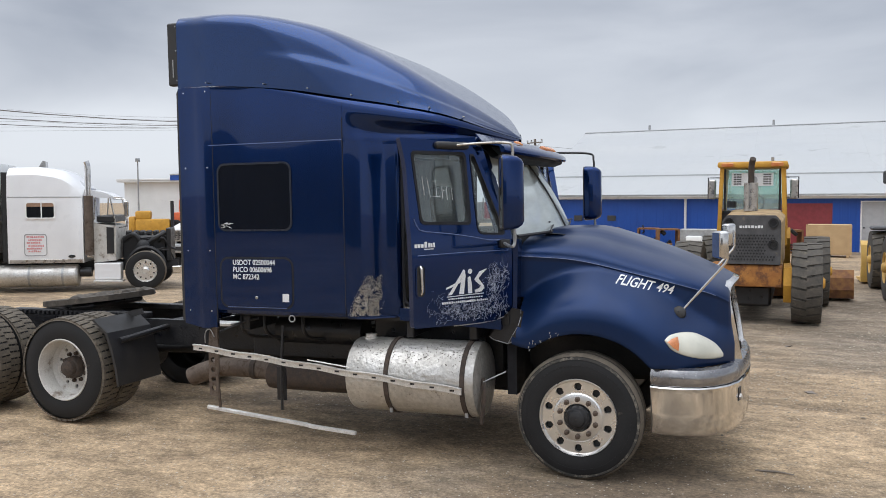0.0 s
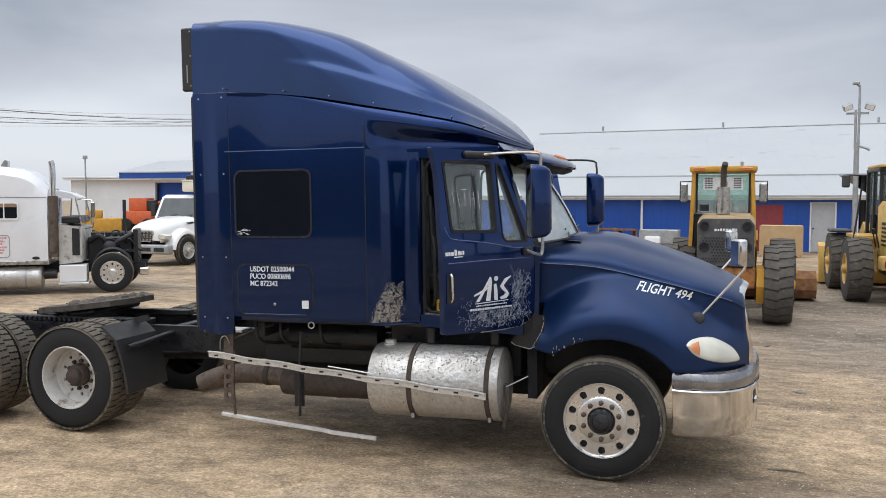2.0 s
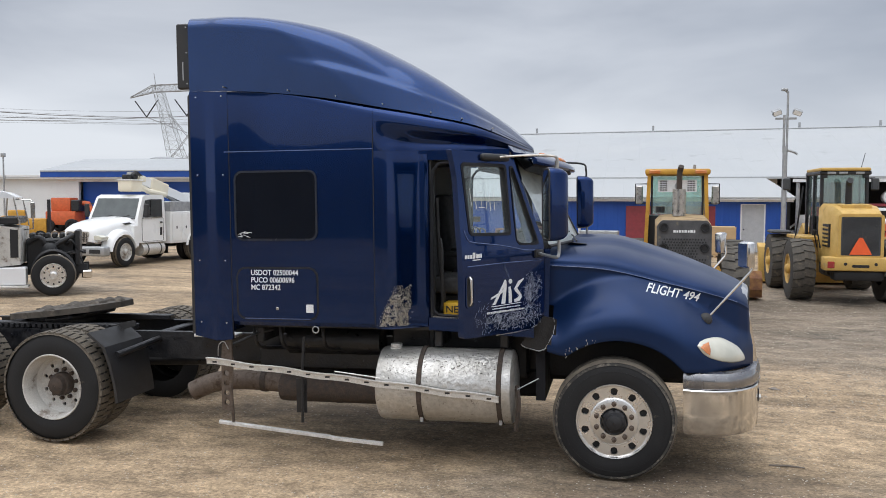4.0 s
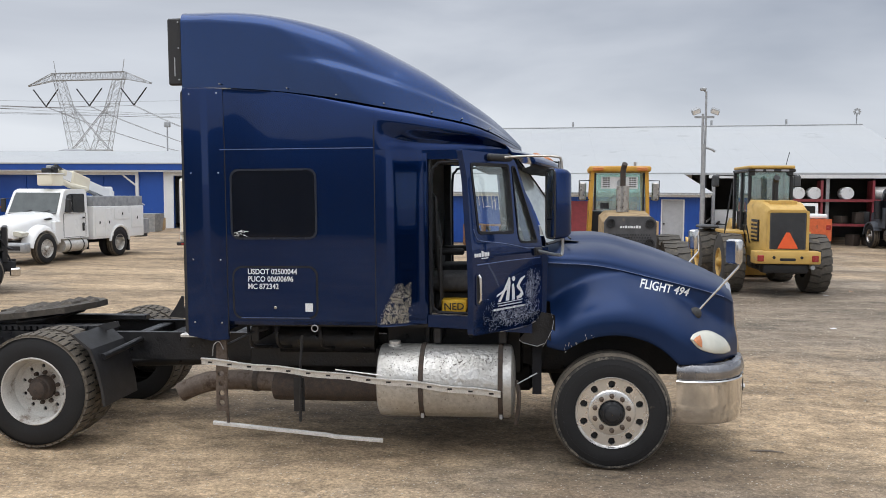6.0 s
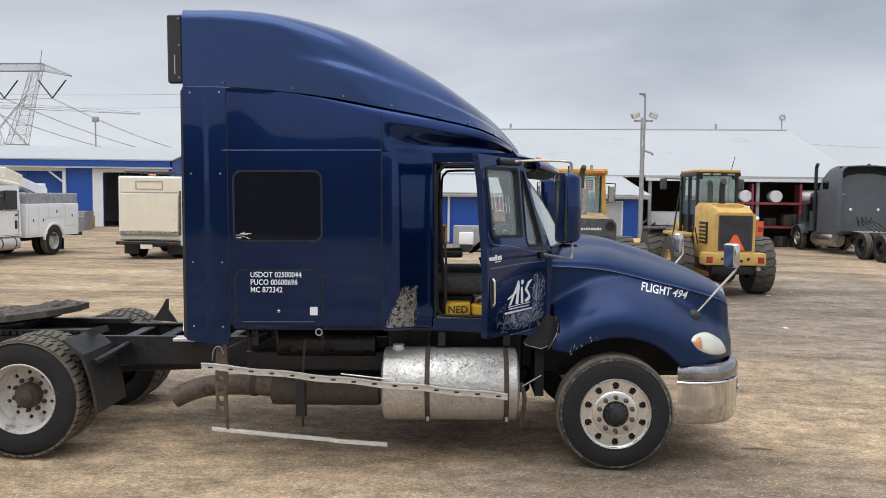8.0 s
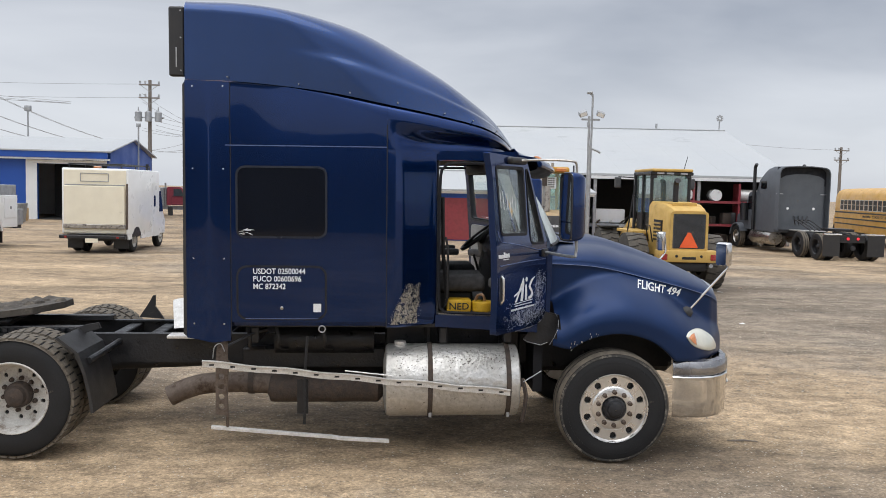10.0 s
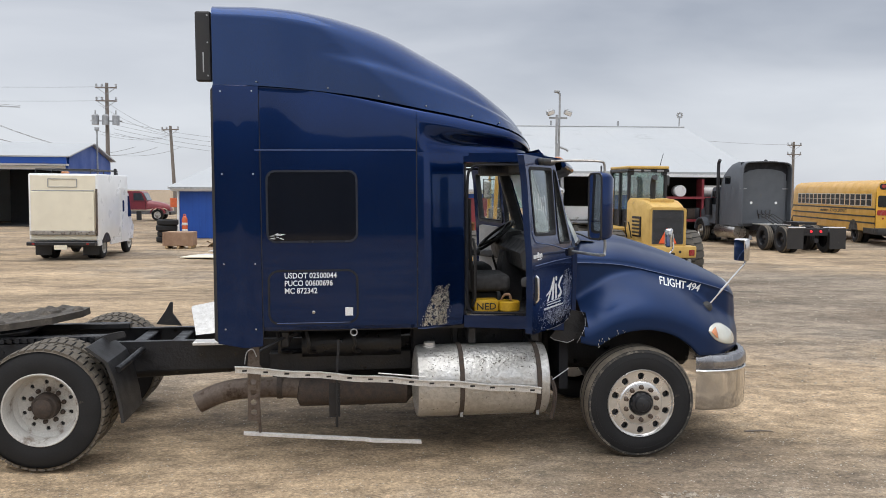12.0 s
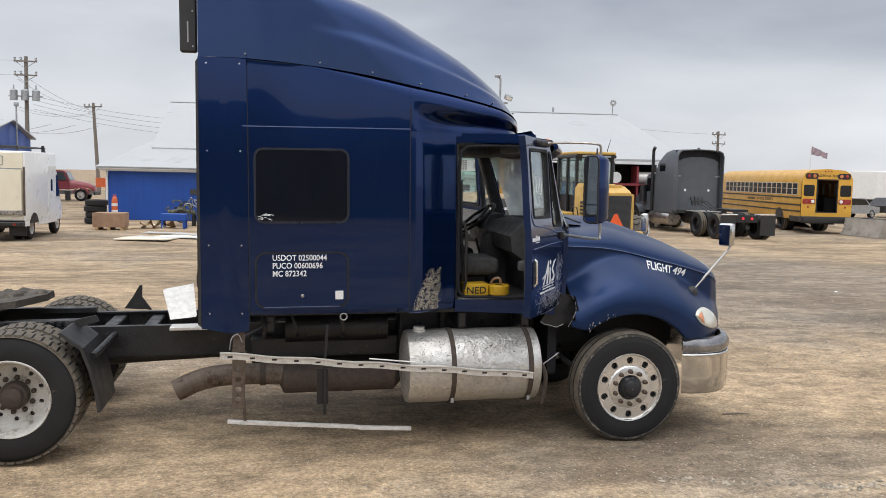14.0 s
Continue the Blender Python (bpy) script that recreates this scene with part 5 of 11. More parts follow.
def hood():
    rings = []
    for x in list(np.linspace(-0.54, 0.66, 34)) + list(np.linspace(0.69, 1.14, 18)):
        pr = hood_profile(x)
        rings.append([(x, -y, z) for y, z in reversed(pr)] + [(x, y, z) for y, z in pr[1:]])
    bm = loft(bmesh.new(), rings, False, False)
    bmesh.ops.recalc_face_normals(bm, faces=bm.faces)
    nose = table([0.80, 1.0, 1.18, 1.45, 1.56, 1.66], [1.19, 1.145, 1.115, 1.10, 1.115, 1.14])
    for v in bm.verts:                           # cut off where the grille surround begins
        v.co.x = min(v.co.x, nose(v.co.z))
    bmesh.ops.dissolve_degenerate(bm, dist=0.0005, edges=bm.edges)
    edge = table([0.9, 1.0, 1.035, 1.10, 1.21, 1.30, 1.44], [-0.56, -0.56, -0.56, -0.52, -0.46, -0.49, -0.56])
    gone = [q for q in bm.faces if q.calc_center_median().y < -0.88 and q.calc_center_median().z < 1.44 and q.calc_center_median().x < edge(q.calc_center_median().z)]
    bmesh.ops.delete(bm, geom=gone, context="FACES")
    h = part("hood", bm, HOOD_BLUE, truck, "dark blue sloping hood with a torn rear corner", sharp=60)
    for s in (-1, 1):
        # thin pale tube paints the highlight on the hood crease
        line = [(x, s * (hood_y(x, smooth_h["crease"](x) - 0.008) + 0.002), smooth_h["crease"](x) - 0.008) for x in np.linspace(-0.52, 1.0, 26)]
        part("crease_trim", tube(bmesh.new(), line, 0.0035, 5), EDGE_HIGHLIGHT, h)
    # side lettering
    for s in (-1, 1):
        if s < 0:
            word(h)
    # torn rear corner of the fender
    for s in (-1,):
        t = bmesh.new()
        rnd = random.Random(3)
        out = [(-0.58, 1.30), (-0.66, 1.20), (-0.74, 1.10), (-0.775, 1.055), (-0.74, 1.03), (-0.68, 1.015), (-0.62, 1.0), (-0.56, 1.025), (-0.50, 1.04), (-0.42, 1.12), (-0.40, 1.20), (-0.46, 1.27)]
        prism(t, out, -0.985, -0.96)
        torn = part("inner_fender", t, CHASSIS, h, "torn black plastic inner fender")
        c = bmesh.new()
        for k in range(18):
            a = rnd.uniform(-0.40, -0.14)
            r = 0.655 + rnd.uniform(0.0, 0.05) * rnd.random()
            z = 0.48 + math.sqrt(max(0, r * r - (a - 0.03) ** 2))
            box(c, a, a + 0.002 + 0.004 * rnd.random(), -1.19, -1.182, z, z + 0.004 + 0.014 * rnd.random())
        for p, q in zip(out[3:7], out[4:8]):
            tube(c, [(p[0], -0.988, p[1]), (q[0], -0.988, q[1])], 0.004, 4)
        for z0, z1 in ((1.03, 1.09), (1.10, 1.16), (1.17, 1.24), (1.26, 1.29)):
            tube(c, [(edge(z0) - 0.01, -hood_y(edge(z0), z0) - 0.002, z0), (edge(z1) - 0.01, -hood_y(edge(z1), z1) - 0.002, z1)], 0.0025, 4)
        tagged(part("chipped_paint", c, GALV, torn), kind="stuff")
    # headlamps
    for s in (-1, 1):
        outline = [(0.66, 1.095), (0.69, 1.128), (0.76, 1.142), (0.84, 1.135), (0.91, 1.105), (0.985, 1.055), (1.03, 1.0), (1.05, 0.955), (1.03, 0.935), (0.92, 0.945), (0.79, 0.985), (0.71, 1.03)]
        outline = [(p.x, p.y) for p in curve_pts([(x, z, 0) for x, z in outline + outline[:1]], 4)[:-1]]
        cx = sum(p[0] for p in outline) / len(outline)
        cz = sum(p[1] for p in outline) / len(outline)
        bm, am = bmesh.new(), bmesh.new()
        rings = []
        for f, o in ((1.06, -0.002), (1.03, 0.010), (0.9, 0.020), (0.6, 0.026), (0.3, 0.029)):
            rings.append([(cx + (x - cx) * f, s * hood_y(cx + (x - cx) * f, cz + (z - cz) * f, o), cz + (z - cz) * f) for x, z in outline])
        loft(bm, rings, True, True)
        lamp = part("headlamp", bm, LENS, h, "hazed almond-shaped headlamp", sharp=80)
        corner = [(0.672, 1.091), (0.70, 1.112), (0.742, 1.124), (0.757, 1.07), (0.752, 1.02), (0.715, 1.045)]
        ccx, ccz = 0.73, 1.07
        loft(am, [[(ccx + (x - ccx) * f, s * hood_y(ccx + (x - ccx) * f, ccz + (z - ccz) * f, o), ccz + (z - ccz) * f) for x, z in corner] for f, o in ((1.0, 0.012), (0.96, 0.0285), (0.4, 0.033))])
        part("turn_lamp", am, AMBER, lamp, "amber corner lens", sharp=80)
    # chrome grille shell and its mesh
    def gx(z, y):
        return float(np.interp(z, [0.78, 1.0, 1.3, 1.5, 1.58], [1.235, 1.215, 1.17, 1.13, 1.09])) - 0.06 * (y / 0.5) ** 2
    shell = [(0.53, 0.80), (0.585, 1.0), (0.615, 1.2), (0.63, 1.33), (0.61, 1.41), (0.54, 1.465), (0.4, 1.495), (0.2, 1.508), (0.0, 1.51)]
    outline = [(-y, z) for y, z in shell] + [(y, z) for y, z in reversed(shell[:-1])]
    inner = [(y * 0.82, 0.87 + (z - 0.80) * 0.83) for y, z in outline]
    bm = bmesh.new()
    rings = [[bm.verts.new((gx(z, y) + o, y, z)) for y, z in poly] for poly, o in (([(y * 1.13, z) for y, z in outline], -0.06), ([(y * 1.07, z) for y, z in outline], -0.025), (outline, 0.0), ([(y * 0.93, 0.83 + (z - 0.8) * 0.93) for y, z in outline], 0.03), (inner, 0.01), (inner, -0.03))]
    ring_faces(bm, rings, False, False)
    g = part("grille_shell", bm, CHROME, truck, "chrome grille surround")
    bm = bmesh.new()
    for z in np.arange(0.90, 1.5, 0.045):
        tube(bm, [(gx(z, y) - 0.085, y, z) for y in np.linspace(-0.42, 0.42, 7)], 0.008, 5)
    tagged(part("grille_bar", bm, DULL_CHROME, g), kind="stuff")
    part("radiator", box(bmesh.new(), 0.9, 1.0, -0.42, 0.42, 0.8, 1.5), CHASSIS, truck)
    # hood mirrors on struts
    for s in (-1, 1):
        arm = bmesh.new()
        tube(arm, [(0.735, s * 0.85, 1.27), (1.08, s * 0.89, 1.675), (1.095, s * 0.895, 1.71), (1.085, s * 0.90, 1.86)], 0.0105, 8)
        a = part("hood_mirror_arm", arm, CHROME, truck, "chrome hood mirror strut")
        base = lathe(bmesh.new(), [(0.055, 0.0), (0.05, 0.03), (0.03, 0.045), (0.004, 0.05)], 14, "y", m=Matrix.Translation((0.735, s * 0.855, 1.275)) @ Matrix.Rotation(radians(25 * s), 4, "X") @ Matrix.Scale(s, 4, (0, 1, 0)))
        part("foot", base, BLACK, a)
        head = bmesh.new()
        box(head, -0.035, 0.04, -0.068, 0.068, -0.105, 0.105, 0.022, 3)
        hd = part("hood_mirror", head, CHROME, a, "small chrome convex mirror", m=pose(1.045, s * 0.905, 1.815, 0, 0, -30 * s))
        part("mirror_face", box(bmesh.new(), -0.040, -0.0345, -0.056, 0.056, -0.092, 0.092, 0.002), MIRROR, hd)


def word(h):
    """Slanted white fleet lettering along the hood's side."""
    ob = lettering("lettering", "FLIGHT 494", 0.098, Matrix.Identity(4), WHITE_PAINT, h, "white slanted fleet lettering", shear=0.25, thick=0.0015, squeeze=1.0)
    me = ob.data
    xs = [v.co.x for v in me.vertices]
    span = max(xs) - min(xs)
    fall = math.atan2(-0.092, 0.42)
    for v in me.vertices:
        u, w, lift = (v.co.x - min(xs)) / span * 0.44, v.co.y, v.co.z
        x, z = 0.255 + u * math.cos(fall) - w * math.sin(fall), 1.512 + u * math.sin(fall) + w * math.cos(fall)
        v.co = (x, -hood_y(x, z) - 0.004 - lift, z)


def bumper():
    plan = [(0.545, 1.10), (0.62, 1.128), (0.78, 1.13), (0.90, 1.10), (1.0, 1.03), (1.09, 0.92), (1.16, 0.76), (1.21, 0.5), (1.232, 0.25), (1.24, 0.0)]
    plan = [Vector((x, -y, 0)) for x, y in plan] + [Vector((x, y, 0)) for x, y in reversed(plan[:-1])]

    def sweep(prof):
        rings = []
        for i, p in enumerate(plan):
            d = (plan[min(i + 1, len(plan) - 1)] - plan[max(i - 1, 0)]).normalized()
            nrm = Vector((d.y, -d.x, 0))
            rings.append([p + nrm * o + Vector((0, 0, z)) for o, z in prof])
        return loft(bmesh.new(), rings)
    part("bumper_top", sweep([(-0.05, 0.75), (0.0, 0.752), (0.012, 0.78), (0.01, 0.84), (-0.01, 0.875), (-0.06, 0.885)]), BUMPER_CAP, truck, "scratched dark grey bumper cap")
    low = part("bumper", sweep([(-0.06, 0.37), (-0.015, 0.375), (-0.002, 0.40), (0.004, 0.55), (0.006, 0.70), (0.014, 0.735), (0.008, 0.746), (-0.05, 0.748)]), CHROME, truck, "polished steel bumper, slightly dented")
    part("tow_hole", prism(bmesh.new(), [(1.190, -0.66), (1.174, -0.745), (1.150, -0.745), (1.165, -0.66)], 0.585, 0.69, "z"), CHASSIS, low)
    part("bent_clip", tube(bmesh.new(), [(1.192, -0.675, 0.60), (1.186, -0.71, 0.63), (1.180, -0.735, 0.61)], 0.012, 5), ALUM, low)


def wheel_front(x, y, z, s):
    w = thing_part("wheel", tyre_bm(0.498, 0.292, 0.275), RUBBER, pose(x, y, z, 0, 0, 0 if s < 0 else 180), "worn black steer tyre on an alloy wheel")
    part("tread", lug_band(0.4985, 0.275), TREAD, w)
    part("scuffed_shoulder", lathe(bmesh.new(), [(0.455, 0.0105), (0.4555, 0.0085), (0.474, 0.0135), (0.4745, 0.016)], 56), SHOULDER, w, "chalky scuffed tyre shoulder")
    part("sidewall_rib", lathe(bmesh.new(), [(0.405, 0.004), (0.4055, -0.001), (0.410, -0.001), (0.4105, 0.004)], 56), RUBBER, w)
    bm = bmesh.new()
    lathe(bm, [(0.300, 0.03), (0.306, 0.004), (0.301, -0.004), (0.293, -0.002), (0.288, 0.010), (0.284, 0.020)], 48)
    disc_holes(bm, 0.284, 0.197, 0.2425, 0.0305, 10, 0.020, 0.03)
    lathe(bm, [(0.197, 0.020), (0.190, 0.010), (0.182, 0.006), (0.112, 0.006), (0.1, 0.02), (0.1, 0.05)], 48)
    lathe(bm, [(0.29, 0.045), (0.275, 0.12), (0.1, 0.12)], 40)
    rim = part("rim", bm, ALLOY, w, "polished alloy wheel with ten hand holes")
    part("shadow_backing", lathe(bmesh.new(), [(0.285, 0.066), (0.1, 0.066)], 32), CHASSIS, rim)
    hub = lathe(bmesh.new(), [(0.1, 0.04), (0.098, -0.01), (0.085, -0.028), (0.07, -0.032), (0.06, -0.05), (0.035, -0.058), (0.004, -0.06)], 24)
    part("hub", hub, CHASSIS, w, "dark oily hub cap")
    for k in range(10):
        a = 2 * math.pi * (k + 0.5) / 10
        c = (0.146 * math.cos(a), 0.146 * math.sin(a))
        part("lug_nut", NUT["alloy"], DULL_CHROME, rim, m=pose(c[0], 0.006, c[1]))
    return w


def lug_band(r, width):
    bm = bmesh.new()
    lathe(bm, [(r - 0.02, 0.016), (r - 0.0015, 0.042), (r + 0.0015, 0.078), (r + 0.0015, width * 0.29)], 56)
    lathe(bm, [(r + 0.0015, width * 0.36), (r + 0.0015, width * 0.64)], 56)
    lathe(bm, [(r + 0.0015, width * 0.71), (r + 0.0015, width - 0.078), (r - 0.0015, width - 0.042), (r - 0.02, width - 0.016)], 56)
    return bm


def thing_part(name, bm, material, m, label):
    return part(name, bm, material, truck, label, m=m)


def nut_mesh(r, h):
    bm = bmesh.new()
    lathe(bm, [(r * 1.25, 0.0), (r * 1.25, -h * 0.25), (r, -h * 0.3), (r, -h * 0.9), (r * 0.6, -h), (0.001, -h)], 8)
    return bm


NUT = {"alloy": mesh_of("lug_nut", nut_mesh(0.017, 0.036), PIPE), "rust": mesh_of("lug_nut", nut_mesh(0.017, 0.03), RUSTY)}


def wheel_rear(x, z, s):
    """Twin drive tyres on deep white steel rims."""
    m = pose(x, s * 1.235, z, 0, 0, 0 if s < 0 else 180)
    w = thing_part("wheel", tyre_bm(0.512, 0.297, 0.27), RUBBER, m, "muddy twin drive tyre on a white steel rim")
    def tread():
        bm = lug_bm(0.506, 0.27, 46, 0.014, 0.012, 0.24)
        return lathe(bm, [(0.487, 0.006), (0.497, 0.018), (0.5075, 0.05), (0.5085, 0.135), (0.5075, 0.22), (0.497, 0.252), (0.487, 0.264)], 64)
    part("tread", tread(), TREAD, w)
    inner = part("inner_tyre", tyre_bm(0.512, 0.297, 0.27), RUBBER, w, m=pose(0, 0.305, 0))
    part("tread", tread(), TREAD, inner)
    bm = bmesh.new()
    lathe(bm, [(0.302, 0.03), (0.308, 0.006), (0.302, -0.003), (0.293, 0.0), (0.288, 0.02), (0.272, 0.06), (0.266, 0.15), (0.235, 0.185)], 48)
    disc_holes(bm, 0.235, 0.16, 0.198, 0.019, 10, 0.185, 0.02)
    lathe(bm, [(0.16, 0.185), (0.11, 0.185)], 40)
    rim = part("rim", bm, STEEL_WHITE, w, "white steel deep-dish rim, rusty centre")
    part("shadow_backing", lathe(bmesh.new(), [(0.235, 0.21), (0.11, 0.21)], 32), CHASSIS, rim)
    part("hub", lathe(bmesh.new(), [(0.112, 0.19), (0.11, 0.12), (0.1, 0.105), (0.085, 0.1), (0.075, 0.06), (0.05, 0.045), (0.004, 0.043)], 20), RUSTY, w, "rusty drive hub")
    for k in range(10):
        a = 2 * math.pi * (k + 0.3) / 10
        part("lug_nut", NUT["rust"], RUSTY, rim, m=pose(0.138 * math.cos(a), 0.183, 0.138 * math.sin(a)))
    return w


def chassis():
    for s in (-1, 1):
        bm = bmesh.new()
        y0, y1 = s * 0.43, s * 0.36
        box(bm, -6.95, 0.75, y0, s * 0.415, 0.735, 1.0)
        box(bm, -6.95, 0.75, s * 0.415, y1, 0.985, 1.0)
        box(bm, -6.95, 0.75, s * 0.415, y1, 0.735, 0.75)
        rail = part("frame_rail", bm, CHASSIS, truck, "greasy black frame rail")
        for x in np.arange(-6.6, -3.4, 0.23):
            part("bolt", cyl(bmesh.new(), (x, s * 0.43, 0.93), (x, s * 0.443, 0.93), 0.013, seg=6), CHASSIS, rail)
    for x in (-6.7, -5.75, -4.6, -4.25, -3.6, -2.4, -1.0):
        part("crossmember", box(bmesh.new(), x, x + 0.12, -0.41, 0.41, 0.80, 0.97, 0.01), CHASSIS, truck)
    # slider rails, fifth wheel and its grease
    for s in (-1, 1):
        part("slider_rail", box(bmesh.new(), -6.6, -4.75, s * 0.40, s * 0.30, 1.003, 1.06, 0.008), CHASSIS, truck)
        teeth = bmesh.new()
        for x in np.arange(-6.55, -4.8, 0.065):
            box(teeth, x, x + 0.035, s * 0.40, s * 0.43, 1.01, 1.045)
        tagged(part("slider_tooth", teeth, CHASSIS, truck), kind="stuff")
    outline = [(0.55, -0.12), (0.55, 0.12), (0.36, 0.38), (0.0, 0.47), (-0.30, 0.44), (-0.62, 0.33), (-0.66, 0.14), (-0.2, 0.05), (-0.2, -0.05), (-0.66, -0.14), (-0.62, -0.33), (-0.30, -0.44), (0.0, -0.47), (0.36, -0.38)]
    bm = prism(bmesh.new(), outline, -0.03, 0.03, "z")
    fw = part("fifth_wheel", bm, CAKED, truck, "fifth wheel plate caked in dark grease", m=pose(-5.62, 0, 1.165, 0, -6, 0))
    part("pedestal", box(bmesh.new(), -0.16, 0.16, -0.42, 0.42, -0.10, -0.031, 0.03), CHASSIS, fw)
    gr = bmesh.new()
    rnd = random.Random(9)
    for k in range(44):
        a, r = rnd.uniform(0, 6.28), rnd.uniform(0, 0.42)
        lathe(gr, [(rnd.uniform(0.05, 0.11), 0.0), (0.04, 0.022), (0.003, 0.035)], 7, "z", m=Matrix.Translation((0.02 + r * math.cos(a) * 1.1, r * math.sin(a), 0.03)))
    tagged(part("grease", gr, CAKED, fw, "crusted grease and dirt"), kind="stuff")
    # rear axles, drive shaft and air bags
    for x in (-5.10, -6.42):
        ax = part("drive_axle", tube(bmesh.new(), [(x, -0.85, 0.58), (x, -0.22, 0.58), (x, -0.12, 0.58), (x, 0.12, 0.58), (x, 0.22, 0.58), (x, 0.85, 0.58)], [0.07, 0.08, 0.2, 0.2, 0.08, 0.07], 14), CHASSIS, truck)
    part("drive_shaft", cyl(bmesh.new(), (-4.95, 0, 0.62), (-2.3, 0, 0.72), 0.06), CHASSIS, truck)
    part("front_axle", tube(bmesh.new(), [(0, -0.95, 0.48), (0, -0.7, 0.42), (0, -0.4, 0.36), (0, 0.4, 0.36), (0, 0.7, 0.42), (0, 0.95, 0.48)], 0.06, 8), CHASSIS, truck)
    # engine and gearbox under the cab
    part("engine", box(bmesh.new(), -0.75, 0.8, -0.34, 0.34, 0.62, 1.5, 0.05), CHASSIS, truck)
    part("gearbox", tube(bmesh.new(), [(-0.75, 0, 0.85), (-1.3, 0, 0.83), (-2.2, 0, 0.76)], [0.3, 0.24, 0.15], 14), CHASSIS, truck)
    part("cab_floor", box(bmesh.new(), -3.28, -0.60, -1.0, 1.0, 1.16, 1.245), CHASSIS, truck)
    # near-black plate puts the dark of the wheel arch into colour
    part("inner_wheel_arch", box(bmesh.new(), -0.66, -0.58, -0.86, 0.86, 0.55, 1.3), GASKET_VOID, truck)
    # battery box and plumbing behind the torn fairing
    bb = part("battery_box", box(bmesh.new(), -2.0, -0.75, -0.62, -0.46, 0.68, 1.13, 0.02), CHASSIS, truck)
    part("air_tank", cyl(bmesh.new(), (-3.0, -0.58, 0.98), (-2.1, -0.58, 0.98), 0.13, seg=18), CHASSIS, truck, "black air tank")
    # black block added to darken the space behind the frame rails
    part("under_tray", box(bmesh.new(), -3.3, -0.66, -0.36, 0.36, 0.46, 0.72, 0.03), GASKET_VOID, truck, "black mass added for the dark under the cab")
    part("support_beam", box(bmesh.new(), -3.3, -2.0, -0.62, -0.46, 0.72, 0.9, 0.01), CHASSIS, truck)
    for x in (-3.2, -2.95, -2.55):
        part("hose", tube(bmesh.new(), curve_pts([(x, -0.95, 1.17), (x + 0.03, -1.0, 1.05), (x + 0.02, -0.85, 0.95), (x + 0.1, -0.6, 0.9)], 5), 0.016, 6), BLACK, truck)
    for x in (-3.16, -1.52, -0.95):
        part("cab_mount", box(bmesh.new(), x, x + 0.07, -1.0, -0.5, 1.02, 1.16, 0.01), CHASSIS, truck)


def fuel_tank():
    for s in (-1, 1):
        y, z, r = s * 0.945, 0.685, 0.318
        x0, x1 = -1.985, -0.835
        prof = [(0.004, x0 - 0.03), (r * 0.55, x0 - 0.026), (r - 0.03, x0 - 0.006), (r - 0.008, x0 + 0.004), (r, x0 + 0.03), (r + 0.001, x0 + 0.3), (r - 0.002, x0 + 0.6), (r, x1 - 0.03), (r - 0.008, x1 - 0.004), (r - 0.03, x1 + 0.006), (r * 0.55, x1 + 0.026), (0.004, x1 + 0.03)]
        t = part("fuel_tank", lathe(bmesh.new(), prof, 56, "x", m=Matrix.Translation((0, y, z))), TANK, truck, "scratched cylindrical aluminium fuel tank")
        for x in (-1.63, -0.955):
            b = lathe(bmesh.new(), [(r + 0.002, x + 0.004), (r + 0.011, x + 0.006), (r + 0.011, x + 0.044), (r + 0.002, x + 0.046)], 48, "x", m=Matrix.Translation((0, y, z)))
            st = part("tank_strap", b, RUSTY, t, "corroded steel tank strap")
            part("strap_bracket", box(bmesh.new(), x, x + 0.05, s * 0.72, s * 0.66, 0.62, 1.17, 0.008), CHASSIS, st)
            part("strap_bolt", box(bmesh.new(), x + 0.015, x + 0.04, s * 1.165, s * 1.145, 0.40, 0.46), GALV, st, m=pose(0, 0, 0))
        # chips and dents scattered over the upper flank
        if s < 0:
            rnd = random.Random(17)
            chips = bmesh.new()
            for k in range(210):
                x, a = rnd.uniform(-1.93, -0.88), rnd.gauss(0.80, 0.20)
                w, h, turn = rnd.uniform(0.003, 0.009), rnd.uniform(0.002, 0.005), rnd.uniform(-0.6, 0.6)
                if not 0.1 < a < 1.25:
                    continue
                vs = []
                for q in range(6):
                    px, pa = w * math.cos(q * 1.047) * rnd.uniform(0.6, 1.2), h * math.sin(q * 1.047) * rnd.uniform(0.6, 1.2)
                    ang = a + (pa + px * turn) / r
                    vs.append(chips.verts.new((x + px, y - (r + 0.0025) * math.cos(ang), z + (r + 0.0025) * math.sin(ang))))
                chips.faces.new(vs)
            tagged(part("chipped_skin", chips, RUSTY, t, "dark chips and dents in the metal"), kind="stuff")
        cap = lathe(bmesh.new(), [(0.062, 0.0), (0.062, 0.02), (0.05, 0.024), (0.05, 0.05), (0.012, 0.055), (0.004, 0.055)], 18, "z", m=Matrix.Translation((-1.865, y - s * -0.02, z + r - 0.02)))
        part("filler_cap", cap, ALUM, t, "ribbed filler cap")
        # bent bracket off the tank's end
        if s < 0:
            bk = bmesh.new()
            tube(bk, curve_pts([(-0.80, -1.10, 0.72), (-0.775, -1.16, 0.62), (-0.78, -1.17, 0.5), (-0.80, -1.15, 0.36)], 4), 0.02, 5)
            part("bent_bracket", bk, RUSTY, truck, "bent rusty bracket at the tank's end")
            part("rod", tube(bmesh.new(), [(-0.79, -1.13, 0.70), (-0.62, -1.05, 0.78)], 0.006, 5), GALV, truck)


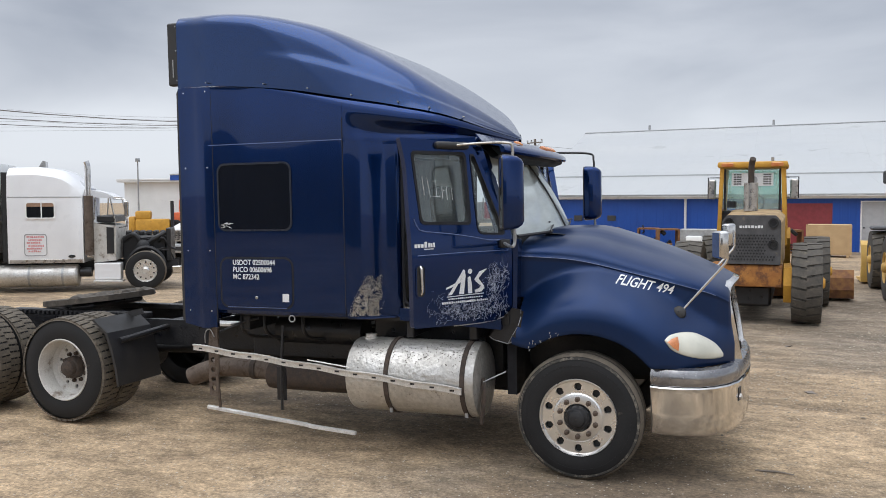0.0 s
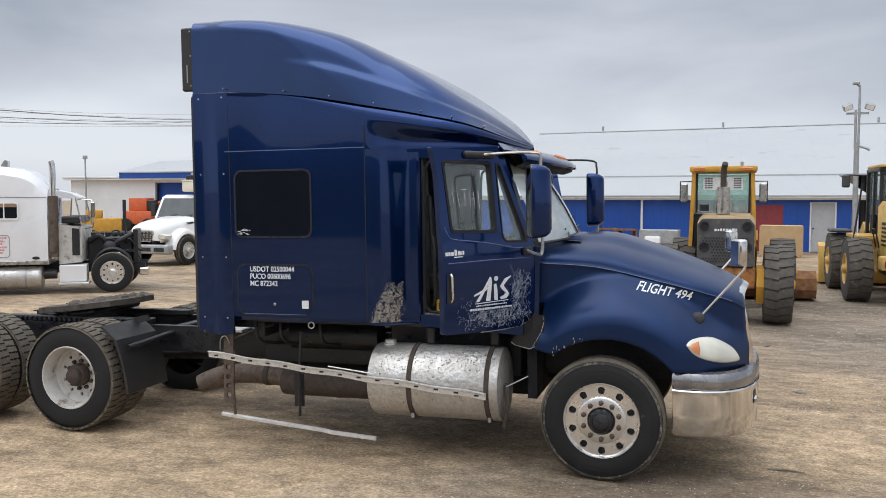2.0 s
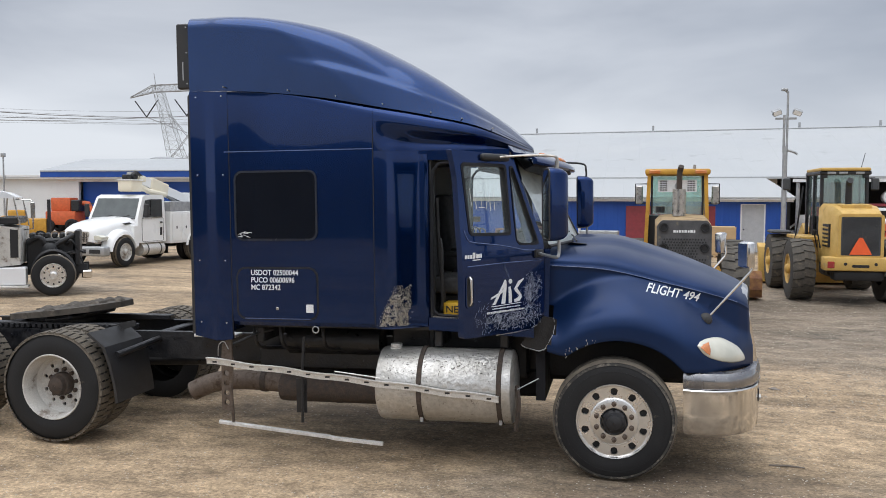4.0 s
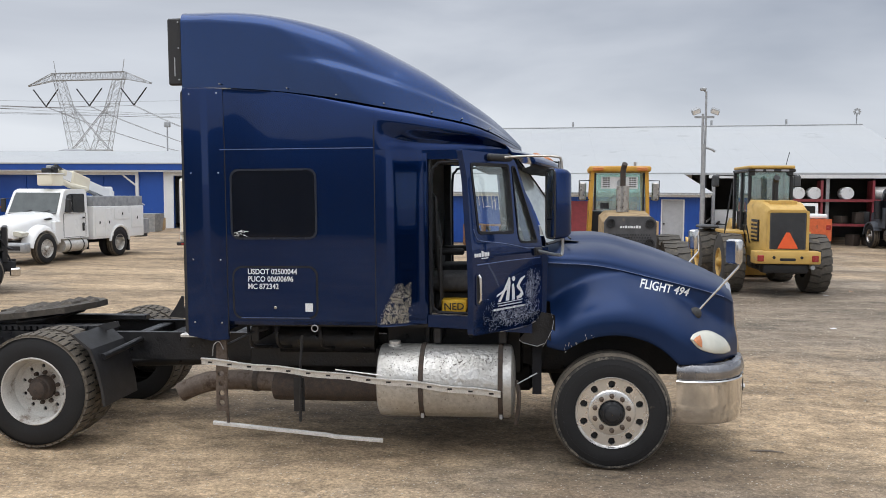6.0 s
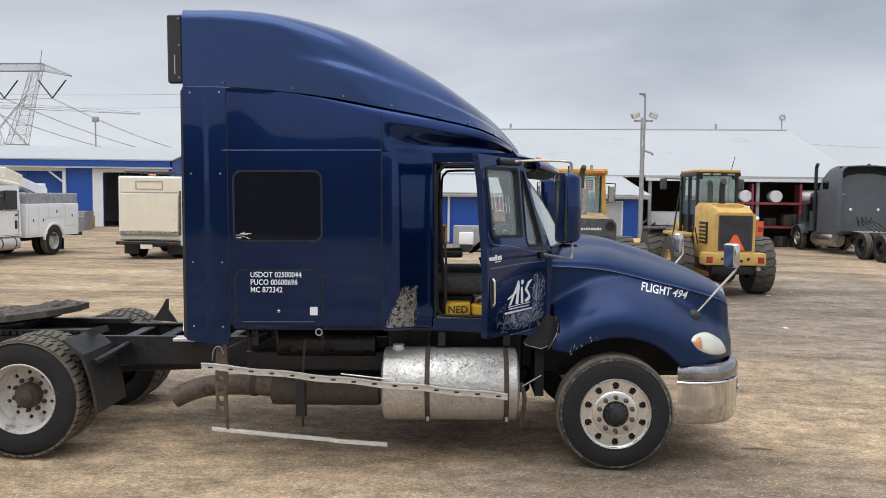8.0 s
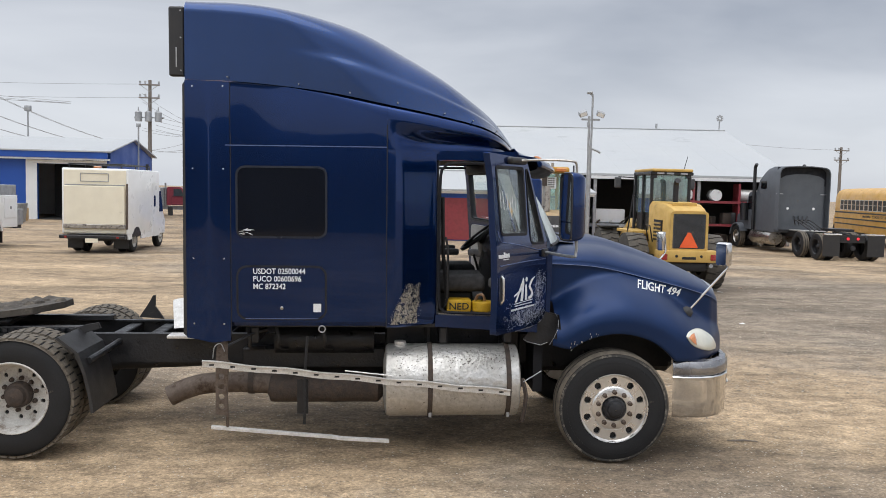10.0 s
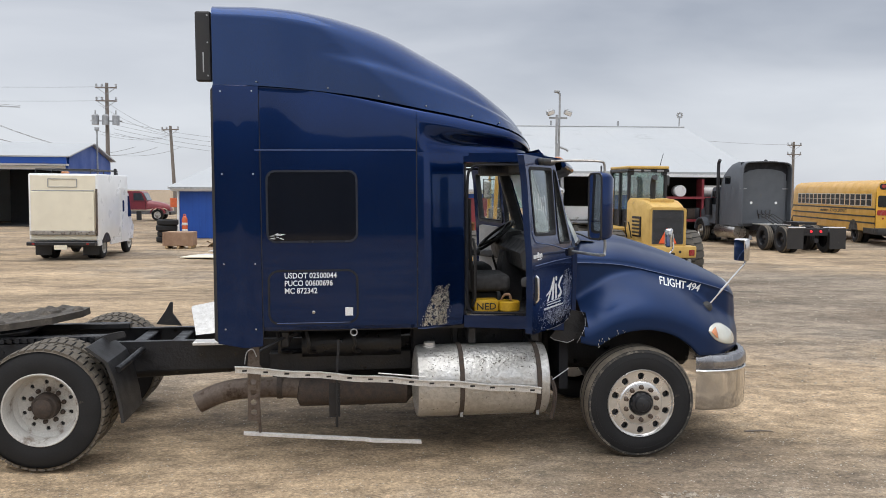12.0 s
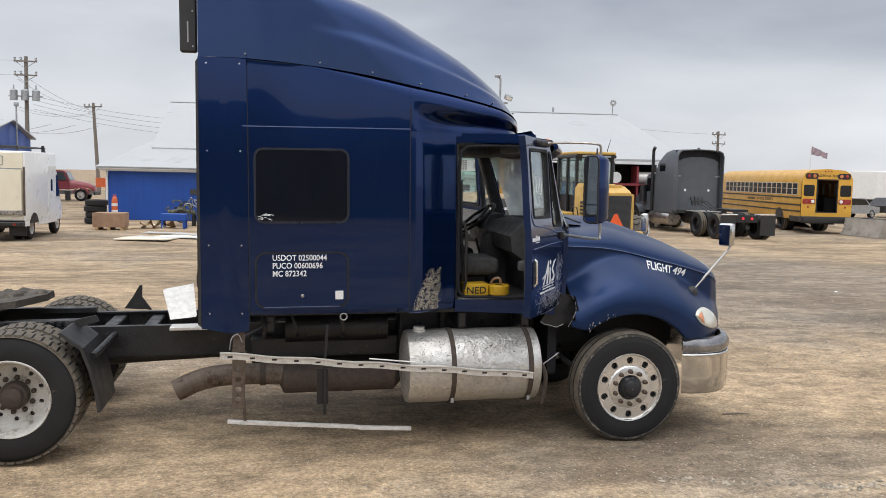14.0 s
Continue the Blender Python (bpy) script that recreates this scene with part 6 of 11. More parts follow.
def loose_rails():
    """What is left of the lower side fairing: two bent rails and their hangers."""
    bm = bmesh.new()
    a, b = Vector((-3.52, -1.25, 0.892)), Vector((-0.925, -1.285, 0.648))
    n = 22
    pts = [a.lerp(b, k / n) + Vector((0, 0, 0.006 * math.sin(k * 1.3))) for k in range(n + 1)]
    loft(bm, [[p + Vector((0, y, z)) for y, z in ((0, -0.028), (-0.012, -0.028), (-0.012, 0.012), (-0.03, 0.02), (-0.03, 0.028), (0, 0.028))] for p in pts])
    rail = part("side_rail", bm, ALUM, truck, "bent punched aluminium fairing rail")
    rnd = random.Random(5)
    for k in range(15):
        t = 0.03 + 0.94 * k / 14
        p = a.lerp(b, t)
        part("slot", box(bmesh.new(), p.x - 0.02, p.x + 0.02, p.y - 0.0135, p.y - 0.011, p.z - 0.011, p.z + 0.004), CHASSIS, rail)
    part("torn_strip", tube(bmesh.new(), [(-2.33, -1.28, 0.835), (-2.0, -1.285, 0.80), (-1.93, -1.285, 0.79)], 0.006, 5), ALUM, rail)
    low = bmesh.new()
    pts = [Vector(p) for p in ((-3.475, -1.12, 0.315), (-3.0, -1.12, 0.272), (-2.45, -1.12, 0.225), (-2.38, -1.12, 0.212), (-1.955, -1.12, 0.185))]
    loft(low, [[p + Vector((0, y, z)) for y, z in ((0, -0.014), (-0.03, -0.014), (-0.03, 0.008), (-0.012, 0.016), (0, 0.016))] for p in pts])
    part("lower_rail", low, ALUM, truck, "bent thin aluminium lower rail")
    # hangers
    bm = bmesh.new()
    y0, y1 = -1.16, -1.135
    prism(bm, [(-3.43, 0.90), (-3.33, 0.89), (-3.33, 1.06), (-3.36, 1.075), (-3.42, 1.02)], y0, y1)
    discs = [[(-3.385 + 0.026 * math.cos(a), z + 0.026 * math.sin(a)) for a in np.linspace(0, 2 * math.pi, 12, endpoint=False)] for z in (0.50, 0.585, 0.67, 0.76)]
    plate(bm, soft_poly([(-3.435, 0.43), (-3.34, 0.42), (-3.33, 0.898), (-3.43, 0.898)], 0.012), discs, y0, y1)
    h = part("hanger", bm, PIPE, truck, "rusty hanger with round lightening holes")
    part("strap", tube(bmesh.new(), [(-3.33, -1.15, 0.9), (-3.345, -1.15, 0.6), (-3.335, -1.14, 0.32)], 0.014, 6), PIPE, h)
    part("wire", tube(bmesh.new(), curve_pts([(-3.45, -1.18, 0.92), (-3.43, -1.2, 1.02), (-3.38, -1.2, 1.05), (-3.35, -1.18, 0.98)], 5), 0.005, 5), GALV, h)
    part("strut", tube(bmesh.new(), [(-3.36, -1.14, 1.0), (-3.15, -1.0, 1.10), (-3.02, -0.95, 1.13)], 0.013, 6), CHASSIS, h)
    bm = bmesh.new()
    tube(bm, [(-2.66, -1.12, 1.10), (-2.68, -1.13, 0.8), (-2.685, -1.13, 0.34)], 0.013, 6)
    box(bm, -2.75, -2.655, -1.10, -1.09, 0.42, 0.72)
    part("hanger", bm, CHASSIS, truck, "thin black hanger strap")
    # silencer and tailpipe
    y = -0.74
    bm = lathe(bmesh.new(), [(0.06, -3.05), (0.125, -3.02), (0.13, -2.98), (0.13, -2.5), (0.135, -2.48), (0.135, -2.44), (0.13, -2.42), (0.13, -2.06), (0.06, -2.0), (0.004, -2.0)], 28, "x", m=Matrix.Translation((0, y, 0.565)), cap=True)
    ex = part("silencer", bm, RUSTY, truck, "dark sooty exhaust silencer")
    pipe = tube(bmesh.new(), curve_pts([(-3.0, y, 0.6), (-3.3, y, 0.615), (-3.58, y, 0.605), (-3.76, y - 0.01, 0.565), (-3.92, y - 0.03, 0.495)], 6), 0.092, 18)
    part("tailpipe", pipe, PIPE, ex, "turned-down tailpipe")
    part("clamp", lathe(bmesh.new(), [(0.094, -3.22), (0.102, -3.22), (0.102, -3.17), (0.094, -3.17)], 18, "x", m=Matrix.Translation((0, y, 0.612))), RUSTY, ex)
    part("step_plate", box(bmesh.new(), -3.98, -3.55, -0.62, -0.45, 0.985, 1.015, 0.005), ALUM, truck, "bright tread plate step behind the sleeper", m=pose(0, 0, 0))


def mudflaps():
    for s in (-1,):
        prof = [(-4.72, 1.10), (-4.56, 0.97), (-4.50, 0.80), (-4.46, 0.62), (-4.44, 0.46)]
        rings = []
        for y in (1.20, 0.9, 0.58):
            rings.append([(x, s * y, z) for x, z in prof] + [(x - 0.025, s * y, z - 0.01) for x, z in reversed(prof)])
        f = part("quarter_fender", loft(bmesh.new(), rings), BLACK, truck, "stiff black quarter fender ahead of the drive wheel", sharp=30)
        part("fender_pipe", tube(bmesh.new(), [(-4.46, s * 0.43, 0.93), (-4.49, s * 0.8, 0.90), (-4.515, s * 1.08, 0.88)], 0.03, 10), CHASSIS, f)
        part("fender_lip", prism(bmesh.new(), [(-4.80, 1.09), (-4.66, 1.13), (-4.55, 1.15), (-4.53, 1.10), (-4.69, 1.05), (-4.79, 1.02)], s * 0.72, s * 0.70), BLACK, f)
    # bent guard and torn plate behind the sleeper
    bm = prism(bmesh.new(), [(-4.50, 1.04), (-4.41, 1.17), (-4.36, 1.26), (-4.335, 1.26), (-4.34, 1.15), (-4.25, 1.02)], 0.32, 0.345)
    part("bent_guard", bm, BLACK, truck, "bent black guard plate")
    bm = bmesh.new()
    loft(bm, [[(-4.13, 0.2, 1.22), (-3.86, 0.2, 1.27), (-3.80, -0.2, 1.03), (-4.02, -0.2, 1.01)], [(-4.12, 0.21, 1.235), (-3.85, 0.21, 1.285), (-3.79, -0.19, 1.045), (-4.01, -0.19, 1.025)]])
    part("tread_plate", bm, ALUM, truck, "bright torn tread plate")
    for k, y in enumerate((-0.15, 0.0, 0.12)):
        part("air_line", tube(bmesh.new(), curve_pts([(-3.33, y, 1.75 - 0.1 * k), (-3.66 - 0.035 * k, y - 0.30, 1.52), (-3.69 - 0.02 * k, y - 0.28, 1.2), (-3.4, y + 0.05, 1.08)], 7), 0.010, 6), BLACK, truck)


def door_matrix(s, angle):
    hinge = Vector((-0.575, s * 0.965, 0))
    d = Vector((-math.cos(radians(angle)), s * math.sin(radians(angle)), 0))
    n = Vector((-d.y, d.x, 0)) if s < 0 else Vector((d.y, -d.x, 0))
    if n.dot(Vector((math.sin(radians(angle)), s * math.cos(radians(angle)), 0))) < 0:
        n = -n
    return Matrix(((d.x, -n.x, 0, hinge.x), (d.y, -n.y, 0, hinge.y), (0, 0, 1, 0), (0, 0, 0, 1)))


def cab_door(s, angle):
    """Door in its own frame: x from hinge to latch, y inwards, z up; the outer face at y = 0."""
    m = door_matrix(s, angle)
    T = 0.055
    outer = soft_poly([(0.02, 1.30), (0.14, 1.213), (0.50, 1.208), (0.990, 1.222), (1.0, 1.55), (1.003, 1.97), (1.008, 2.46), (1.055, 2.662), (0.72, 2.648), (0.43, 2.634), (0.352, 2.60), (0.02, 1.93)], [0.03, 0.05, 0.1, 0.03, 0.1, 0.1, 0.1, 0.012, 0.1, 0.06, 0.05, 0.03], 3)
    win = soft_poly([(0.424, 1.998), (0.902, 2.012), (0.958, 2.560), (0.450, 2.556)], 0.042)
    vent = soft_poly([(0.080, 1.905), (0.360, 1.917), (0.402, 2.545), (0.362, 2.545)], [0.05, 0.06, 0.03, 0.02])

    def skin(z):
        """The outer face bulges a little and leans in above the belt line."""
        return -0.016 * max(0.0, 1 - ((z - 1.60) / 0.42) ** 2) + (0.06 * (z - 1.93) if z > 1.93 else 0.0)

    def bent(bm):
        for z in (1.28, 1.38, 1.5, 1.6, 1.7, 1.8, 1.88, 1.93, 2.2):
            bmesh.ops.bisect_plane(bm, geom=bm.verts[:] + bm.edges[:] + bm.faces[:], plane_co=(0, 0, z), plane_no=(0, 0, 1))
        for v in bm.verts:
            v.co.y += skin(v.co.z)
        return bm
    d = part("door", bent(plate(bmesh.new(), outer, [win, vent], 0, T)), BLUE, truck, "open dark blue cab door, scraped and dented" if s < 0 else "open driver's door", m=m, sharp=28)

    def shrunk(poly, k):
        cx, cz = sum(p[0] for p in poly) / len(poly), sum(p[1] for p in poly) / len(poly)
        w, h = max(p[0] for p in poly) - min(p[0] for p in poly), max(p[1] for p in poly) - min(p[1] for p in poly)
        return [(cx + (x - cx) * (1 - 2 * k / w), cz + (z - cz) * (1 - 2 * k / h)) for x, z in poly]

    def leaning(bm):
        for v in bm.verts:
            v.co.y += skin(v.co.z)
        return bm
    part("window_frame", leaning(rim_of(bmesh.new(), shrunk(win, -0.006), shrunk(win, 0.016), -0.005, T)), GASKET_VOID, d)
    g = part("pane", leaning(prism(bmesh.new(), shrunk(win, 0.014), 0.02, 0.026)), DOOR_GLASS, d, "door window with white grease-pencil marks")
    g.visible_shadow = False
    part("vent_frame", leaning(rim_of(bmesh.new(), shrunk(vent, -0.005), shrunk(vent, 0.012), -0.005, T)), GASKET_VOID, d)
    g2 = part("vent_pane", leaning(prism(bmesh.new(), shrunk(vent, 0.010), 0.02, 0.026)), DOOR_GLASS, d)
    g2.visible_shadow = False
    part("inner_panel", prism(bmesh.new(), soft_poly([(0.08, 1.29), (0.87, 1.27), (0.88, 1.95), (0.40, 1.93), (0.1, 1.84)], 0.05), T - 0.006, T + 0.03), INSIDE_PALE if s > 0 else INSIDE, d, "grey inner door trim")
    part("armrest", box(bmesh.new(), 0.35, 0.82, T + 0.03, T + 0.11, 1.58, 1.66, 0.02, 2), INSIDE, d)
    part("window_lining", rim_of(bmesh.new(), shrunk(win, -0.02), shrunk(win, 0.0), T - 0.004, T + 0.014), INSIDE, d)
    # pressed line that sweeps under both windows, its highlight drawn as a pale strip
    belt = curve_pts([(0.965, 0, 2.05), (0.935, 0, 1.985), (0.88, 0, 1.955), (0.62, 0, 1.925), (0.42, 0, 1.895), (0.25, 0, 1.865), (0.06, 0, 1.86)], 5)
    part("belt_trim", tube(bmesh.new(), [(p.x, skin(p.z) - 0.002, p.z) for p in belt], 0.0045, 5), EDGE_HIGHLIGHT, d)
    # handle in its cup
    part("handle_cup", prism(bmesh.new(), rounded(0.887, 0.968, 1.457, 1.700, 0.032), -0.0165, -0.004), BLACK, d)
    part("cup_rim", rim_of(bmesh.new(), rounded(0.881, 0.974, 1.451, 1.706, 0.036), rounded(0.891, 0.964, 1.461, 1.696, 0.03), -0.0205, -0.008), BLUE, d)
    part("door_handle", tube(bmesh.new(), [(0.928, -0.016, 1.690), (0.930, -0.034, 1.673), (0.928, -0.036, 1.59), (0.925, -0.034, 1.50), (0.925, -0.016, 1.480)], [0.010, 0.011, 0.009, 0.010, 0.010], 8), ALLOY, d, "chrome pull handle")
    # pale tube paints the highlight on the door crease
    part("crease_trim", tube(bmesh.new(), [(0.06, skin(1.775) - 0.001, 1.775), (0.5, skin(1.778) - 0.001, 1.778), (0.95, skin(1.772) - 0.001, 1.772)], 0.004, 5), EDGE_HIGHLIGHT, d)
    if s > 0:
        return d
    part("hinge_bracket", box(bmesh.new(), 0.05, 0.15, -0.04, -0.004, 1.795, 1.865, 0.012, 2), BLACK, d, "black mirror arm bracket")
    part("arm_mount", box(bmesh.new(), 0.42, 0.74, 0.0, 0.075, 2.582, 2.640, 0.024, 3), BLACK, d, "black plastic mirror arm mount")
    # grease-pencil strokes on the glass
    for u0, z0, u1, z1 in ((0.815, 2.42, 0.80, 2.28), (0.77, 2.41, 0.745, 2.26), (0.72, 2.385, 0.665, 2.39), (0.69, 2.39, 0.685, 2.27), (0.72, 2.27, 0.655, 2.268), (0.635, 2.37, 0.63, 2.25), (0.63, 2.31, 0.59, 2.32), (0.592, 2.37, 0.585, 2.24), (0.545, 2.38, 0.535, 2.24)):
        part("grease_stroke", tube(bmesh.new(), [(u0 + 0.04, 0.018 + skin(z0), z0 - 0.05), (u1 + 0.04, 0.018 + skin(z1), z1 - 0.05)], 0.0018, 4), WHITE_PAINT, g)

    def decal(bm, poly, lift=0.0016, drop=0.06):
        """A thin flat shape that follows the bulged skin."""
        rings = [[(u + 0.03, skin(z - drop) - o, z - drop) for u, z in poly] for o in (0.0, lift)]
        loft(bm, rings)
        return bm
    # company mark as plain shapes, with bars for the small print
    marks = ([(0.640, 1.513), (0.605, 1.513), (0.472, 1.690), (0.490, 1.706)], [(0.535, 1.513), (0.488, 1.513), (0.470, 1.660), (0.480, 1.700), (0.500, 1.690)], [(0.660, 1.558), (0.56, 1.585), (0.475, 1.628), (0.475, 1.640), (0.57, 1.602), (0.66, 1.572)],
             [(0.445, 1.513), (0.405, 1.513), (0.412, 1.600), (0.425, 1.648), (0.450, 1.640)], [(0.372, 1.513), (0.310, 1.520), (0.285, 1.548), (0.300, 1.580), (0.340, 1.545), (0.382, 1.535)], [(0.305, 1.555), (0.285, 1.56), (0.345, 1.628), (0.376, 1.622), (0.372, 1.605)],
             [(0.385, 1.618), (0.352, 1.616), (0.300, 1.665), (0.258, 1.692), (0.262, 1.700), (0.330, 1.680)])
    for poly in marks:
        part("logo_shape", decal(bmesh.new(), poly), WHITE_PAINT, d, "white company mark")
    part("logo_dot", decal(bmesh.new(), [(0.425 + 0.022 * math.cos(a), 1.686 + 0.020 * math.sin(a)) for a in np.linspace(0, 6.0, 14)]), WHITE_PAINT, d)
    part("small_print", decal(bmesh.new(), [(0.650, 1.497), (0.290, 1.502), (0.290, 1.508), (0.650, 1.503)]), WHITE_PAINT, d)
    rnd = random.Random(2)
    for low, high, start, end in ((1.476, 1.487, 0.64, 0.30), (1.445, 1.462, 0.70, 0.25)):
        u = start
        line = bmesh.new()
        while u > end:
            w = rnd.uniform(0.008, 0.016)
            h = rnd.choice((0.75, 1.0))
            decal(line, [(u, low), (u - w, low), (u - w, low + (high - low) * h), (u, low + (high - low) * h)])
            u -= w + 0.006
        part("small_print", line, WHITE_PAINT, d)
    badge = bmesh.new()
    for u0, w, h in ((0.945, 0.020, 0.028), (0.918, 0.020, 0.028), (0.89, 0.026, 0.028), (0.855, 0.024, 0.044), (0.82, 0.016, 0.034), (0.80, 0.018, 0.030), (0.775, 0.016, 0.034)):
        decal(badge, [(u0, 1.838), (u0 - w, 1.838), (u0 - w, 1.838 + h), (u0, 1.838 + h)], 0.005, 0.006)
    decal(badge, [(0.86, 1.822), (0.77, 1.822), (0.77, 1.829), (0.86, 1.829)], 0.004, 0.006)
    part("badge", badge, WHITE_PAINT, d, "small bright model badge")
    # cracked and scratched paint, densest along the hinge side and the foot
    sc = bmesh.new()
    n = 0
    while n < 900:
        if rnd.random() < 0.42:
            u, z = rnd.gauss(0.21, 0.075), rnd.gauss(1.52, 0.10)
        else:
            u, z = rnd.gauss(0.45, 0.19), rnd.gauss(1.33, 0.055)
        if not (0.05 < u < 0.88 and 1.235 < z < 1.69) or (0.28 < u < 0.71 and z > 1.38 and rnd.random() < 0.85):
            continue
        le, a = rnd.uniform(0.006, 0.026), rnd.choice((rnd.gauss(1.35, 0.3), rnd.gauss(1.8, 0.3), rnd.gauss(-0.7, 0.4), rnd.gauss(0.3, 0.3)))
        w = rnd.uniform(0.0006, 0.0017)
        du, dz = le * math.cos(a), le * math.sin(a)
        nu, nz = -w * math.sin(a), w * math.cos(a)
        sc.faces.new([sc.verts.new((u + q * du + r * nu, skin(z + q * dz) - 0.0022, z + q * dz + r * nz)) for q, r in ((-1, -1), (1, -0.3), (1, 0.3), (-1, 1))])
        n += 1
    tagged(part("scratched_area", sc, SCRATCH, d, "dense pale scratches"), kind="stuff")
    # bent edge strip hanging at the foot of the door
    part("torn_edge", tube(bmesh.new(), [(0.60, 0.01, 1.205), (0.35, -0.004, 1.205), (0.2, 0.004, 1.212), (0.1, -0.006, 1.235)], 0.005, 5), DULL_CHROME, d)
    return d


def door_mirror(x, y, face, s):
    """A tall mirror on two arms; face: the way the glass looks, in degrees."""
    arm, low = bmesh.new(), bmesh.new()
    tube(arm, curve_pts([(-0.90 if s < 0 else -0.75, s * (1.42 if s < 0 else 0.9), 2.612 if s < 0 else 2.655), (-0.7, s * 1.40 if s < 0 else s * 1.1, 2.622 if s < 0 else 2.665), (x - 0.03, y, 2.615 if s < 0 else 2.655), (x + 0.02, y, 2.585), (x + 0.02, y, 2.47)], 6), 0.0105, 8)
    tube(low, curve_pts([(-0.63, s * 1.03, 1.835), (x, y - s * 0.02, 1.825), (x + 0.03, y, 1.86), (x + 0.03, y, 1.97)], 5), 0.013, 8)
    a = part("mirror_arm", arm, BLACK if s > 0 else DULL_CHROME, truck, "dull metal mirror bracket")
    part("lower_mirror_arm", low, GALV, truck, "grey mirror bracket")
    bm = bmesh.new()
    W = 0.088
    rings = []
    for d, kw, kh in ((-0.068, 0.96, 0.985), (-0.06, 1.0, 1.0), (0.0, 0.97, 0.99), (0.05, 0.82, 0.95), (0.085, 0.58, 0.87), (0.1, 0.30, 0.78)):
        rings.append([(d, y, z) for y, z in rounded(-W * kw, W * kw, -0.285 * kh, 0.285 * kh, 0.05 * min(1.0, kw))])
    loft(bm, rings)
    h = part("door_mirror", bm, BLUE, a, "tall blue mirror housing", m=pose(x, y, 2.238, 0, 0, face - 180))
    part("bezel", rim_of(bmesh.new(), rounded(-W + 0.004, W - 0.004, -0.279, 0.279, 0.045), rounded(-W + 0.016, W - 0.016, -0.266, 0.266, 0.035), -0.078, -0.06, "x"), BLACK, h)
    part("mirror_glass", box(bmesh.new(), -0.074, -0.0685, -W + 0.014, W - 0.014, -0.12, 0.268), MIRROR, h)
    part("mirror_glass", box(bmesh.new(), -0.074, -0.0685, -W + 0.014, W - 0.014, -0.268, -0.130), MIRROR, h, "small convex mirror")
    part("antenna_stub", cyl(bmesh.new(), (0.02, 0.03, 0.28), (0.02, 0.03, 0.34), 0.008, seg=6), CHROME, h)


def cab_inside():
    part("cabin_floor", box(bmesh.new(), -3.2, -0.62, -0.98, 0.98, 1.247, 1.262), INSIDE, truck)
    part("headliner", box(bmesh.new(), -3.2, -0.85, -1.0, 1.0, 2.63, 2.66), INSIDE, truck)
    part("overhead_console", box(bmesh.new(), -1.15, -0.86, -0.9, 0.9, 2.52, 2.63, 0.03, 2), INSIDE, truck)
    # dashboard
    prof = [(-0.60, 1.27), (-0.60, 1.90), (-0.72, 1.93), (-0.92, 1.90), (-1.02, 1.80), (-1.0, 1.66), (-0.88, 1.58), (-0.80, 1.27)]
    dash = part("dashboard", prism(bmesh.new(), prof, -0.84, 0.84), INSIDE, truck, "dark grey dashboard")
    part("instrument_hood", prism(bmesh.new(), [(-0.78, 1.90), (-0.82, 1.955), (-0.94, 1.94), (-0.98, 1.88), (-1.0, 1.80)], 0.18, 0.72), INSIDE, dash)
    part("centre_console", prism(bmesh.new(), [(-0.86, 1.27), (-0.86, 1.8), (-1.04, 1.76), (-1.10, 1.45), (-1.0, 1.27)], -0.12, 0.16), INSIDE, dash)
    # steering wheel
    bm = bmesh.new()
    c = Vector((-1.03, 0.45, 1.89))
    t = Matrix.Translation(c) @ Matrix.Rotation(radians(-38), 4, "Y")
    tube(bm, [t @ Vector((0.235 * math.cos(a), 0.235 * math.sin(a), 0)) for a in np.linspace(0, 2 * math.pi, 33)], 0.017, 8)
    for a in (0.5, 2.6, 4.7):
        tube(bm, [t @ Vector((0.04 * math.cos(a), 0.04 * math.sin(a), -0.02)), t @ Vector((0.225 * math.cos(a), 0.225 * math.sin(a), 0))], 0.016, 6)
    cyl(bm, t @ Vector((0, 0, -0.04)), t @ Vector((0, 0, 0.01)), 0.075, seg=16)
    part("steering_wheel", bm, BLACK, truck, "dark steering wheel")
    part("steering_column", tube(bmesh.new(), [c - Vector((0.0, 0, 0.03)), Vector((-0.86, 0.45, 1.72)), Vector((-0.80, 0.45, 1.35))], 0.045, 8), BLACK, truck)
    for s in (-1, 1):
        y = s * 0.50
        bm = bmesh.new()
        box(bm, -1.62, -1.09, y - 0.25, y + 0.25, 1.44, 1.60, 0.05, 3)
        seat = part("seat", bm, SEAT, truck, "grey cloth seat")
        part("seat_base", box(bmesh.new(), -1.55, -1.2, y - 0.17, y + 0.17, 1.262, 1.44, 0.02), BLACK, seat)
        b = bmesh.new()
        box(b, -0.07, 0.07, -0.24, 0.24, 0.0, 0.78, 0.06, 3)
        part("backrest", b, SEAT, seat, m=pose(-1.64, y, 1.56, 0, -8, 0))
        part("armrest", box(bmesh.new(), -1.62, -1.30, y - s * 0.27, y - s * 0.21, 1.74, 1.80, 0.02, 2), BLACK, seat)
    part("seat_belt", tube(bmesh.new(), [(-1.50, -0.93, 2.3), (-1.49, -0.9, 1.8), (-1.45, -0.88, 1.4)], 0.018, 5), BLACK, truck)
    part("grab_bar", tube(bmesh.new(), [(-1.47, -0.94, 1.95), (-1.45, -0.96, 1.85), (-1.45, -0.96, 1.42), (-1.47, -0.94, 1.34)], 0.012, 6), BLACK, truck)
    part("gear_lever", tube(bmesh.new(), [(-1.0, 0.1, 1.3), (-1.13, 0.05, 1.72)], 0.013, 6), BLACK, truck)
    part("inner_quarter", box(bmesh.new(), -3.2, -1.62, 0.99, 1.02, 1.26, 2.63), CURTAIN, truck)
    part("inner_quarter", box(bmesh.new(), -3.2, -1.62, -1.02, -0.99, 1.26, 2.63), CURTAIN, truck)
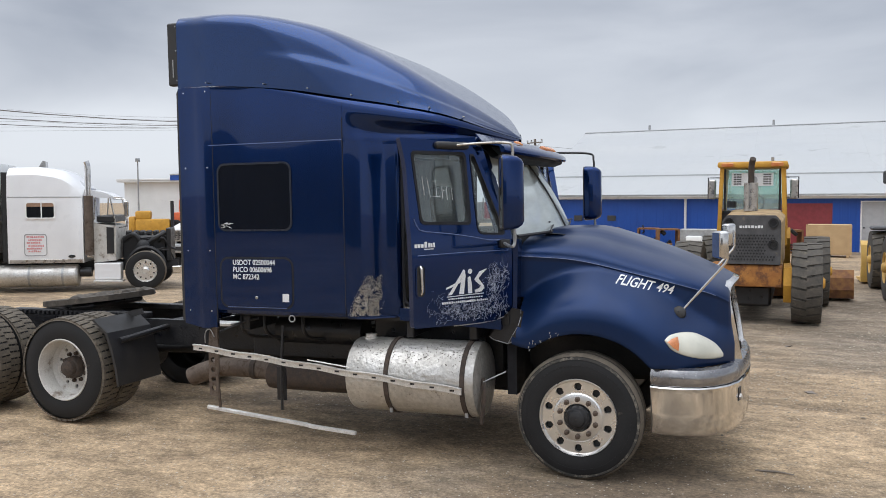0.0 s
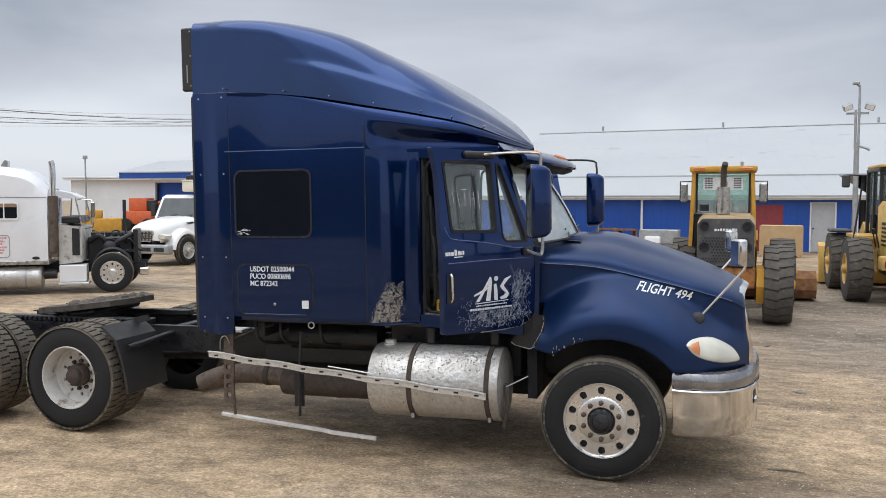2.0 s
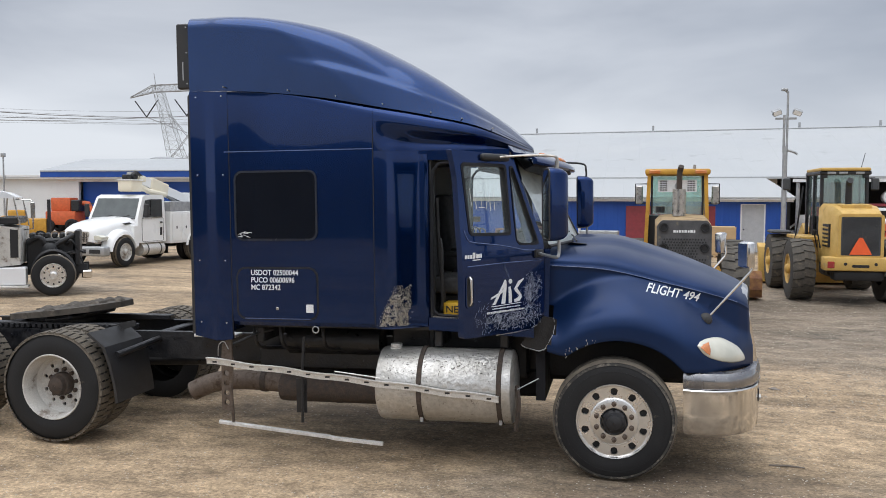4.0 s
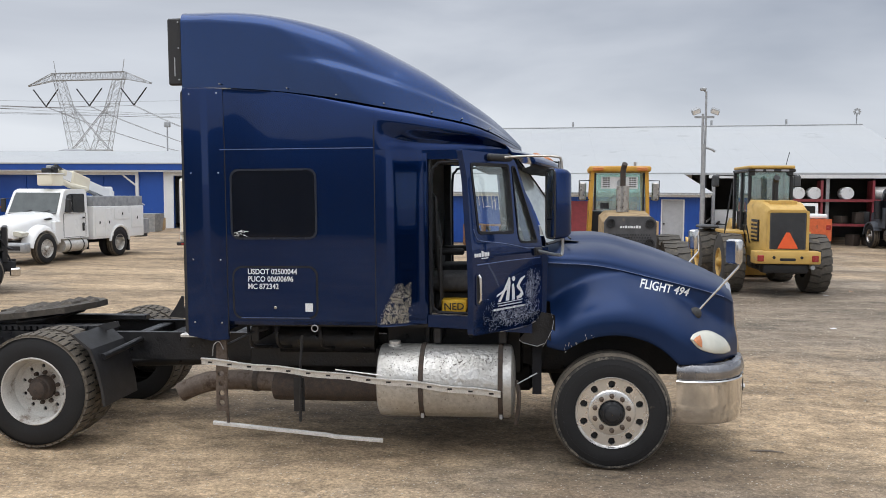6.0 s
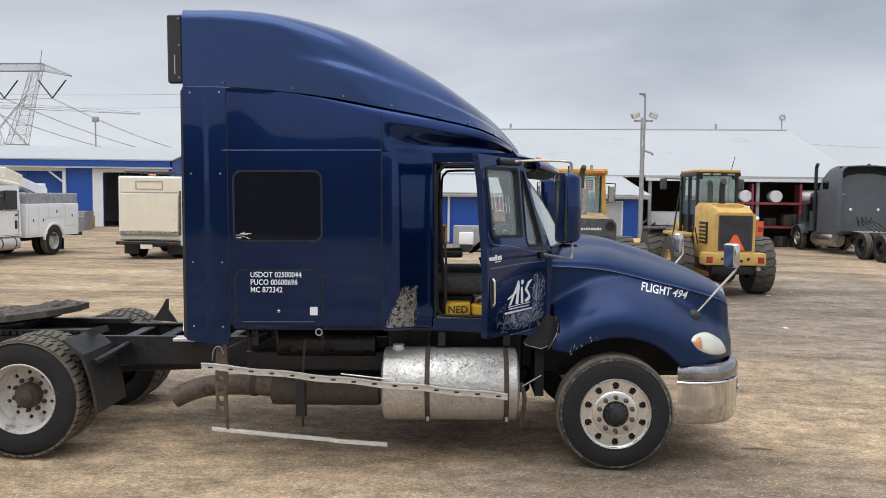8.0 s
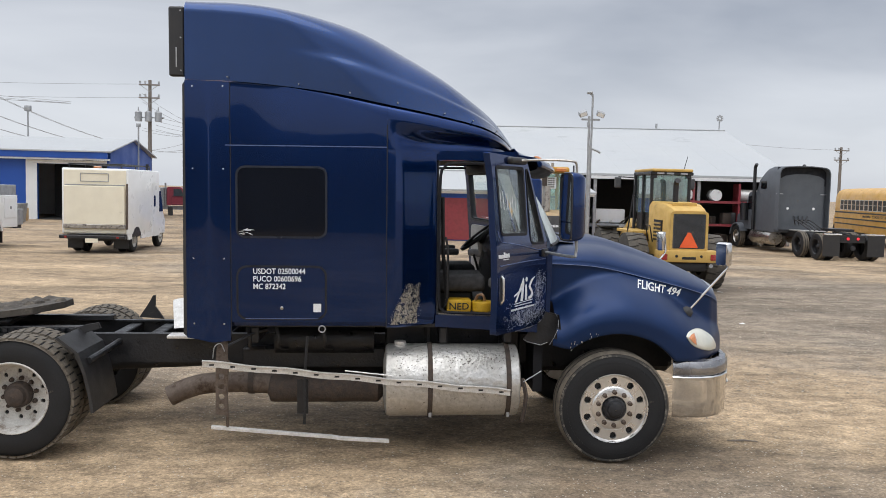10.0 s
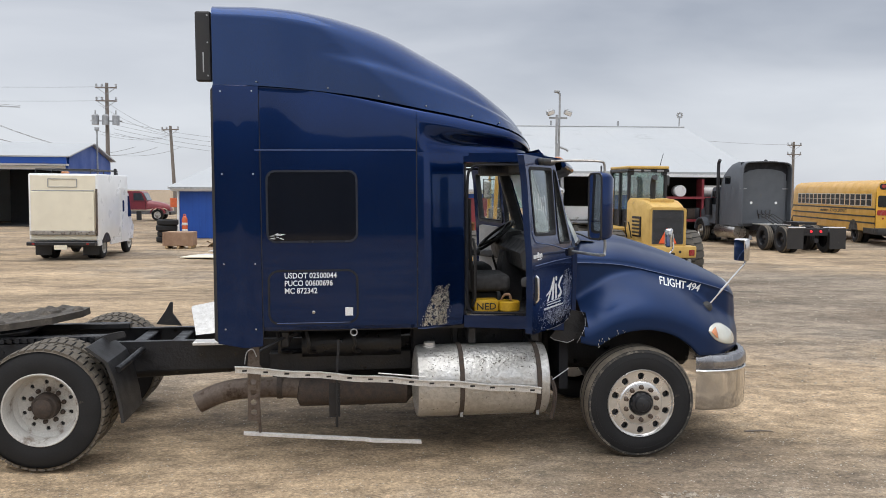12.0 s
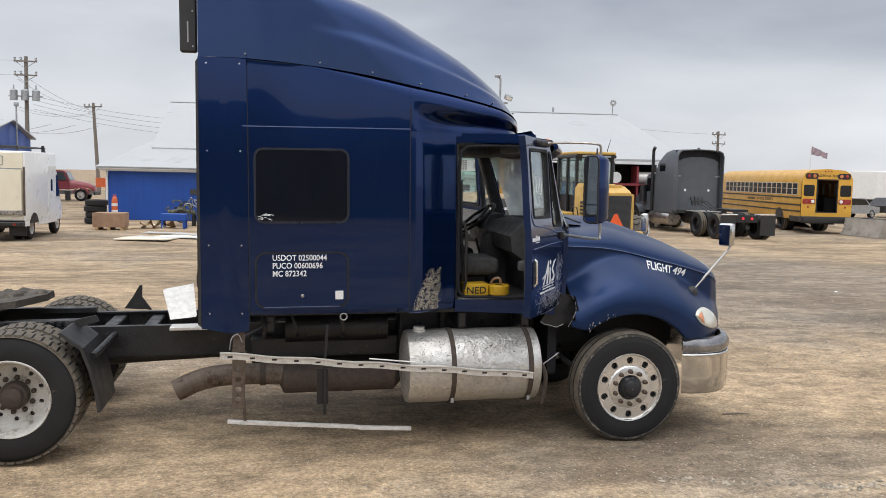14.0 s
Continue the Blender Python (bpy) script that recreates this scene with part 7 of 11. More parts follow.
    part("sleeper_curtain", box(bmesh.new(), -2.05, -2.0, -0.98, 0.98, 1.27, 2.63), CURTAIN, truck, "pale sleeper curtain")
    # rag and battery clamp clutter on the floor beside the box
    return dash


fairing()
brow()
sleeper()
cab()
hood()
bumper()
for sy in (-1, 1):
    wheel_front(0.0, sy * 1.205, 0.48, sy)
    wheel_rear(-5.10, 0.59 - 0.055 * (sy > 0), sy)
    wheel_rear(-6.42, 0.61 - 0.055 * (sy > 0), sy)
chassis()
fuel_tank()
loose_rails()
mudflaps()
cab_door(-1, 56.5)
cab_door(1, 66)
door_mirror(-0.45, -1.445, 205, -1)
door_mirror(-0.34, 1.30, 180, 1)
cab_inside()


# ---- other vehicles in the yard ----
def road_wheel(parent, x, y, z, r, width, rim_r, s, material, label="", dual=False, lugs=0, holes=10):
    """A wheel as one part: tyre with rim, hub and nuts under it. s: the side it faces, -1 right, 1 left."""
    w = part("wheel", tyre_bm(r, rim_r, width), LOADER_TYRE if lugs else RUBBER, parent, label, m=pose(x, y, z, 0, 0, 0 if s < 0 else 180))
    bm = bmesh.new()
    dish = 0.16 if dual else 0.05
    lathe(bm, [(rim_r + 0.008, 0.02), (rim_r, 0.0), (rim_r * 0.93, 0.02), (rim_r * 0.9, dish)], 28)
    disc_holes(bm, rim_r * 0.9, rim_r * 0.5, rim_r * 0.72, rim_r * 0.085, holes, dish, 0.02)
    lathe(bm, [(rim_r * 0.5, dish), (rim_r * 0.34, dish), (rim_r * 0.32, dish - 0.06), (rim_r * 0.2, dish - 0.1), (0.003, dish - 0.1)], 20)
    rim = part("rim", bm, material, w)
    part("shadow_backing", lathe(bmesh.new(), [(rim_r * 0.9, dish + 0.03), (0.02, dish + 0.03)], 20), CHASSIS, rim)
    if dual:
        part("inner_tyre", tyre_bm(r, rim_r, width), RUBBER, w, m=pose(0, width + 0.06, 0))
    if lugs:
        part("tread", lug_bm(r, width, lugs, 0.022, 0.07, 0.22), LOADER_TREAD, w)
    elif r > 0.45:
        part("tread", lug_band(r + 0.0005, width), TREAD, w)
    return w


def bars(bm, u0, u1, z, h, rnd, axis_at, gap=0.25):
    """Unreadable writing: a row of small bars."""
    u = u0
    while u < u1:
        w = rnd.uniform(0.5, 1.1) * h
        axis_at(bm, u, min(u + w, u1), z, z + h * rnd.uniform(0.75, 1.0))
        u += w + gap * h
    return bm


def white_truck():
    m = pose(-13.376, 10.086, 0, 0, 0, 32) @ Matrix.Diagonal((0.835, 0.927, 0.927, 1))
    t = thing("stripped_truck", m, "white sleeper truck with its hood removed and engine bare", "truck")
    Y = 1.12
    # sleeper with sloped, rounded roof
    rings = []
    for x in np.linspace(-3.70, -1.68, 12):
        zt = float(np.interp(x, [-3.7, -2.9, -2.3, -1.95, -1.68], [3.24, 3.26, 3.17, 2.98, 2.70]))
        sec = [(Y, 0.76), (Y + 0.01, 0.85), (Y + 0.01, 2.5), (Y - 0.04, zt - 0.22), (Y - 0.22, zt - 0.05), (Y - 0.5, zt), (0.0, zt + 0.02)]
        rings.append([(x, -y, z) for y, z in sec] + [(x, y, z) for y, z in reversed(sec[:-1])])
    body = part("sleeper", loft(bmesh.new(), rings), PEARL, t, "pale silver-white sleeper box", sharp=40)
    part("seam", box(bmesh.new(), -3.68, -1.70, -Y - 0.016, -Y - 0.009, 2.455, 2.475), GALV, body)
    part("skirt", box(bmesh.new(), -3.66, -1.70, -Y - 0.03, -Y - 0.011, 0.76, 0.86, 0.008), DULL_CHROME, body)
    fr = part("window_frame", rim_of(bmesh.new(), rounded(-3.22, -2.41, 1.9, 2.35, 0.06), rounded(-3.18, -2.45, 1.94, 2.31, 0.05), -Y - 0.035, -Y - 0.011), WHITE, body)
    part("pane", prism(bmesh.new(), rounded(-3.18, -2.45, 1.94, 2.31, 0.05), -Y - 0.022, -Y - 0.012), DARK_GLASS, fr)
    part("divider", box(bmesh.new(), -2.80, -2.77, -Y - 0.034, -Y - 0.023, 1.94, 2.31), WHITE, fr)
    part("blind", prism(bmesh.new(), rounded(-3.18, -2.45, 2.22, 2.31, 0.03), -Y - 0.028, -Y - 0.0235), CARD, fr)
    hatch = part("hatch", rim_of(bmesh.new(), rounded(-3.27, -2.66, 0.95, 1.52, 0.08), rounded(-3.25, -2.68, 0.97, 1.50, 0.07), -Y - 0.02, -Y - 0.011), GALV, body)
    rnd = random.Random(8)
    wr = bmesh.new()
    for k, z in enumerate((1.42, 1.34, 1.27, 1.19, 1.12, 1.05)):
        bars(wr, -3.2 + 0.04 * (k % 2), -2.74 - 0.05 * (k % 3), z, 0.05, rnd, lambda b, a, c, z0, z1: box(b, a, c, -Y - 0.0165, -Y - 0.0115, z0, z1))
    tagged(part("writing", wr, PINK, hatch, "faded red lettering, unreadable"), kind="stuff")
    part("marker", lathe(bmesh.new(), [(0.1, 0.0), (0.09, 0.02), (0.003, 0.025)], 14, m=Matrix.Translation((-2.0, -Y - 0.012, 0.93)) @ Matrix.Diagonal((1, -1, 0.4, 1))), CHASSIS, body)
    part("roof_light", prism(bmesh.new(), [(-2.98, 3.24), (-2.86, 3.42), (-2.78, 3.40), (-2.78, 3.22)], -0.6, -0.35), CHROME, body)
    part("dark_gap", box(bmesh.new(), -3.86, -3.71, -1.05, 1.05, 0.8, 3.1), CHASSIS, t)
    # exhaust stack with its rusty shield
    st = part("exhaust_pipe", tube(bmesh.new(), curve_pts([(-1.53, -1.08, 0.9), (-1.53, -1.08, 2.4), (-1.53, -1.08, 3.15), (-1.54, -1.08, 3.30), (-1.57, -1.08, 3.38)], 5), 0.085, 14), CHROME, t, "chrome exhaust stack")
    part("heat_shield", cyl(bmesh.new(), (-1.53, -1.08, 0.95), (-1.53, -1.08, 2.5), 0.125, seg=18), PIPE, st, "browned heat shield")
    # cab remains
    part("cab_shell", prism(bmesh.new(), [(-1.42, 0.75), (-0.82, 0.8), (-0.80, 1.70), (-1.42, 1.78)], -1.03, 0.9), STEEL_WHITE, t, "bare cab shell with no door")
    part("door_gap", prism(bmesh.new(), [(-1.06, 0.98), (-0.86, 0.98), (-0.86, 1.66), (-1.06, 1.68)], -1.045, -1.033), CHASSIS, t)
    part("dash", box(bmesh.new(), -1.35, -0.85, -0.95, 0.85, 1.80, 1.98, 0.03), CHASSIS, t)
    for p, q in (((-1.42, -1.0, 1.78), (-1.36, -0.95, 2.46)), ((-0.80, -1.0, 1.72), (-0.96, -0.95, 2.46)), ((-1.42, 0.9, 1.78), (-1.36, 0.85, 2.46)), ((-0.80, 0.9, 1.72), (-0.96, 0.85, 2.46))):
        part("cab_pillar", tube(bmesh.new(), [p, q], 0.02, 6), DULL_CHROME, t)
    part("cab_roof", prism(bmesh.new(), [(-1.6, 2.46), (-1.0, 2.43), (-0.94, 2.46), (-1.2, 2.58), (-1.6, 2.66)], -0.4, 0.86), PEARL, t, "remnant of the pale cab roof")
    part("mirror_bracket", tube(bmesh.new(), [(-0.9, -1.0, 2.42), (-0.5, -1.25, 2.40), (-0.45, -1.28, 2.36), (-0.45, -1.28, 1.7), (-0.7, -1.05, 1.66)], 0.02, 6), CHROME, t)
    part("mirror", box(bmesh.new(), -0.5, -0.40, -1.36, -1.2, 1.95, 2.35, 0.02), CHROME, t)
    # engine
    part("engine_block", box(bmesh.new(), -0.75, 0.5, -0.34, 0.34, 0.7, 1.42, 0.04), CHASSIS, t, "bare greasy black engine")
    for x in np.linspace(-0.62, 0.36, 6):
        part("cylinder_cover", box(bmesh.new(), x - 0.06, x + 0.07, -0.24, 0.24, 1.42, 1.55, 0.03), BLACK, t)
    part("intake_pipe", tube(bmesh.new(), curve_pts([(-0.7, -0.4, 1.3), (-0.4, -0.5, 1.45), (-0.1, -0.48, 1.2), (0.2, -0.5, 1.35), (0.5, -0.4, 1.5)], 6), 0.07, 10), CHASSIS, t)
    part("turbo", lathe(bmesh.new(), [(0.05, 0.0), (0.19, 0.02), (0.2, 0.1), (0.12, 0.16), (0.004, 0.17)], 18, m=Matrix.Translation((-0.12, -0.52, 1.12)) @ Matrix.Diagonal((1, -1, 1, 1))), CHASSIS, t)
    part("alternator", cyl(bmesh.new(), (0.1, -0.46, 0.95), (0.3, -0.46, 0.95), 0.12, seg=14), DULL_CHROME, t)
    for k in range(7):
        a = Vector((rnd.uniform(-0.7, 0.3), -0.45, rnd.uniform(0.9, 1.5)))
        part("hose", tube(bmesh.new(), curve_pts([a, a + Vector((0.15, -0.1, 0.12)), a + Vector((0.35, -0.02, rnd.uniform(-0.2, 0.15))), a + Vector((0.5, 0.05, -0.2))], 5), 0.02 + 0.012 * rnd.random(), 6), CHASSIS, t)
    part("radiator", box(bmesh.new(), 0.52, 0.66, -0.5, 0.5, 0.72, 1.62, 0.02), CHASSIS, t)
    part("inner_fender", tube(bmesh.new(), [(0.56 * math.cos(a) - 0.02, -0.75, 0.5 + 0.62 * math.sin(a)) for a in np.linspace(0.35, 2.9, 12)], 0.06, 6), CHASSIS, t)
    part("frame_rail", box(bmesh.new(), -4.4, 0.85, -0.45, -0.38, 0.5, 0.75), CHASSIS, t)
    part("frame_rail", box(bmesh.new(), -4.4, 0.85, 0.38, 0.45, 0.5, 0.75), CHASSIS, t)
    part("tow_bracket", box(bmesh.new(), 0.72, 0.98, -0.95, -0.55, 0.42, 0.62, 0.03), CHROME, t, "chrome bumper bracket")
    # tank, steps
    part("fuel_tank", lathe(bmesh.new(), [(0.004, -4.05), (0.25, -4.03), (0.29, -3.98), (0.29, -1.92), (0.25, -1.87), (0.004, -1.85)], 28, "x", m=Matrix.Translation((0, -0.88, 0.42))), TANK, t, "bright cylindrical fuel tank")
    for x in (-3.2, -2.3):
        part("tank_strap", lathe(bmesh.new(), [(0.291, x), (0.297, x), (0.297, x + 0.06), (0.291, x + 0.06)], 24, "x", m=Matrix.Translation((0, -0.88, 0.42))), GALV, t)
    part("step_box", box(bmesh.new(), -1.40, -0.68, -1.14, -0.7, 0.30, 0.74, 0.02), PEARL, t, "pale painted step box")
    part("step", box(bmesh.new(), -1.42, -0.62, -1.2, -0.8, 0.24, 0.29, 0.008), ALUM, t)
    part("air_tank", cyl(bmesh.new(), (-1.82, -0.95, 0.5), (-1.5, -0.95, 0.5), 0.12), CHASSIS, t)
    round_wheels = [road_wheel(t, 0, -1.10, 0.52, 0.52, 0.28, 0.3, -1, ALLOY, "steer tyre on an alloy wheel"), road_wheel(t, 0, 1.10, 0.52, 0.52, 0.28, 0.3, 1, ALLOY)]
    for s in (-1, 1):
        round_wheels.append(road_wheel(t, -5.0, s * 1.2, 0.52, 0.52, 0.27, 0.3, s, STEEL_WHITE, dual=True))
    for w in round_wheels:
        w.scale.x = 0.927 / 0.835
    # box of the next vehicle behind it
    q = thing("box_trailer", m @ pose(-4.1, 0, 0), "plain white box trailer standing behind the truck", "trailer")
    part("box", box(bmesh.new(), -4.0, 0.0, -1.14, 1.14, 1.0, 3.36, 0.04, 2), WHITE, q)
    part("floor_beam", box(bmesh.new(), -4.0, -0.02, -1.1, 1.1, 0.86, 1.0), CHASSIS, q)
    part("clearance_lamp", box(bmesh.new(), -0.35, -0.05, -1.17, -1.142, 3.26, 3.31), CHROME, q)
    for x in (-3.2, -2.2):
        for s in (-1, 1):
            road_wheel(q, x, s * 1.14, 0.5, 0.5, 0.27, 0.3, s, STEEL_WHITE)
    part("landing_leg", box(bmesh.new(), -0.5, -0.4, -0.9, -0.8, 0.0, 0.86), CHASSIS, q)


def utility_truck():
    m = pose(-17.2, 17.42, 0, 0, 0, -96.1)
    t = thing("bucket_truck", m, "white utility truck with a service body and folded boom", "truck")
    # hood between rounded fenders
    secs = []
    for x, w, zt, zb in ((0.95, 0.50, 1.16, 0.86), (0.92, 0.58, 1.27, 0.84), (0.80, 0.66, 1.36, 0.84), (0.45, 0.76, 1.45, 0.9), (0.0, 0.82, 1.53, 0.95), (-0.45, 0.88, 1.585, 0.95), (-0.78, 0.92, 1.62, 0.9)):
        sec = [(w, zb), (w, zt - 0.22), (w - 0.05, zt - 0.10), (w - 0.16, zt - 0.025), (w - 0.4, zt + 0.01), (0, zt + 0.03)]
        secs.append([(x, -y, z) for y, z in sec] + [(x, y, z) for y, z in reversed(sec[:-1])])
    h = part("hood", loft(bmesh.new(), secs), WHITE, t, "white sloping hood", sharp=50)
    g = part("grille", prism(bmesh.new(), soft_poly([(-0.36, 0.80), (0.36, 0.80), (0.46, 1.13), (0.40, 1.19), (-0.40, 1.19), (-0.46, 1.13)], 0.05), 0.93, 0.975, "x"), DULL_CHROME, h, "chrome grille")
    for y in np.linspace(-0.36, 0.36, 13):
        part("grille_bar", box(bmesh.new(), 0.975, 0.985, y - 0.010, y + 0.010, 0.84, 1.15), CHASSIS, g)
    for z in (0.92, 1.0, 1.08):
        part("grille_bar", box(bmesh.new(), 0.975, 0.983, -0.38, 0.38, z - 0.008, z + 0.008), CHASSIS, g)
    for s in (-1, 1):
        rings = []
        for a in np.linspace(0.10, 2.95, 20):
            c, sn = math.cos(a), math.sin(a)
            k = 1.0 + 0.10 * max(0.0, c)
            rings.append([(0.60 * k * c, s * 0.62, 0.47 + 0.66 * sn), (0.66 * k * c, s * 0.70, 0.47 + 0.80 * sn), (0.64 * k * c, s * 1.02, 0.47 + 0.76 * sn), (0.60 * k * c, s * 1.09, 0.47 + 0.68 * sn), (0.57 * k * c, s * 1.10, 0.47 + 0.60 * sn), (0.55 * k * c, s * 1.06, 0.47 + 0.57 * sn)])
        f = part("fender", loft(bmesh.new(), rings), WHITE, h, sharp=50)
        lamp = soft_poly([(0.50, 0.92), (0.86, 0.88), (0.96, 1.02), (0.72, 1.08), (0.52, 1.06)], 0.05)
        part("headlamp", loft(bmesh.new(), [[(x, s * y, z) for y, z in lamp] for x in (0.62, 0.86)] + [[(0.90, s * (0.72 + (y - 0.72) * 0.8), 0.99 + (z - 0.99) * 0.75) for y, z in lamp]]), LENS, f)
        part("side_panel", box(bmesh.new(), -0.78, -0.50, s * 0.88, s * 1.05, 0.62, 1.36, 0.03), WHITE, h)
        part("hood_scoop", prism(bmesh.new(), soft_poly([(-0.62, 1.40), (-0.30, 1.38), (-0.16, 1.43), (-0.5, 1.46)], 0.02), s * 0.885, s * 0.855), CHASSIS, h)
    bp = part("bumper", box(bmesh.new(), 0.78, 1.08, -1.14, 1.14, 0.40, 0.72, 0.06, 3), GALV, t, "grey steel front bumper")
    for y0, y1 in ((-0.98, -0.55), (-0.42, 0.42), (0.55, 0.98)):
        part("bumper_slot", box(bmesh.new(), 1.078, 1.086, y0, y1, 0.49, 0.62), CHASSIS, bp)
    # cab narrowing to its roof
    pr = soft_poly([(-0.75, 0.75), (-0.75, 1.58), (-1.10, 2.32), (-1.30, 2.40), (-2.2, 2.40), (-2.28, 2.30), (-2.28, 0.75)], 0.05, 3)
    rings = [[(x, y * (1.0 - 0.075 * max(0.0, z - 1.55) / 0.85), z) for x, z in pr] for y in (-1.02, 1.02)]
    c = part("cab", loft(bmesh.new(), rings), WHITE, t, "white cab")
    part("windshield", loft(bmesh.new(), [[(-0.79, -0.90, 1.61), (-0.79, 0.90, 1.61), (-1.09, 0.84, 2.26), (-1.09, -0.84, 2.26)], [(-0.755, -0.90, 1.615), (-0.755, 0.90, 1.615), (-1.06, 0.84, 2.27), (-1.06, -0.84, 2.27)]]), PALE_GLASS, c, "windshield")
    for y in (-0.4, 0.3):
        part("wiper", tube(bmesh.new(), [(-0.74, y, 1.60), (-0.78, y + 0.35, 1.70)], 0.012, 5), BLACK, c)
    part("cowl_vent", box(bmesh.new(), -0.80, -0.72, -0.9, 0.9, 1.57, 1.60, 0.008), BLACK, c)
    for s in (-1, 1):
        part("side_window", prism(bmesh.new(), soft_poly([(-1.02, 1.62), (-1.20, 2.2), (-1.38, 2.24), (-1.40, 1.62)], 0.03), s * 0.975, s * 1.024), DARK_GLASS, c)
        part("side_window", prism(bmesh.new(), soft_poly([(-1.46, 1.62), (-1.44, 2.24), (-2.06, 2.24), (-2.08, 1.62)], 0.04), s * 0.975, s * 1.024), DARK_GLASS, c)
        part("door_gap", rim_of(bmesh.new(), rounded(-2.14, -0.96, 0.78, 1.60, 0.05), rounded(-2.128, -0.972, 0.792, 1.588, 0.045), s * 1.015, s * 1.023), GASKET_VOID, c)
        part("door_handle", box(bmesh.new(), -2.06, -1.94, s * 1.021, s * 1.05, 1.40, 1.46, 0.01), CHASSIS, c)
        part("grab_slot", box(bmesh.new(), -2.04, -1.96, s * 1.021, s * 1.03, 0.98, 1.26, 0.02), CHASSIS, c)
        part("mirror", box(bmesh.new(), -0.98, -0.88, s * 1.14, s * 1.32, 1.62, 2.08, 0.03), BLACK, c)
        part("mirror_arm", tube(bmesh.new(), [(-1.1, s * 1.0, 1.66), (-0.92, s * 1.2, 1.66)], 0.015, 5), BLACK, c)
        part("mirror_arm", tube(bmesh.new(), [(-1.2, s * 0.98, 2.1), (-0.92, s * 1.2, 2.06)], 0.015, 5), BLACK, c)
        tk = part("step_tank", cyl(bmesh.new(), (-2.2, s * 0.82, 0.52), (-1.0, s * 0.82, 0.52), 0.23, seg=18), ALUM, t, "bright fuel tank under the door")
        for x in (-2.0, -1.3):
            part("tank_strap", lathe(bmesh.new(), [(0.231, x), (0.238, x), (0.238, x + 0.05), (0.231, x + 0.05)], 18, "x", m=Matrix.Translation((0, s * 0.82, 0.52))), CHASSIS, tk)
    # service body
    b = part("service_body", box(bmesh.new(), -5.55, -2.42, -1.12, 1.12, 0.66, 1.80, 0.02), WHITE, t, "white service body with tool lockers")
    part("top_bin", box(bmesh.new(), -5.50, -2.45, -1.10, 1.10, 1.802, 2.16, 0.015), GALV, b, "dull grey top bin")
    for s in (-1, 1):
        for x0, x1, z0, z1 in ((-3.02, -2.50, 0.74, 1.72), (-3.56, -3.08, 0.74, 1.72), (-4.62, -3.64, 1.32, 1.72), (-5.48, -4.70, 1.0, 1.72)):
            d = part("locker_door", box(bmesh.new(), x0, x1, s * 1.121, s * 1.138, z0, z1, 0.006), WHITE, b)
            part("latch", box(bmesh.new(), (x0 + x1) / 2 - 0.03, (x0 + x1) / 2 + 0.03, s * 1.138, s * 1.15, (z0 + z1) / 2 - 0.05, (z0 + z1) / 2 + 0.05, 0.005), CHASSIS, d)
        part("wheel_flare", tube(bmesh.new(), [(-3.95 + 0.58 * math.cos(a), s * 1.13, 0.5 + 0.6 * math.sin(a)) for a in np.linspace(0.1, math.pi - 0.1, 14)], 0.05, 6), WHITE, b)
        part("wheel_well", prism(bmesh.new(), [(-3.95 + 0.55 * math.cos(a), 0.5 + 0.57 * math.sin(a)) for a in np.linspace(0.28, math.pi - 0.28, 12)], s * 1.122, s * 1.13), CHASSIS, b)
    part("tail_step", box(bmesh.new(), -6.0, -5.56, -1.0, 1.0, 0.6, 0.72, 0.01), CHASSIS, t)
    part("tail_box", box(bmesh.new(), -5.95, -5.56, -0.2, 1.1, 0.73, 1.3, 0.02), GALV, t)
    # boom
    part("boom_post", cyl(bmesh.new(), (-4.9, 0, 1.81), (-4.9, 0, 2.5), 0.28, 0.2, seg=16), WHITE, t, "white boom turret")
    boom = part("boom", loft(bmesh.new(), [[(-5.1, -0.18, 1.98), (-5.1, 0.18, 1.98), (-5.1, 0.18, 2.32), (-5.1, -0.18, 2.32)], [(-2.0, -0.16, 2.80), (-2.0, 0.16, 2.80), (-2.0, 0.16, 3.14), (-2.0, -0.16, 3.14)]]), WHITE, t, "white folded boom")
    part("jib", tube(bmesh.new(), [(-2.0, 0.1, 3.05), (-1.6, 0.25, 2.78), (-2.3, 0.3, 2.52), (-3.2, 0.3, 2.40)], 0.1, 8), CREAM, boom)
    part("boom_sleeve", box(bmesh.new(), -0.5, 0.5, -0.21, 0.21, -0.23, 0.23, 0.03), CREAM, boom, m=pose(-3.1, 0, 2.68, 0, -14.8, 0))
    part("lift_cylinder", tube(bmesh.new(), [(-4.7, 0.1, 1.9), (-3.5, 0.1, 2.42)], 0.07, 8), GALV, boom)
    bk = part("bucket", box(bmesh.new(), -1.60, -1.0, 0.0, 0.6, 2.50, 2.90, 0.06, 3), CREAM, boom, "cream fibreglass bucket")
    part("bucket_lip", rim_of(bmesh.new(), rounded(-1.63, -0.97, -0.03, 0.63, 0.06), rounded(-1.56, -1.04, 0.04, 0.56, 0.05), 2.885, 2.925, "z"), WHITE, bk)
    for x, y, z, q, mt in ((-1.75, 0.1, 2.72, 0.14, GALV), (-1.85, 0.35, 2.95, 0.12, CREAM), (-1.55, 0.25, 3.02, 0.11, CHASSIS), (-1.25, 0.2, 3.0, 0.12, CHASSIS), (-1.98, 0.2, 2.62, 0.13, CREAM), (-1.7, 0.0, 3.12, 0.10, GALV)):
        part("boom_head", box(bmesh.new(), x - q, x + q, y - q, y + q, z - q * 0.8, z + q * 0.8, 0.04, 2), mt, boom)
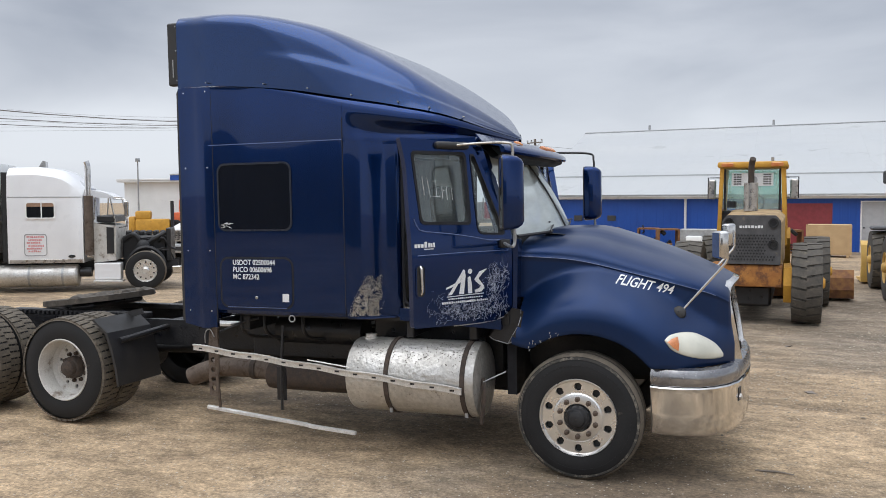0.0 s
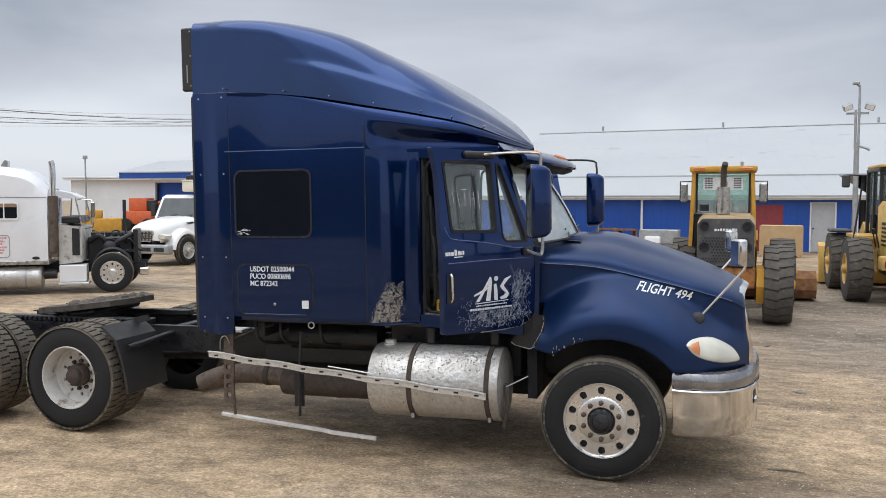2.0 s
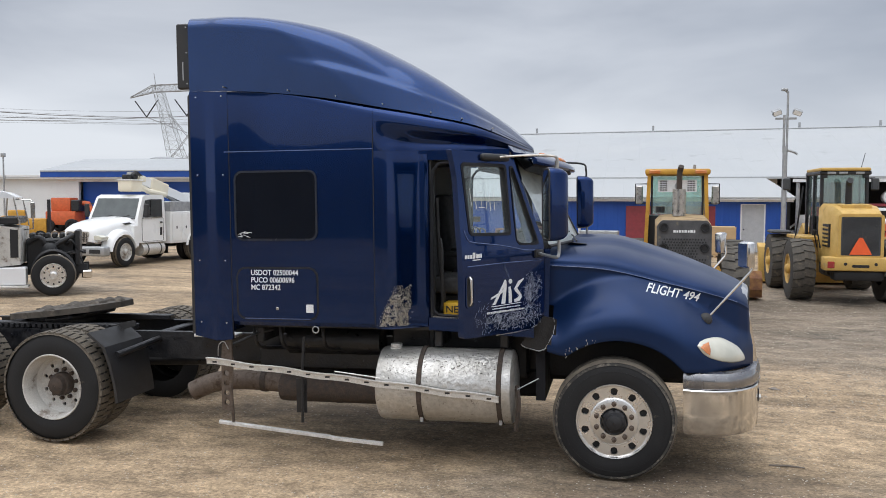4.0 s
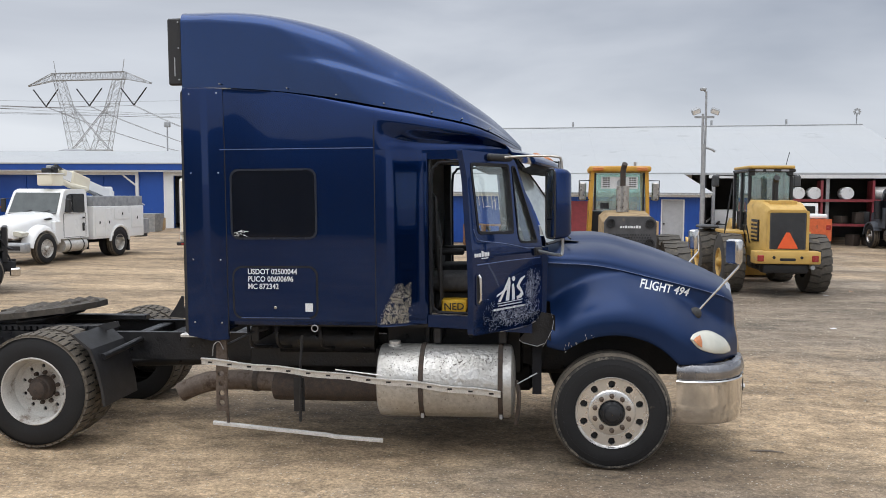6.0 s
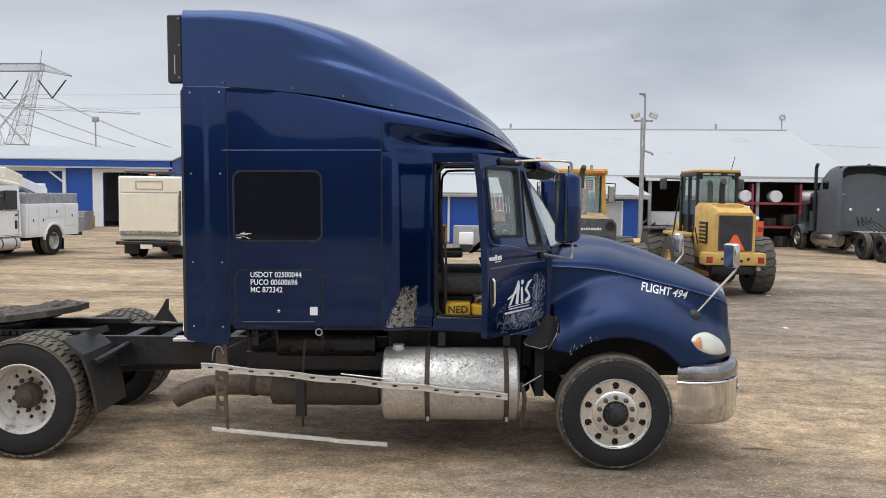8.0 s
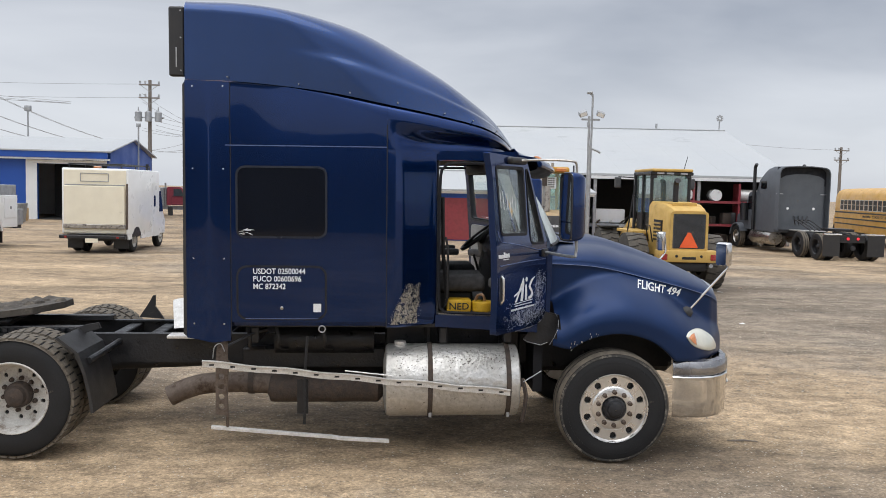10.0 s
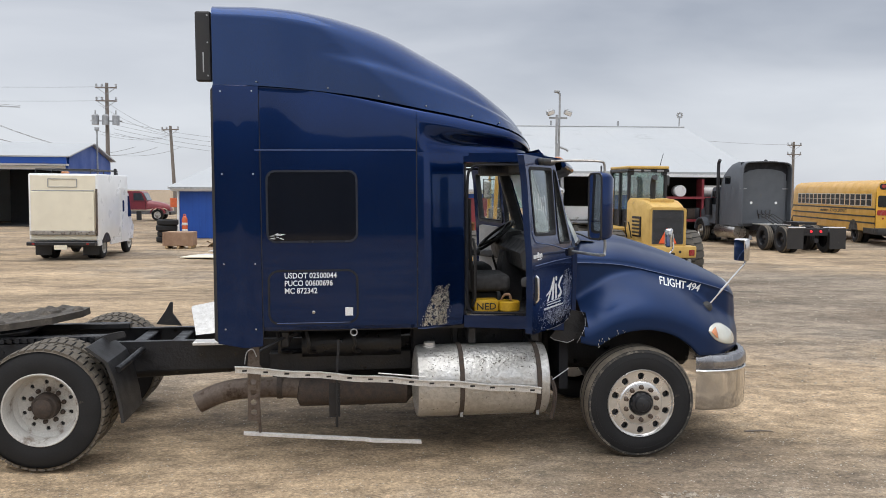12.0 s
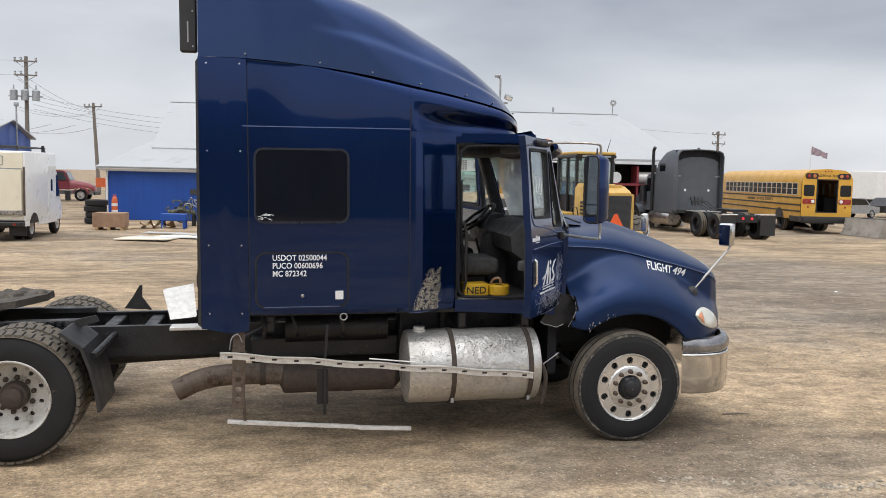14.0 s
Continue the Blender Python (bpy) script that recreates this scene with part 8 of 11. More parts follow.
    for k in range(5):
        part("hydraulic_hose", tube(bmesh.new(), curve_pts([(-2.2, 0.2, 3.0), (-1.9 + 0.1 * k, 0.1 + 0.08 * k, 3.22 - 0.03 * k), (-1.5, 0.2, 3.1), (-1.3 + 0.06 * k, 0.3, 2.9)], 4), 0.022, 5), CHASSIS, boom)
    part("frame_rail", box(bmesh.new(), -5.7, 0.85, -0.42, 0.42, 0.5, 0.70), CHASSIS, t)
    for s in (-1, 1):
        road_wheel(t, 0, s * 1.12, 0.49, 0.49, 0.27, 0.29, s, STEEL_WHITE, "truck tyre on a white rim")
        road_wheel(t, -3.95, s * 1.14, 0.49, 0.49, 0.26, 0.29, s, STEEL_WHITE, dual=True)
        part("mud_flap", box(bmesh.new(), -4.62, -4.58, s * 0.6, s * 1.1, 0.15, 0.7), BLACK, t)


def step_van():
    t = thing("step_van", pose(-11.82, 20.05, 0, 0, 0, 88.5), "white step van with a cream roll-up rear door", "van")
    W = 1.08
    b = part("body", box(bmesh.new(), 0.0, 3.35, -W, W, 0.62, 2.78, 0.05, 3), WHITE, t, "white box body")
    part("rear_panel", box(bmesh.new(), -0.03, -0.002, -W + 0.06, W - 0.08, 0.66, 2.72, 0.01), CREAM, t, "cream rear door with lift gate")
    part("rear_seam", box(bmesh.new(), -0.045, -0.031, -W + 0.1, W - 0.12, 2.22, 2.25), GALV, t)
    part("lift_gate", box(bmesh.new(), -0.1, -0.046, -W + 0.08, W - 0.1, 0.95, 2.2, 0.015), CREAM, t)
    part("gate_edge", box(bmesh.new(), -0.12, -0.046, -W + 0.06, W - 0.08, 0.82, 0.95, 0.01), DULL_CHROME, t)
    fr = part("rear_vent", rim_of(bmesh.new(), rounded(-0.46, 0.46, 2.34, 2.62, 0.02), rounded(-0.44, 0.44, 2.36, 2.60, 0.015), -0.05, -0.031, "x"), GALV, t)
    part("rail", box(bmesh.new(), -0.12, -0.03, -W - 0.01, -W + 0.035, 0.8, 2.3, 0.01), PIPE, t, "rusty lift gate rail")
    part("rear_bumper", box(bmesh.new(), -0.3, 0.0, -W + 0.02, W - 0.02, 0.48, 0.60, 0.02), CHASSIS, t)
    part("number_plate", box(bmesh.new(), -0.315, -0.301, -0.2, 0.2, 0.36, 0.50), CREAM, t)
    for s in (-1, 1):
        part("roof_rail", tube(bmesh.new(), [(0.05, s * 0.85, 2.92), (2.9, s * 0.85, 2.92)], 0.025, 6), CHASSIS, t)
        part("tail_lamp", box(bmesh.new(), -0.31, -0.301, s * 0.8, s * 0.88, 0.51, 0.57), RED_DULL, t)
        part("mud_flap", box(bmesh.new(), 0.28, 0.31, s * 0.5, s * 1.0, 0.14, 0.6), BLACK, t)
    for x in (0.05, 1.4, 2.9):
        part("roof_bar", tube(bmesh.new(), [(x, -0.85, 2.79), (x, -0.85, 2.92), (x, 0.85, 2.92), (x, 0.85, 2.79)], 0.022, 6), CHASSIS, t)
    part("beacon", box(bmesh.new(), 0.1, 0.25, -0.15, 0.1, 2.785, 2.85, 0.03), AMBER, t)
    part("roof_vent", cyl(bmesh.new(), (2.5, -0.9, 2.78), (2.5, -0.9, 3.0), 0.05, seg=8), CHASSIS, t)
    # side door and lower skirt on the visible side
    part("side_door", prism(bmesh.new(), rounded(2.45, 3.2, 0.5, 2.35, 0.05), -W - 0.016, -W - 0.002), WHITE, t)
    part("side_door_window", prism(bmesh.new(), rounded(2.62, 2.82, 1.5, 1.9, 0.05), -W - 0.022, -W - 0.0165), DARK_GLASS, t)
    part("skirt", box(bmesh.new(), 1.32, 3.35, -W, -W + 0.05, 0.44, 0.63), WHITE, t)
    part("skirt", box(bmesh.new(), 0.05, 0.38, -W, -W + 0.05, 0.46, 0.63), WHITE, t)
    # cab nose
    part("cab", prism(bmesh.new(), [(3.35, 0.5), (4.15, 0.5), (4.25, 0.95), (3.95, 1.25), (3.62, 2.15), (3.35, 2.2)], -W + 0.06, W - 0.06), WHITE, t, "white cab nose")
    part("cab_window", prism(bmesh.new(), [(3.42, 1.3), (3.9, 1.3), (3.62, 2.05), (3.42, 2.05)], -W + 0.04, -W + 0.058), DARK_GLASS, t)
    part("mirror", box(bmesh.new(), 3.95, 4.02, -W - 0.3, -W - 0.12, 1.15, 1.5, 0.02), BLACK, t)
    part("chassis", box(bmesh.new(), 0.1, 4.0, -0.5, 0.5, 0.4, 0.62), CHASSIS, t)
    for s in (-1, 1):
        road_wheel(t, 0.85, s * 1.0, 0.38, 0.38, 0.22, 0.21, s, STEEL_WHITE, "van tyre on a steel rim", dual=True)
        road_wheel(t, 3.7, s * 1.0, 0.38, 0.38, 0.22, 0.21, s, STEEL_WHITE)
        part("wheel_arch", prism(bmesh.new(), [(0.85 + 0.46 * math.cos(a), 0.4 + 0.46 * math.sin(a)) for a in np.linspace(0.3, math.pi - 0.3, 10)], s * (W + 0.004), s * (W + 0.001)), CHASSIS, t)


def grey_truck():
    t = thing("grey_sleeper_truck", pose(15.35, 31.4, 0, 0, 0, 91), "matt grey sleeper-cab tractor with its tail lamps lit", "truck")
    rings = []
    for x, w, zt in ((-3.85, 1.12, 3.74), (-3.3, 1.13, 3.76), (-2.7, 1.13, 3.66), (-2.2, 1.1, 3.38), (-1.85, 1.05, 2.95), (-1.6, 1.0, 2.62)):
        sec = [(w, 0.88), (w, 2.6), (w - 0.02, zt - 0.25), (w - 0.2, zt - 0.04), (0.3, zt)]
        rings.append([(x, -y, z) for y, z in sec] + [(x, y, z) for y, z in reversed(sec)])
    s1 = part("sleeper", loft(bmesh.new(), rings), GREY_PAINT, t, "matt grey high-roof sleeper", sharp=40)
    # flat black panel paints the shade inside the roof hollow
    part("roof_cavity", box(bmesh.new(), -3.87, -3.852, -1.08, 1.08, 2.9, 3.68), GASKET_VOID, s1, "black panel for shade in the hollow under the roof fairing")
    hoop = [(-1.12, 1.0), (-1.12, 3.45), (-1.05, 3.62), (-0.9, 3.70), (-0.3, 3.75), (0.3, 3.75), (0.9, 3.70), (1.05, 3.62), (1.12, 3.45), (1.12, 1.0)]
    part("roof_hood", loft(bmesh.new(), [[(-3.84, y, z), (-4.20, y * 1.01, z - 0.01), (-4.20, y * 0.975, z - 0.045), (-3.84, y * 0.975, z - 0.045)] for y, z in hoop], True, False), GREY_PAINT, s1, "grey fairing lip round the hollow", sharp=40)
    part("back_panel", prism(bmesh.new(), [(-0.98, 1.0), (0.98, 1.0), (0.98, 3.18), (0.75, 3.32), (0.3, 3.4), (-0.3, 3.4), (-0.75, 3.32), (-0.98, 3.18)], -3.945, -3.853, "x"), GREY_PAINT, s1)
    part("back_seam", box(bmesh.new(), -3.928, -3.921, -0.95, 0.95, 2.44, 2.47), CHASSIS, s1)
    for y in (-0.98, 0.98):
        part("bracket", box(bmesh.new(), -3.96, -3.921, y - 0.15, y + 0.15, 2.52, 2.56), GALV, s1)
    for y in (-0.55, 0.6):
        part("work_lamp", cyl(bmesh.new(), (-3.95, y, 1.92), (-3.92, y, 1.92), 0.06, seg=12), WHITE, s1)
    part("side_window", prism(bmesh.new(), rounded(-3.0, -2.45, 2.75, 3.1, 0.08), 1.128, 1.14), DARK_GLASS, s1)
    part("cab", prism(bmesh.new(), [(-1.6, 0.9), (-0.5, 0.9), (-0.5, 1.8), (-0.85, 2.5), (-1.0, 2.6), (-1.6, 2.62)], -0.98, 0.98), GREY_PAINT, t, "grey cab")
    part("cab_window", prism(bmesh.new(), [(-1.4, 1.8), (-0.72, 1.8), (-0.92, 2.42), (-1.4, 2.45)], 0.982, 0.99), DARK_GLASS, t)
    secs = []
    for x, w, zt, zb in ((-0.5, 0.95, 1.85, 1.0), (0.2, 0.9, 1.78, 1.15), (0.7, 0.82, 1.66, 0.8), (1.0, 0.7, 1.5, 0.7)):
        secs.append([(x, -w, zb), (x, -w, zt - 0.15), (x, -w + 0.2, zt), (x, w - 0.2, zt), (x, w, zt - 0.15), (x, w, zb)])
    part("hood", loft(bmesh.new(), secs), GREY_PAINT, t)
    for s in (-1, 1):
        ring = []
        for a in np.linspace(0.15, 2.7, 12):
            c, sn = math.cos(a), math.sin(a)
            ring.append([(0.62 * c, s * 0.85, 0.5 + 0.62 * sn), (0.68 * c, s * 0.85, 0.5 + 0.68 * sn), (0.66 * c, s * 1.2, 0.5 + 0.66 * sn), (0.6 * c, s * 1.2, 0.5 + 0.6 * sn)])
        part("front_fender", loft(bmesh.new(), ring), GREY_PAINT, t, "rounded grey fender")
        part("fuel_tank", lathe(bmesh.new(), [(0.004, -3.5), (0.3, -3.48), (0.33, -3.43), (0.33, -1.5), (0.3, -1.45), (0.004, -1.43)], 24, "x", m=Matrix.Translation((0, s * 0.85, 0.62))), DULL_CHROME, t, "dull aluminium fuel tank")
        st = part("exhaust_pipe", tube(bmesh.new(), curve_pts([(-1.72, s * 1.12, 0.9), (-1.72, s * 1.12, 2.6), (-1.72, s * 1.12, 3.6), (-1.76, s * 1.12, 3.75), (-1.86, s * 1.12, 3.86)], 5), 0.075, 12), CHASSIS, t, "black exhaust stack")
        part("air_cleaner", cyl(bmesh.new(), (-0.75, s * 1.12, 1.3), (-0.75, s * 1.12, 2.1), 0.17, seg=16), CHASSIS, t)
        road_wheel(t, 0, s * 1.16, 0.52, 0.52, 0.28, 0.3, s, DULL_CHROME, "front tyre on a dull rim")
        for x in (-6.15, -7.6):
            road_wheel(t, x, s * 1.2, 0.52, 0.52, 0.27, 0.3, s, CHASSIS, "twin drive tyre on a dark rim", dual=True)
        part("mud_flap", box(bmesh.new(), -8.22, -8.19, s * 0.55, s * 1.22, 0.18, 0.98), BLACK, t, "black mud flap")
        part("flap_hanger", tube(bmesh.new(), [(-8.0, s * 0.4, 1.0), (-8.2, s * 0.5, 1.02), (-8.2, s * 1.2, 1.02)], 0.03, 6), CHROME, t)
        part("frame_rail", box(bmesh.new(), -8.1, 0.9, s * 0.44, s * 0.37, 0.72, 0.98), CHASSIS, t)
        part("tail_lamp", lathe(bmesh.new(), [(0.055, 0.0), (0.05, -0.03), (0.003, -0.035)], 14, "x", m=Matrix.Translation((-8.14, s * 0.2, 0.86))), RED_LENS, t, "lit red tail lamp")
    part("tail_bar", box(bmesh.new(), -8.13, -8.05, -0.5, 0.5, 0.7, 0.98, 0.01), CHASSIS, t)
    part("tow_hitch", cyl(bmesh.new(), (-8.2, 0.0, 0.5), (-8.12, 0.0, 0.5), 0.09, seg=12), CHASSIS, t)
    part("fifth_wheel", prism(bmesh.new(), [(-6.2, -0.3), (-6.2, 0.3), (-6.6, 0.45), (-7.5, 0.4), (-7.5, -0.4), (-6.6, -0.45)], 1.1, 1.2, "z"), CHASSIS, t)
    for k in range(4):
        y = -0.3 + 0.2 * k
        part("air_line", tube(bmesh.new(), curve_pts([(-3.93, y, 1.6), (-4.2 - 0.1 * k, y + 0.2, 1.25), (-4.7, y + 0.3, 1.45), (-5.1, y, 1.15), (-5.4, y, 1.05)], 6), 0.025, 6), CHASSIS, t)
    part("deck_plate", box(bmesh.new(), -5.2, -3.95, -0.5, 0.5, 0.985, 1.02), ALUM, t)


def school_bus():
    t = thing("school_bus", pose(22.2, 27.8, 0, 0, 0, 77.7), "yellow school bus with its rear door open", "bus")
    W, L = 1.19, 12.6

    def section(x, w=W):
        sec = [(w - 0.03, 0.62), (w, 0.75), (w, 2.3), (w - 0.04, 2.62), (w - 0.16, 2.84), (w - 0.42, 2.97), (0.0, 3.03)]
        return [(x, -y, z) for y, z in sec] + [(x, y, z) for y, z in reversed(sec[:-1])]
    b = part("body", loft(bmesh.new(), [section(x) for x in (0.06, 0.1, L - 0.1, L)], True, False), BUS, t, "yellow bus body", sharp=40)
    part("front_wall", prism(bmesh.new(), [(y, z) for _, y, z in section(0)], L - 0.05, L, "x"), BUS, b)
    # rear wall around the open emergency door
    outline = [(y, z) for _, y, z in section(0)]
    rw = bmesh.new()
    box(rw, 0.0, 0.06, -W + 0.02, -0.50, 0.75, 2.55, 0.01)
    box(rw, 0.0, 0.06, 0.50, W - 0.02, 0.75, 2.55, 0.01)
    prism(rw, [(-W + 0.02, 2.551), (W - 0.02, 2.551), (W - 0.16, 2.84), (W - 0.42, 2.97), (0, 3.03), (-W + 0.42, 2.97), (-W + 0.16, 2.84)], 0.0, 0.06, "x")
    box(rw, 0.0, 0.06, -0.499, 0.499, 0.62, 0.98)
    r = part("rear_wall", rw, BUS, t, "yellow rear wall")
    part("bus_floor", box(bmesh.new(), 0.08, L - 0.1, -W + 0.06, W - 0.06, 0.9, 0.98), CHASSIS, t)
    part("door_opening_trim", rim_of(bmesh.new(), [(-0.5, 0.98), (0.5, 0.98), (0.5, 2.55), (-0.5, 2.55)], [(-0.45, 1.02), (0.45, 1.02), (0.45, 2.5), (-0.45, 2.5)], -0.012, 0.05, "x"), CHASSIS, r)
    for k in range(4):
        part("seat", box(bmesh.new(), 1.0 + k * 0.8, 1.12 + k * 0.8, 0.3, 1.05, 0.98, 1.7, 0.04), CHASSIS, t)
        part("seat", box(bmesh.new(), 1.0 + k * 0.8, 1.12 + k * 0.8, -1.05, -0.3, 0.98, 1.7, 0.04), CHASSIS, t)
    for s in (-1, 1):
        part("rear_window", prism(bmesh.new(), rounded(s * 0.85 - 0.25, s * 0.85 + 0.25, 1.75, 2.28, 0.08), -0.012, -0.001, "x"), DARK_GLASS, r)
        part("warning_lamp_panel", prism(bmesh.new(), rounded(s * 0.75 - 0.3, s * 0.75 + 0.3, 2.56, 2.82, 0.1), -0.012, -0.001, "x"), CHASSIS, r)
        for k in (-1, 1):
            part("warning_lamp", lathe(bmesh.new(), [(0.09, -0.012), (0.08, -0.03), (0.003, -0.034)], 12, "x", m=Matrix.Translation((0, s * 0.75 + k * 0.13, 2.69))), AMBER if k * s < 0 else RED_DULL, r)
        lp = part("lamp_panel", prism(bmesh.new(), rounded(s * 0.84 - 0.29, s * 0.84 + 0.29, 1.38, 1.62, 0.07), -0.02, -0.001, "x"), RED_DULL, r, "dark red tail lamp panel")
        part("reversing_lamp", lathe(bmesh.new(), [(0.085, -0.02), (0.075, -0.04), (0.003, -0.044)], 12, "x", m=Matrix.Translation((0, s * 0.66, 1.5))), WHITE, lp)
        part("marker_lamp", lathe(bmesh.new(), [(0.045, -0.001), (0.04, -0.02), (0.003, -0.024)], 10, "x", m=Matrix.Translation((0, s * 0.86, 1.24))), RED_DULL, r)
        # rub rails and side windows
        for z in (0.98, 1.28, 1.62):
            part("rub_rail", box(bmesh.new(), 0.05, L - 0.05, s * (W + 0.001), s * (W + 0.02), z, z + 0.07), CHASSIS, b)
        for k in range(16):
            x = 0.5 + 0.7 * k
            wn_ = part("window", rim_of(bmesh.new(), rounded(x, x + 0.62, 1.78, 2.36, 0.03), rounded(x + 0.03, x + 0.59, 1.81, 2.33, 0.02), s * (W - 0.05), s * (W + 0.012)), ALUM, b)
            part("pane", box(bmesh.new(), x + 0.03, x + 0.59, s * (W + 0.001), s * (W + 0.006), 1.81, 2.33), BUS_PANE, wn_)
            part("bar", box(bmesh.new(), x + 0.03, x + 0.59, s * (W + 0.0065), s * (W + 0.012), 2.07, 2.095), ALUM, wn_)
    rnd = random.Random(21)
    tx = bars(bmesh.new(), 6.35, 7.6, 1.43, 0.13, rnd, lambda bm, a, c, z0, z1: box(bm, a, c, W + 0.001, W + 0.006, z0, z1), 0.35)
    part("writing", tx, CHASSIS, b, "black lettering, unreadable")
    lettering("lettering", "SCHOOL DISTRICT", 0.2, Matrix.Translation((6.1, W + 0.002, 1.43)) @ Matrix.Rotation(radians(180), 4, "Z") @ Matrix.Rotation(radians(90), 4, "X"), CHASSIS, b, "black lettering along the side", thick=0.002, squeeze=1.45)
    lettering("lettering", "SCHOOL BUS", 0.16, Matrix.Translation((-0.002, 0.42, 2.66)) @ Matrix.Rotation(radians(-90), 4, "Z") @ Matrix.Rotation(radians(90), 4, "X"), CHASSIS, r, "black lettering over the rear door", thick=0.002, squeeze=0.9)
    part("bumper", box(bmesh.new(), -0.48, -0.002, -W - 0.06, W + 0.06, 0.50, 0.80, 0.04, 2), BLACK, t, "deep black rear bumper")
    part("bumper_wrap", box(bmesh.new(), 0.0, 1.3, W + 0.002, W + 0.05, 0.52, 0.78, 0.02), BLACK, t)
    for y in (-0.14, 0.0, 0.14):
        part("roof_marker", box(bmesh.new(), -0.015, 0.02, y - 0.035, y + 0.035, 2.90, 2.945, 0.008), RED_DULL, r)
    part("chassis", box(bmesh.new(), 0.2, L - 0.3, -0.5, 0.5, 0.42, 0.7), CHASSIS, t)
    part("hood", prism(bmesh.new(), [(L, 0.6), (L + 1.2, 0.6), (L + 1.15, 1.3), (L + 0.9, 1.5), (L, 1.65)], -0.95, 0.95), BUS, t)
    for s in (-1, 1):
        road_wheel(t, 2.7, s * 1.12, 0.5, 0.5, 0.26, 0.29, s, CHASSIS, "dark bus tyre", dual=True)
        road_wheel(t, L + 0.2, s * 1.12, 0.5, 0.5, 0.26, 0.29, s, CHASSIS)
        part("wheel_arch", prism(bmesh.new(), [(2.7 + 0.62 * math.cos(a), 0.5 + 0.62 * math.sin(a)) for a in np.linspace(0.2, math.pi - 0.2, 12)], s * (W + 0.006), s * (W + 0.0015)), CHASSIS, t)


def loader_cat():
    t = thing("wheel_loader", pose(4.98, 12.75, 0, 0, 0, 90), "yellow wheel loader with an orange slow-vehicle triangle", "loader")
    for s in (-1, 1):
        for x in (0.0, 2.75):
            w = road_wheel(t, x, s * 1.22, 0.70, 0.68, 0.5, 0.34, s, CAT, "deep-lugged muddy loader tyre", lugs=22)
    # counterweight and engine hood
    cw = part("counterweight", box(bmesh.new(), -1.40, -1.0, -0.72, 0.72, 0.77, 1.06, 0.04, 2), CAT, t, "yellow rear counterweight")
    part("tow_slot", prism(bmesh.new(), rounded(-0.17, 0.17, 0.845, 0.905, 0.02), -1.404, -1.39, "x"), CHASSIS, cw)
    for y in (-0.3, 0.3):
        part("eye", cyl(bmesh.new(), (-1.404, y, 0.92), (-1.39, y, 0.92), 0.035, seg=10), CHASSIS, cw)
    part("hood_trim", rim_of(bmesh.new(), rounded(-0.455, 0.455, 1.04, 1.97, 0.05), rounded(-0.395, 0.395, 1.095, 1.925, 0.03), -1.35, -1.31, "x"), CAT, t)
    part("belly_plate", box(bmesh.new(), -1.28, -0.9, -0.5, 0.5, 0.55, 0.77, 0.05, 2), CHASSIS, t)
    part("tail_pipe", cyl(bmesh.new(), (-1.38, -0.55, 0.70), (-1.2, -0.55, 0.70), 0.05, seg=12), GALV, t)
    part("underbody", box(bmesh.new(), -1.2, 0.6, -0.42, 0.42, 0.55, 1.1, 0.05), CHASSIS, t)
    rings = []
    for x, w, zt in ((-1.30, 0.45, 1.99), (-1.22, 0.47, 2.04), (-0.8, 0.52, 2.14), (0.1, 0.55, 2.2)):
        rings.append([(x, -w, 0.88), (x, -w, zt - 0.12), (x, -w + 0.08, zt), (x, w - 0.08, zt), (x, w, zt - 0.12), (x, w, 0.88)])
    h = part("engine_hood", loft(bmesh.new(), rings), CAT, t, "yellow engine hood")
    part("hood_hatch", box(bmesh.new(), -0.95, -0.35, -0.3, 0.3, 2.10, 2.185, 0.01), CAT, h)
    part("rear_grille", prism(bmesh.new(), rounded(-0.39, 0.39, 1.10, 1.92, 0.03), -1.335, -1.302, "x"), DARK_GRILLE, h, "dark radiator grille")
    gb = bmesh.new()
    for z in np.arange(1.12, 1.90, 0.022):
        box(gb, -1.338, -1.336, -0.36, 0.36, z, z + 0.009)
    tagged(part("grille_slats", gb, CHASSIS, h), kind="stuff")
    tri = prism(bmesh.new(), [(-0.22, 1.12), (0.22, 1.12), (0.20, 1.17), (0.035, 1.48), (-0.035, 1.48), (-0.20, 1.17)], -1.36, -1.345, "x")
    part("slow_vehicle_triangle", tri, mat("fluorescent_orange", (0.9, 0.13, 0.03), (0.85, 0.12, 0.03), rough=0.5, bump=0.0), t, "bright orange reflective triangle")
    for s in (-1, 1):
        part("tail_lamp", box(bmesh.new(), -1.415, -1.401, s * 0.52, s * 0.66, 0.83, 0.97, 0.01), RED_DULL, t)
        part("vent", box(bmesh.new(), -0.9, -0.3, s * 0.50, s * 0.545, 1.25, 1.75), CHASSIS, h)
        for z in np.arange(1.29, 1.74, 0.09):
            part("louvre", box(bmesh.new(), -0.86, -0.34, s * 0.546, s * 0.56, z, z + 0.04), CAT, h)
        part("handrail", tube(bmesh.new(), [(-0.5, s * 0.62, 1.2), (-0.5, s * 0.7, 1.6), (-0.15, s * 0.7, 1.6), (-0.15, s * 0.62, 1.2)], 0.015, 6), CHASSIS, t)
        part("mirror_arm", tube(bmesh.new(), [(1.5, s * 0.52, 2.8), (1.55, s * 1.0, 2.82), (1.55, s * 1.02, 2.7)], 0.018, 6), CHASSIS, t)
        part("mirror", box(bmesh.new(), 1.5, 1.58, s * 0.92, s * 1.10, 2.52, 2.82, 0.03), DARK_GRILLE, t)
        part("rear_work_lamp", box(bmesh.new(), 0.11, 0.19, s * 0.38, s * 0.5, 2.78, 2.88, 0.01), CHASSIS, t)
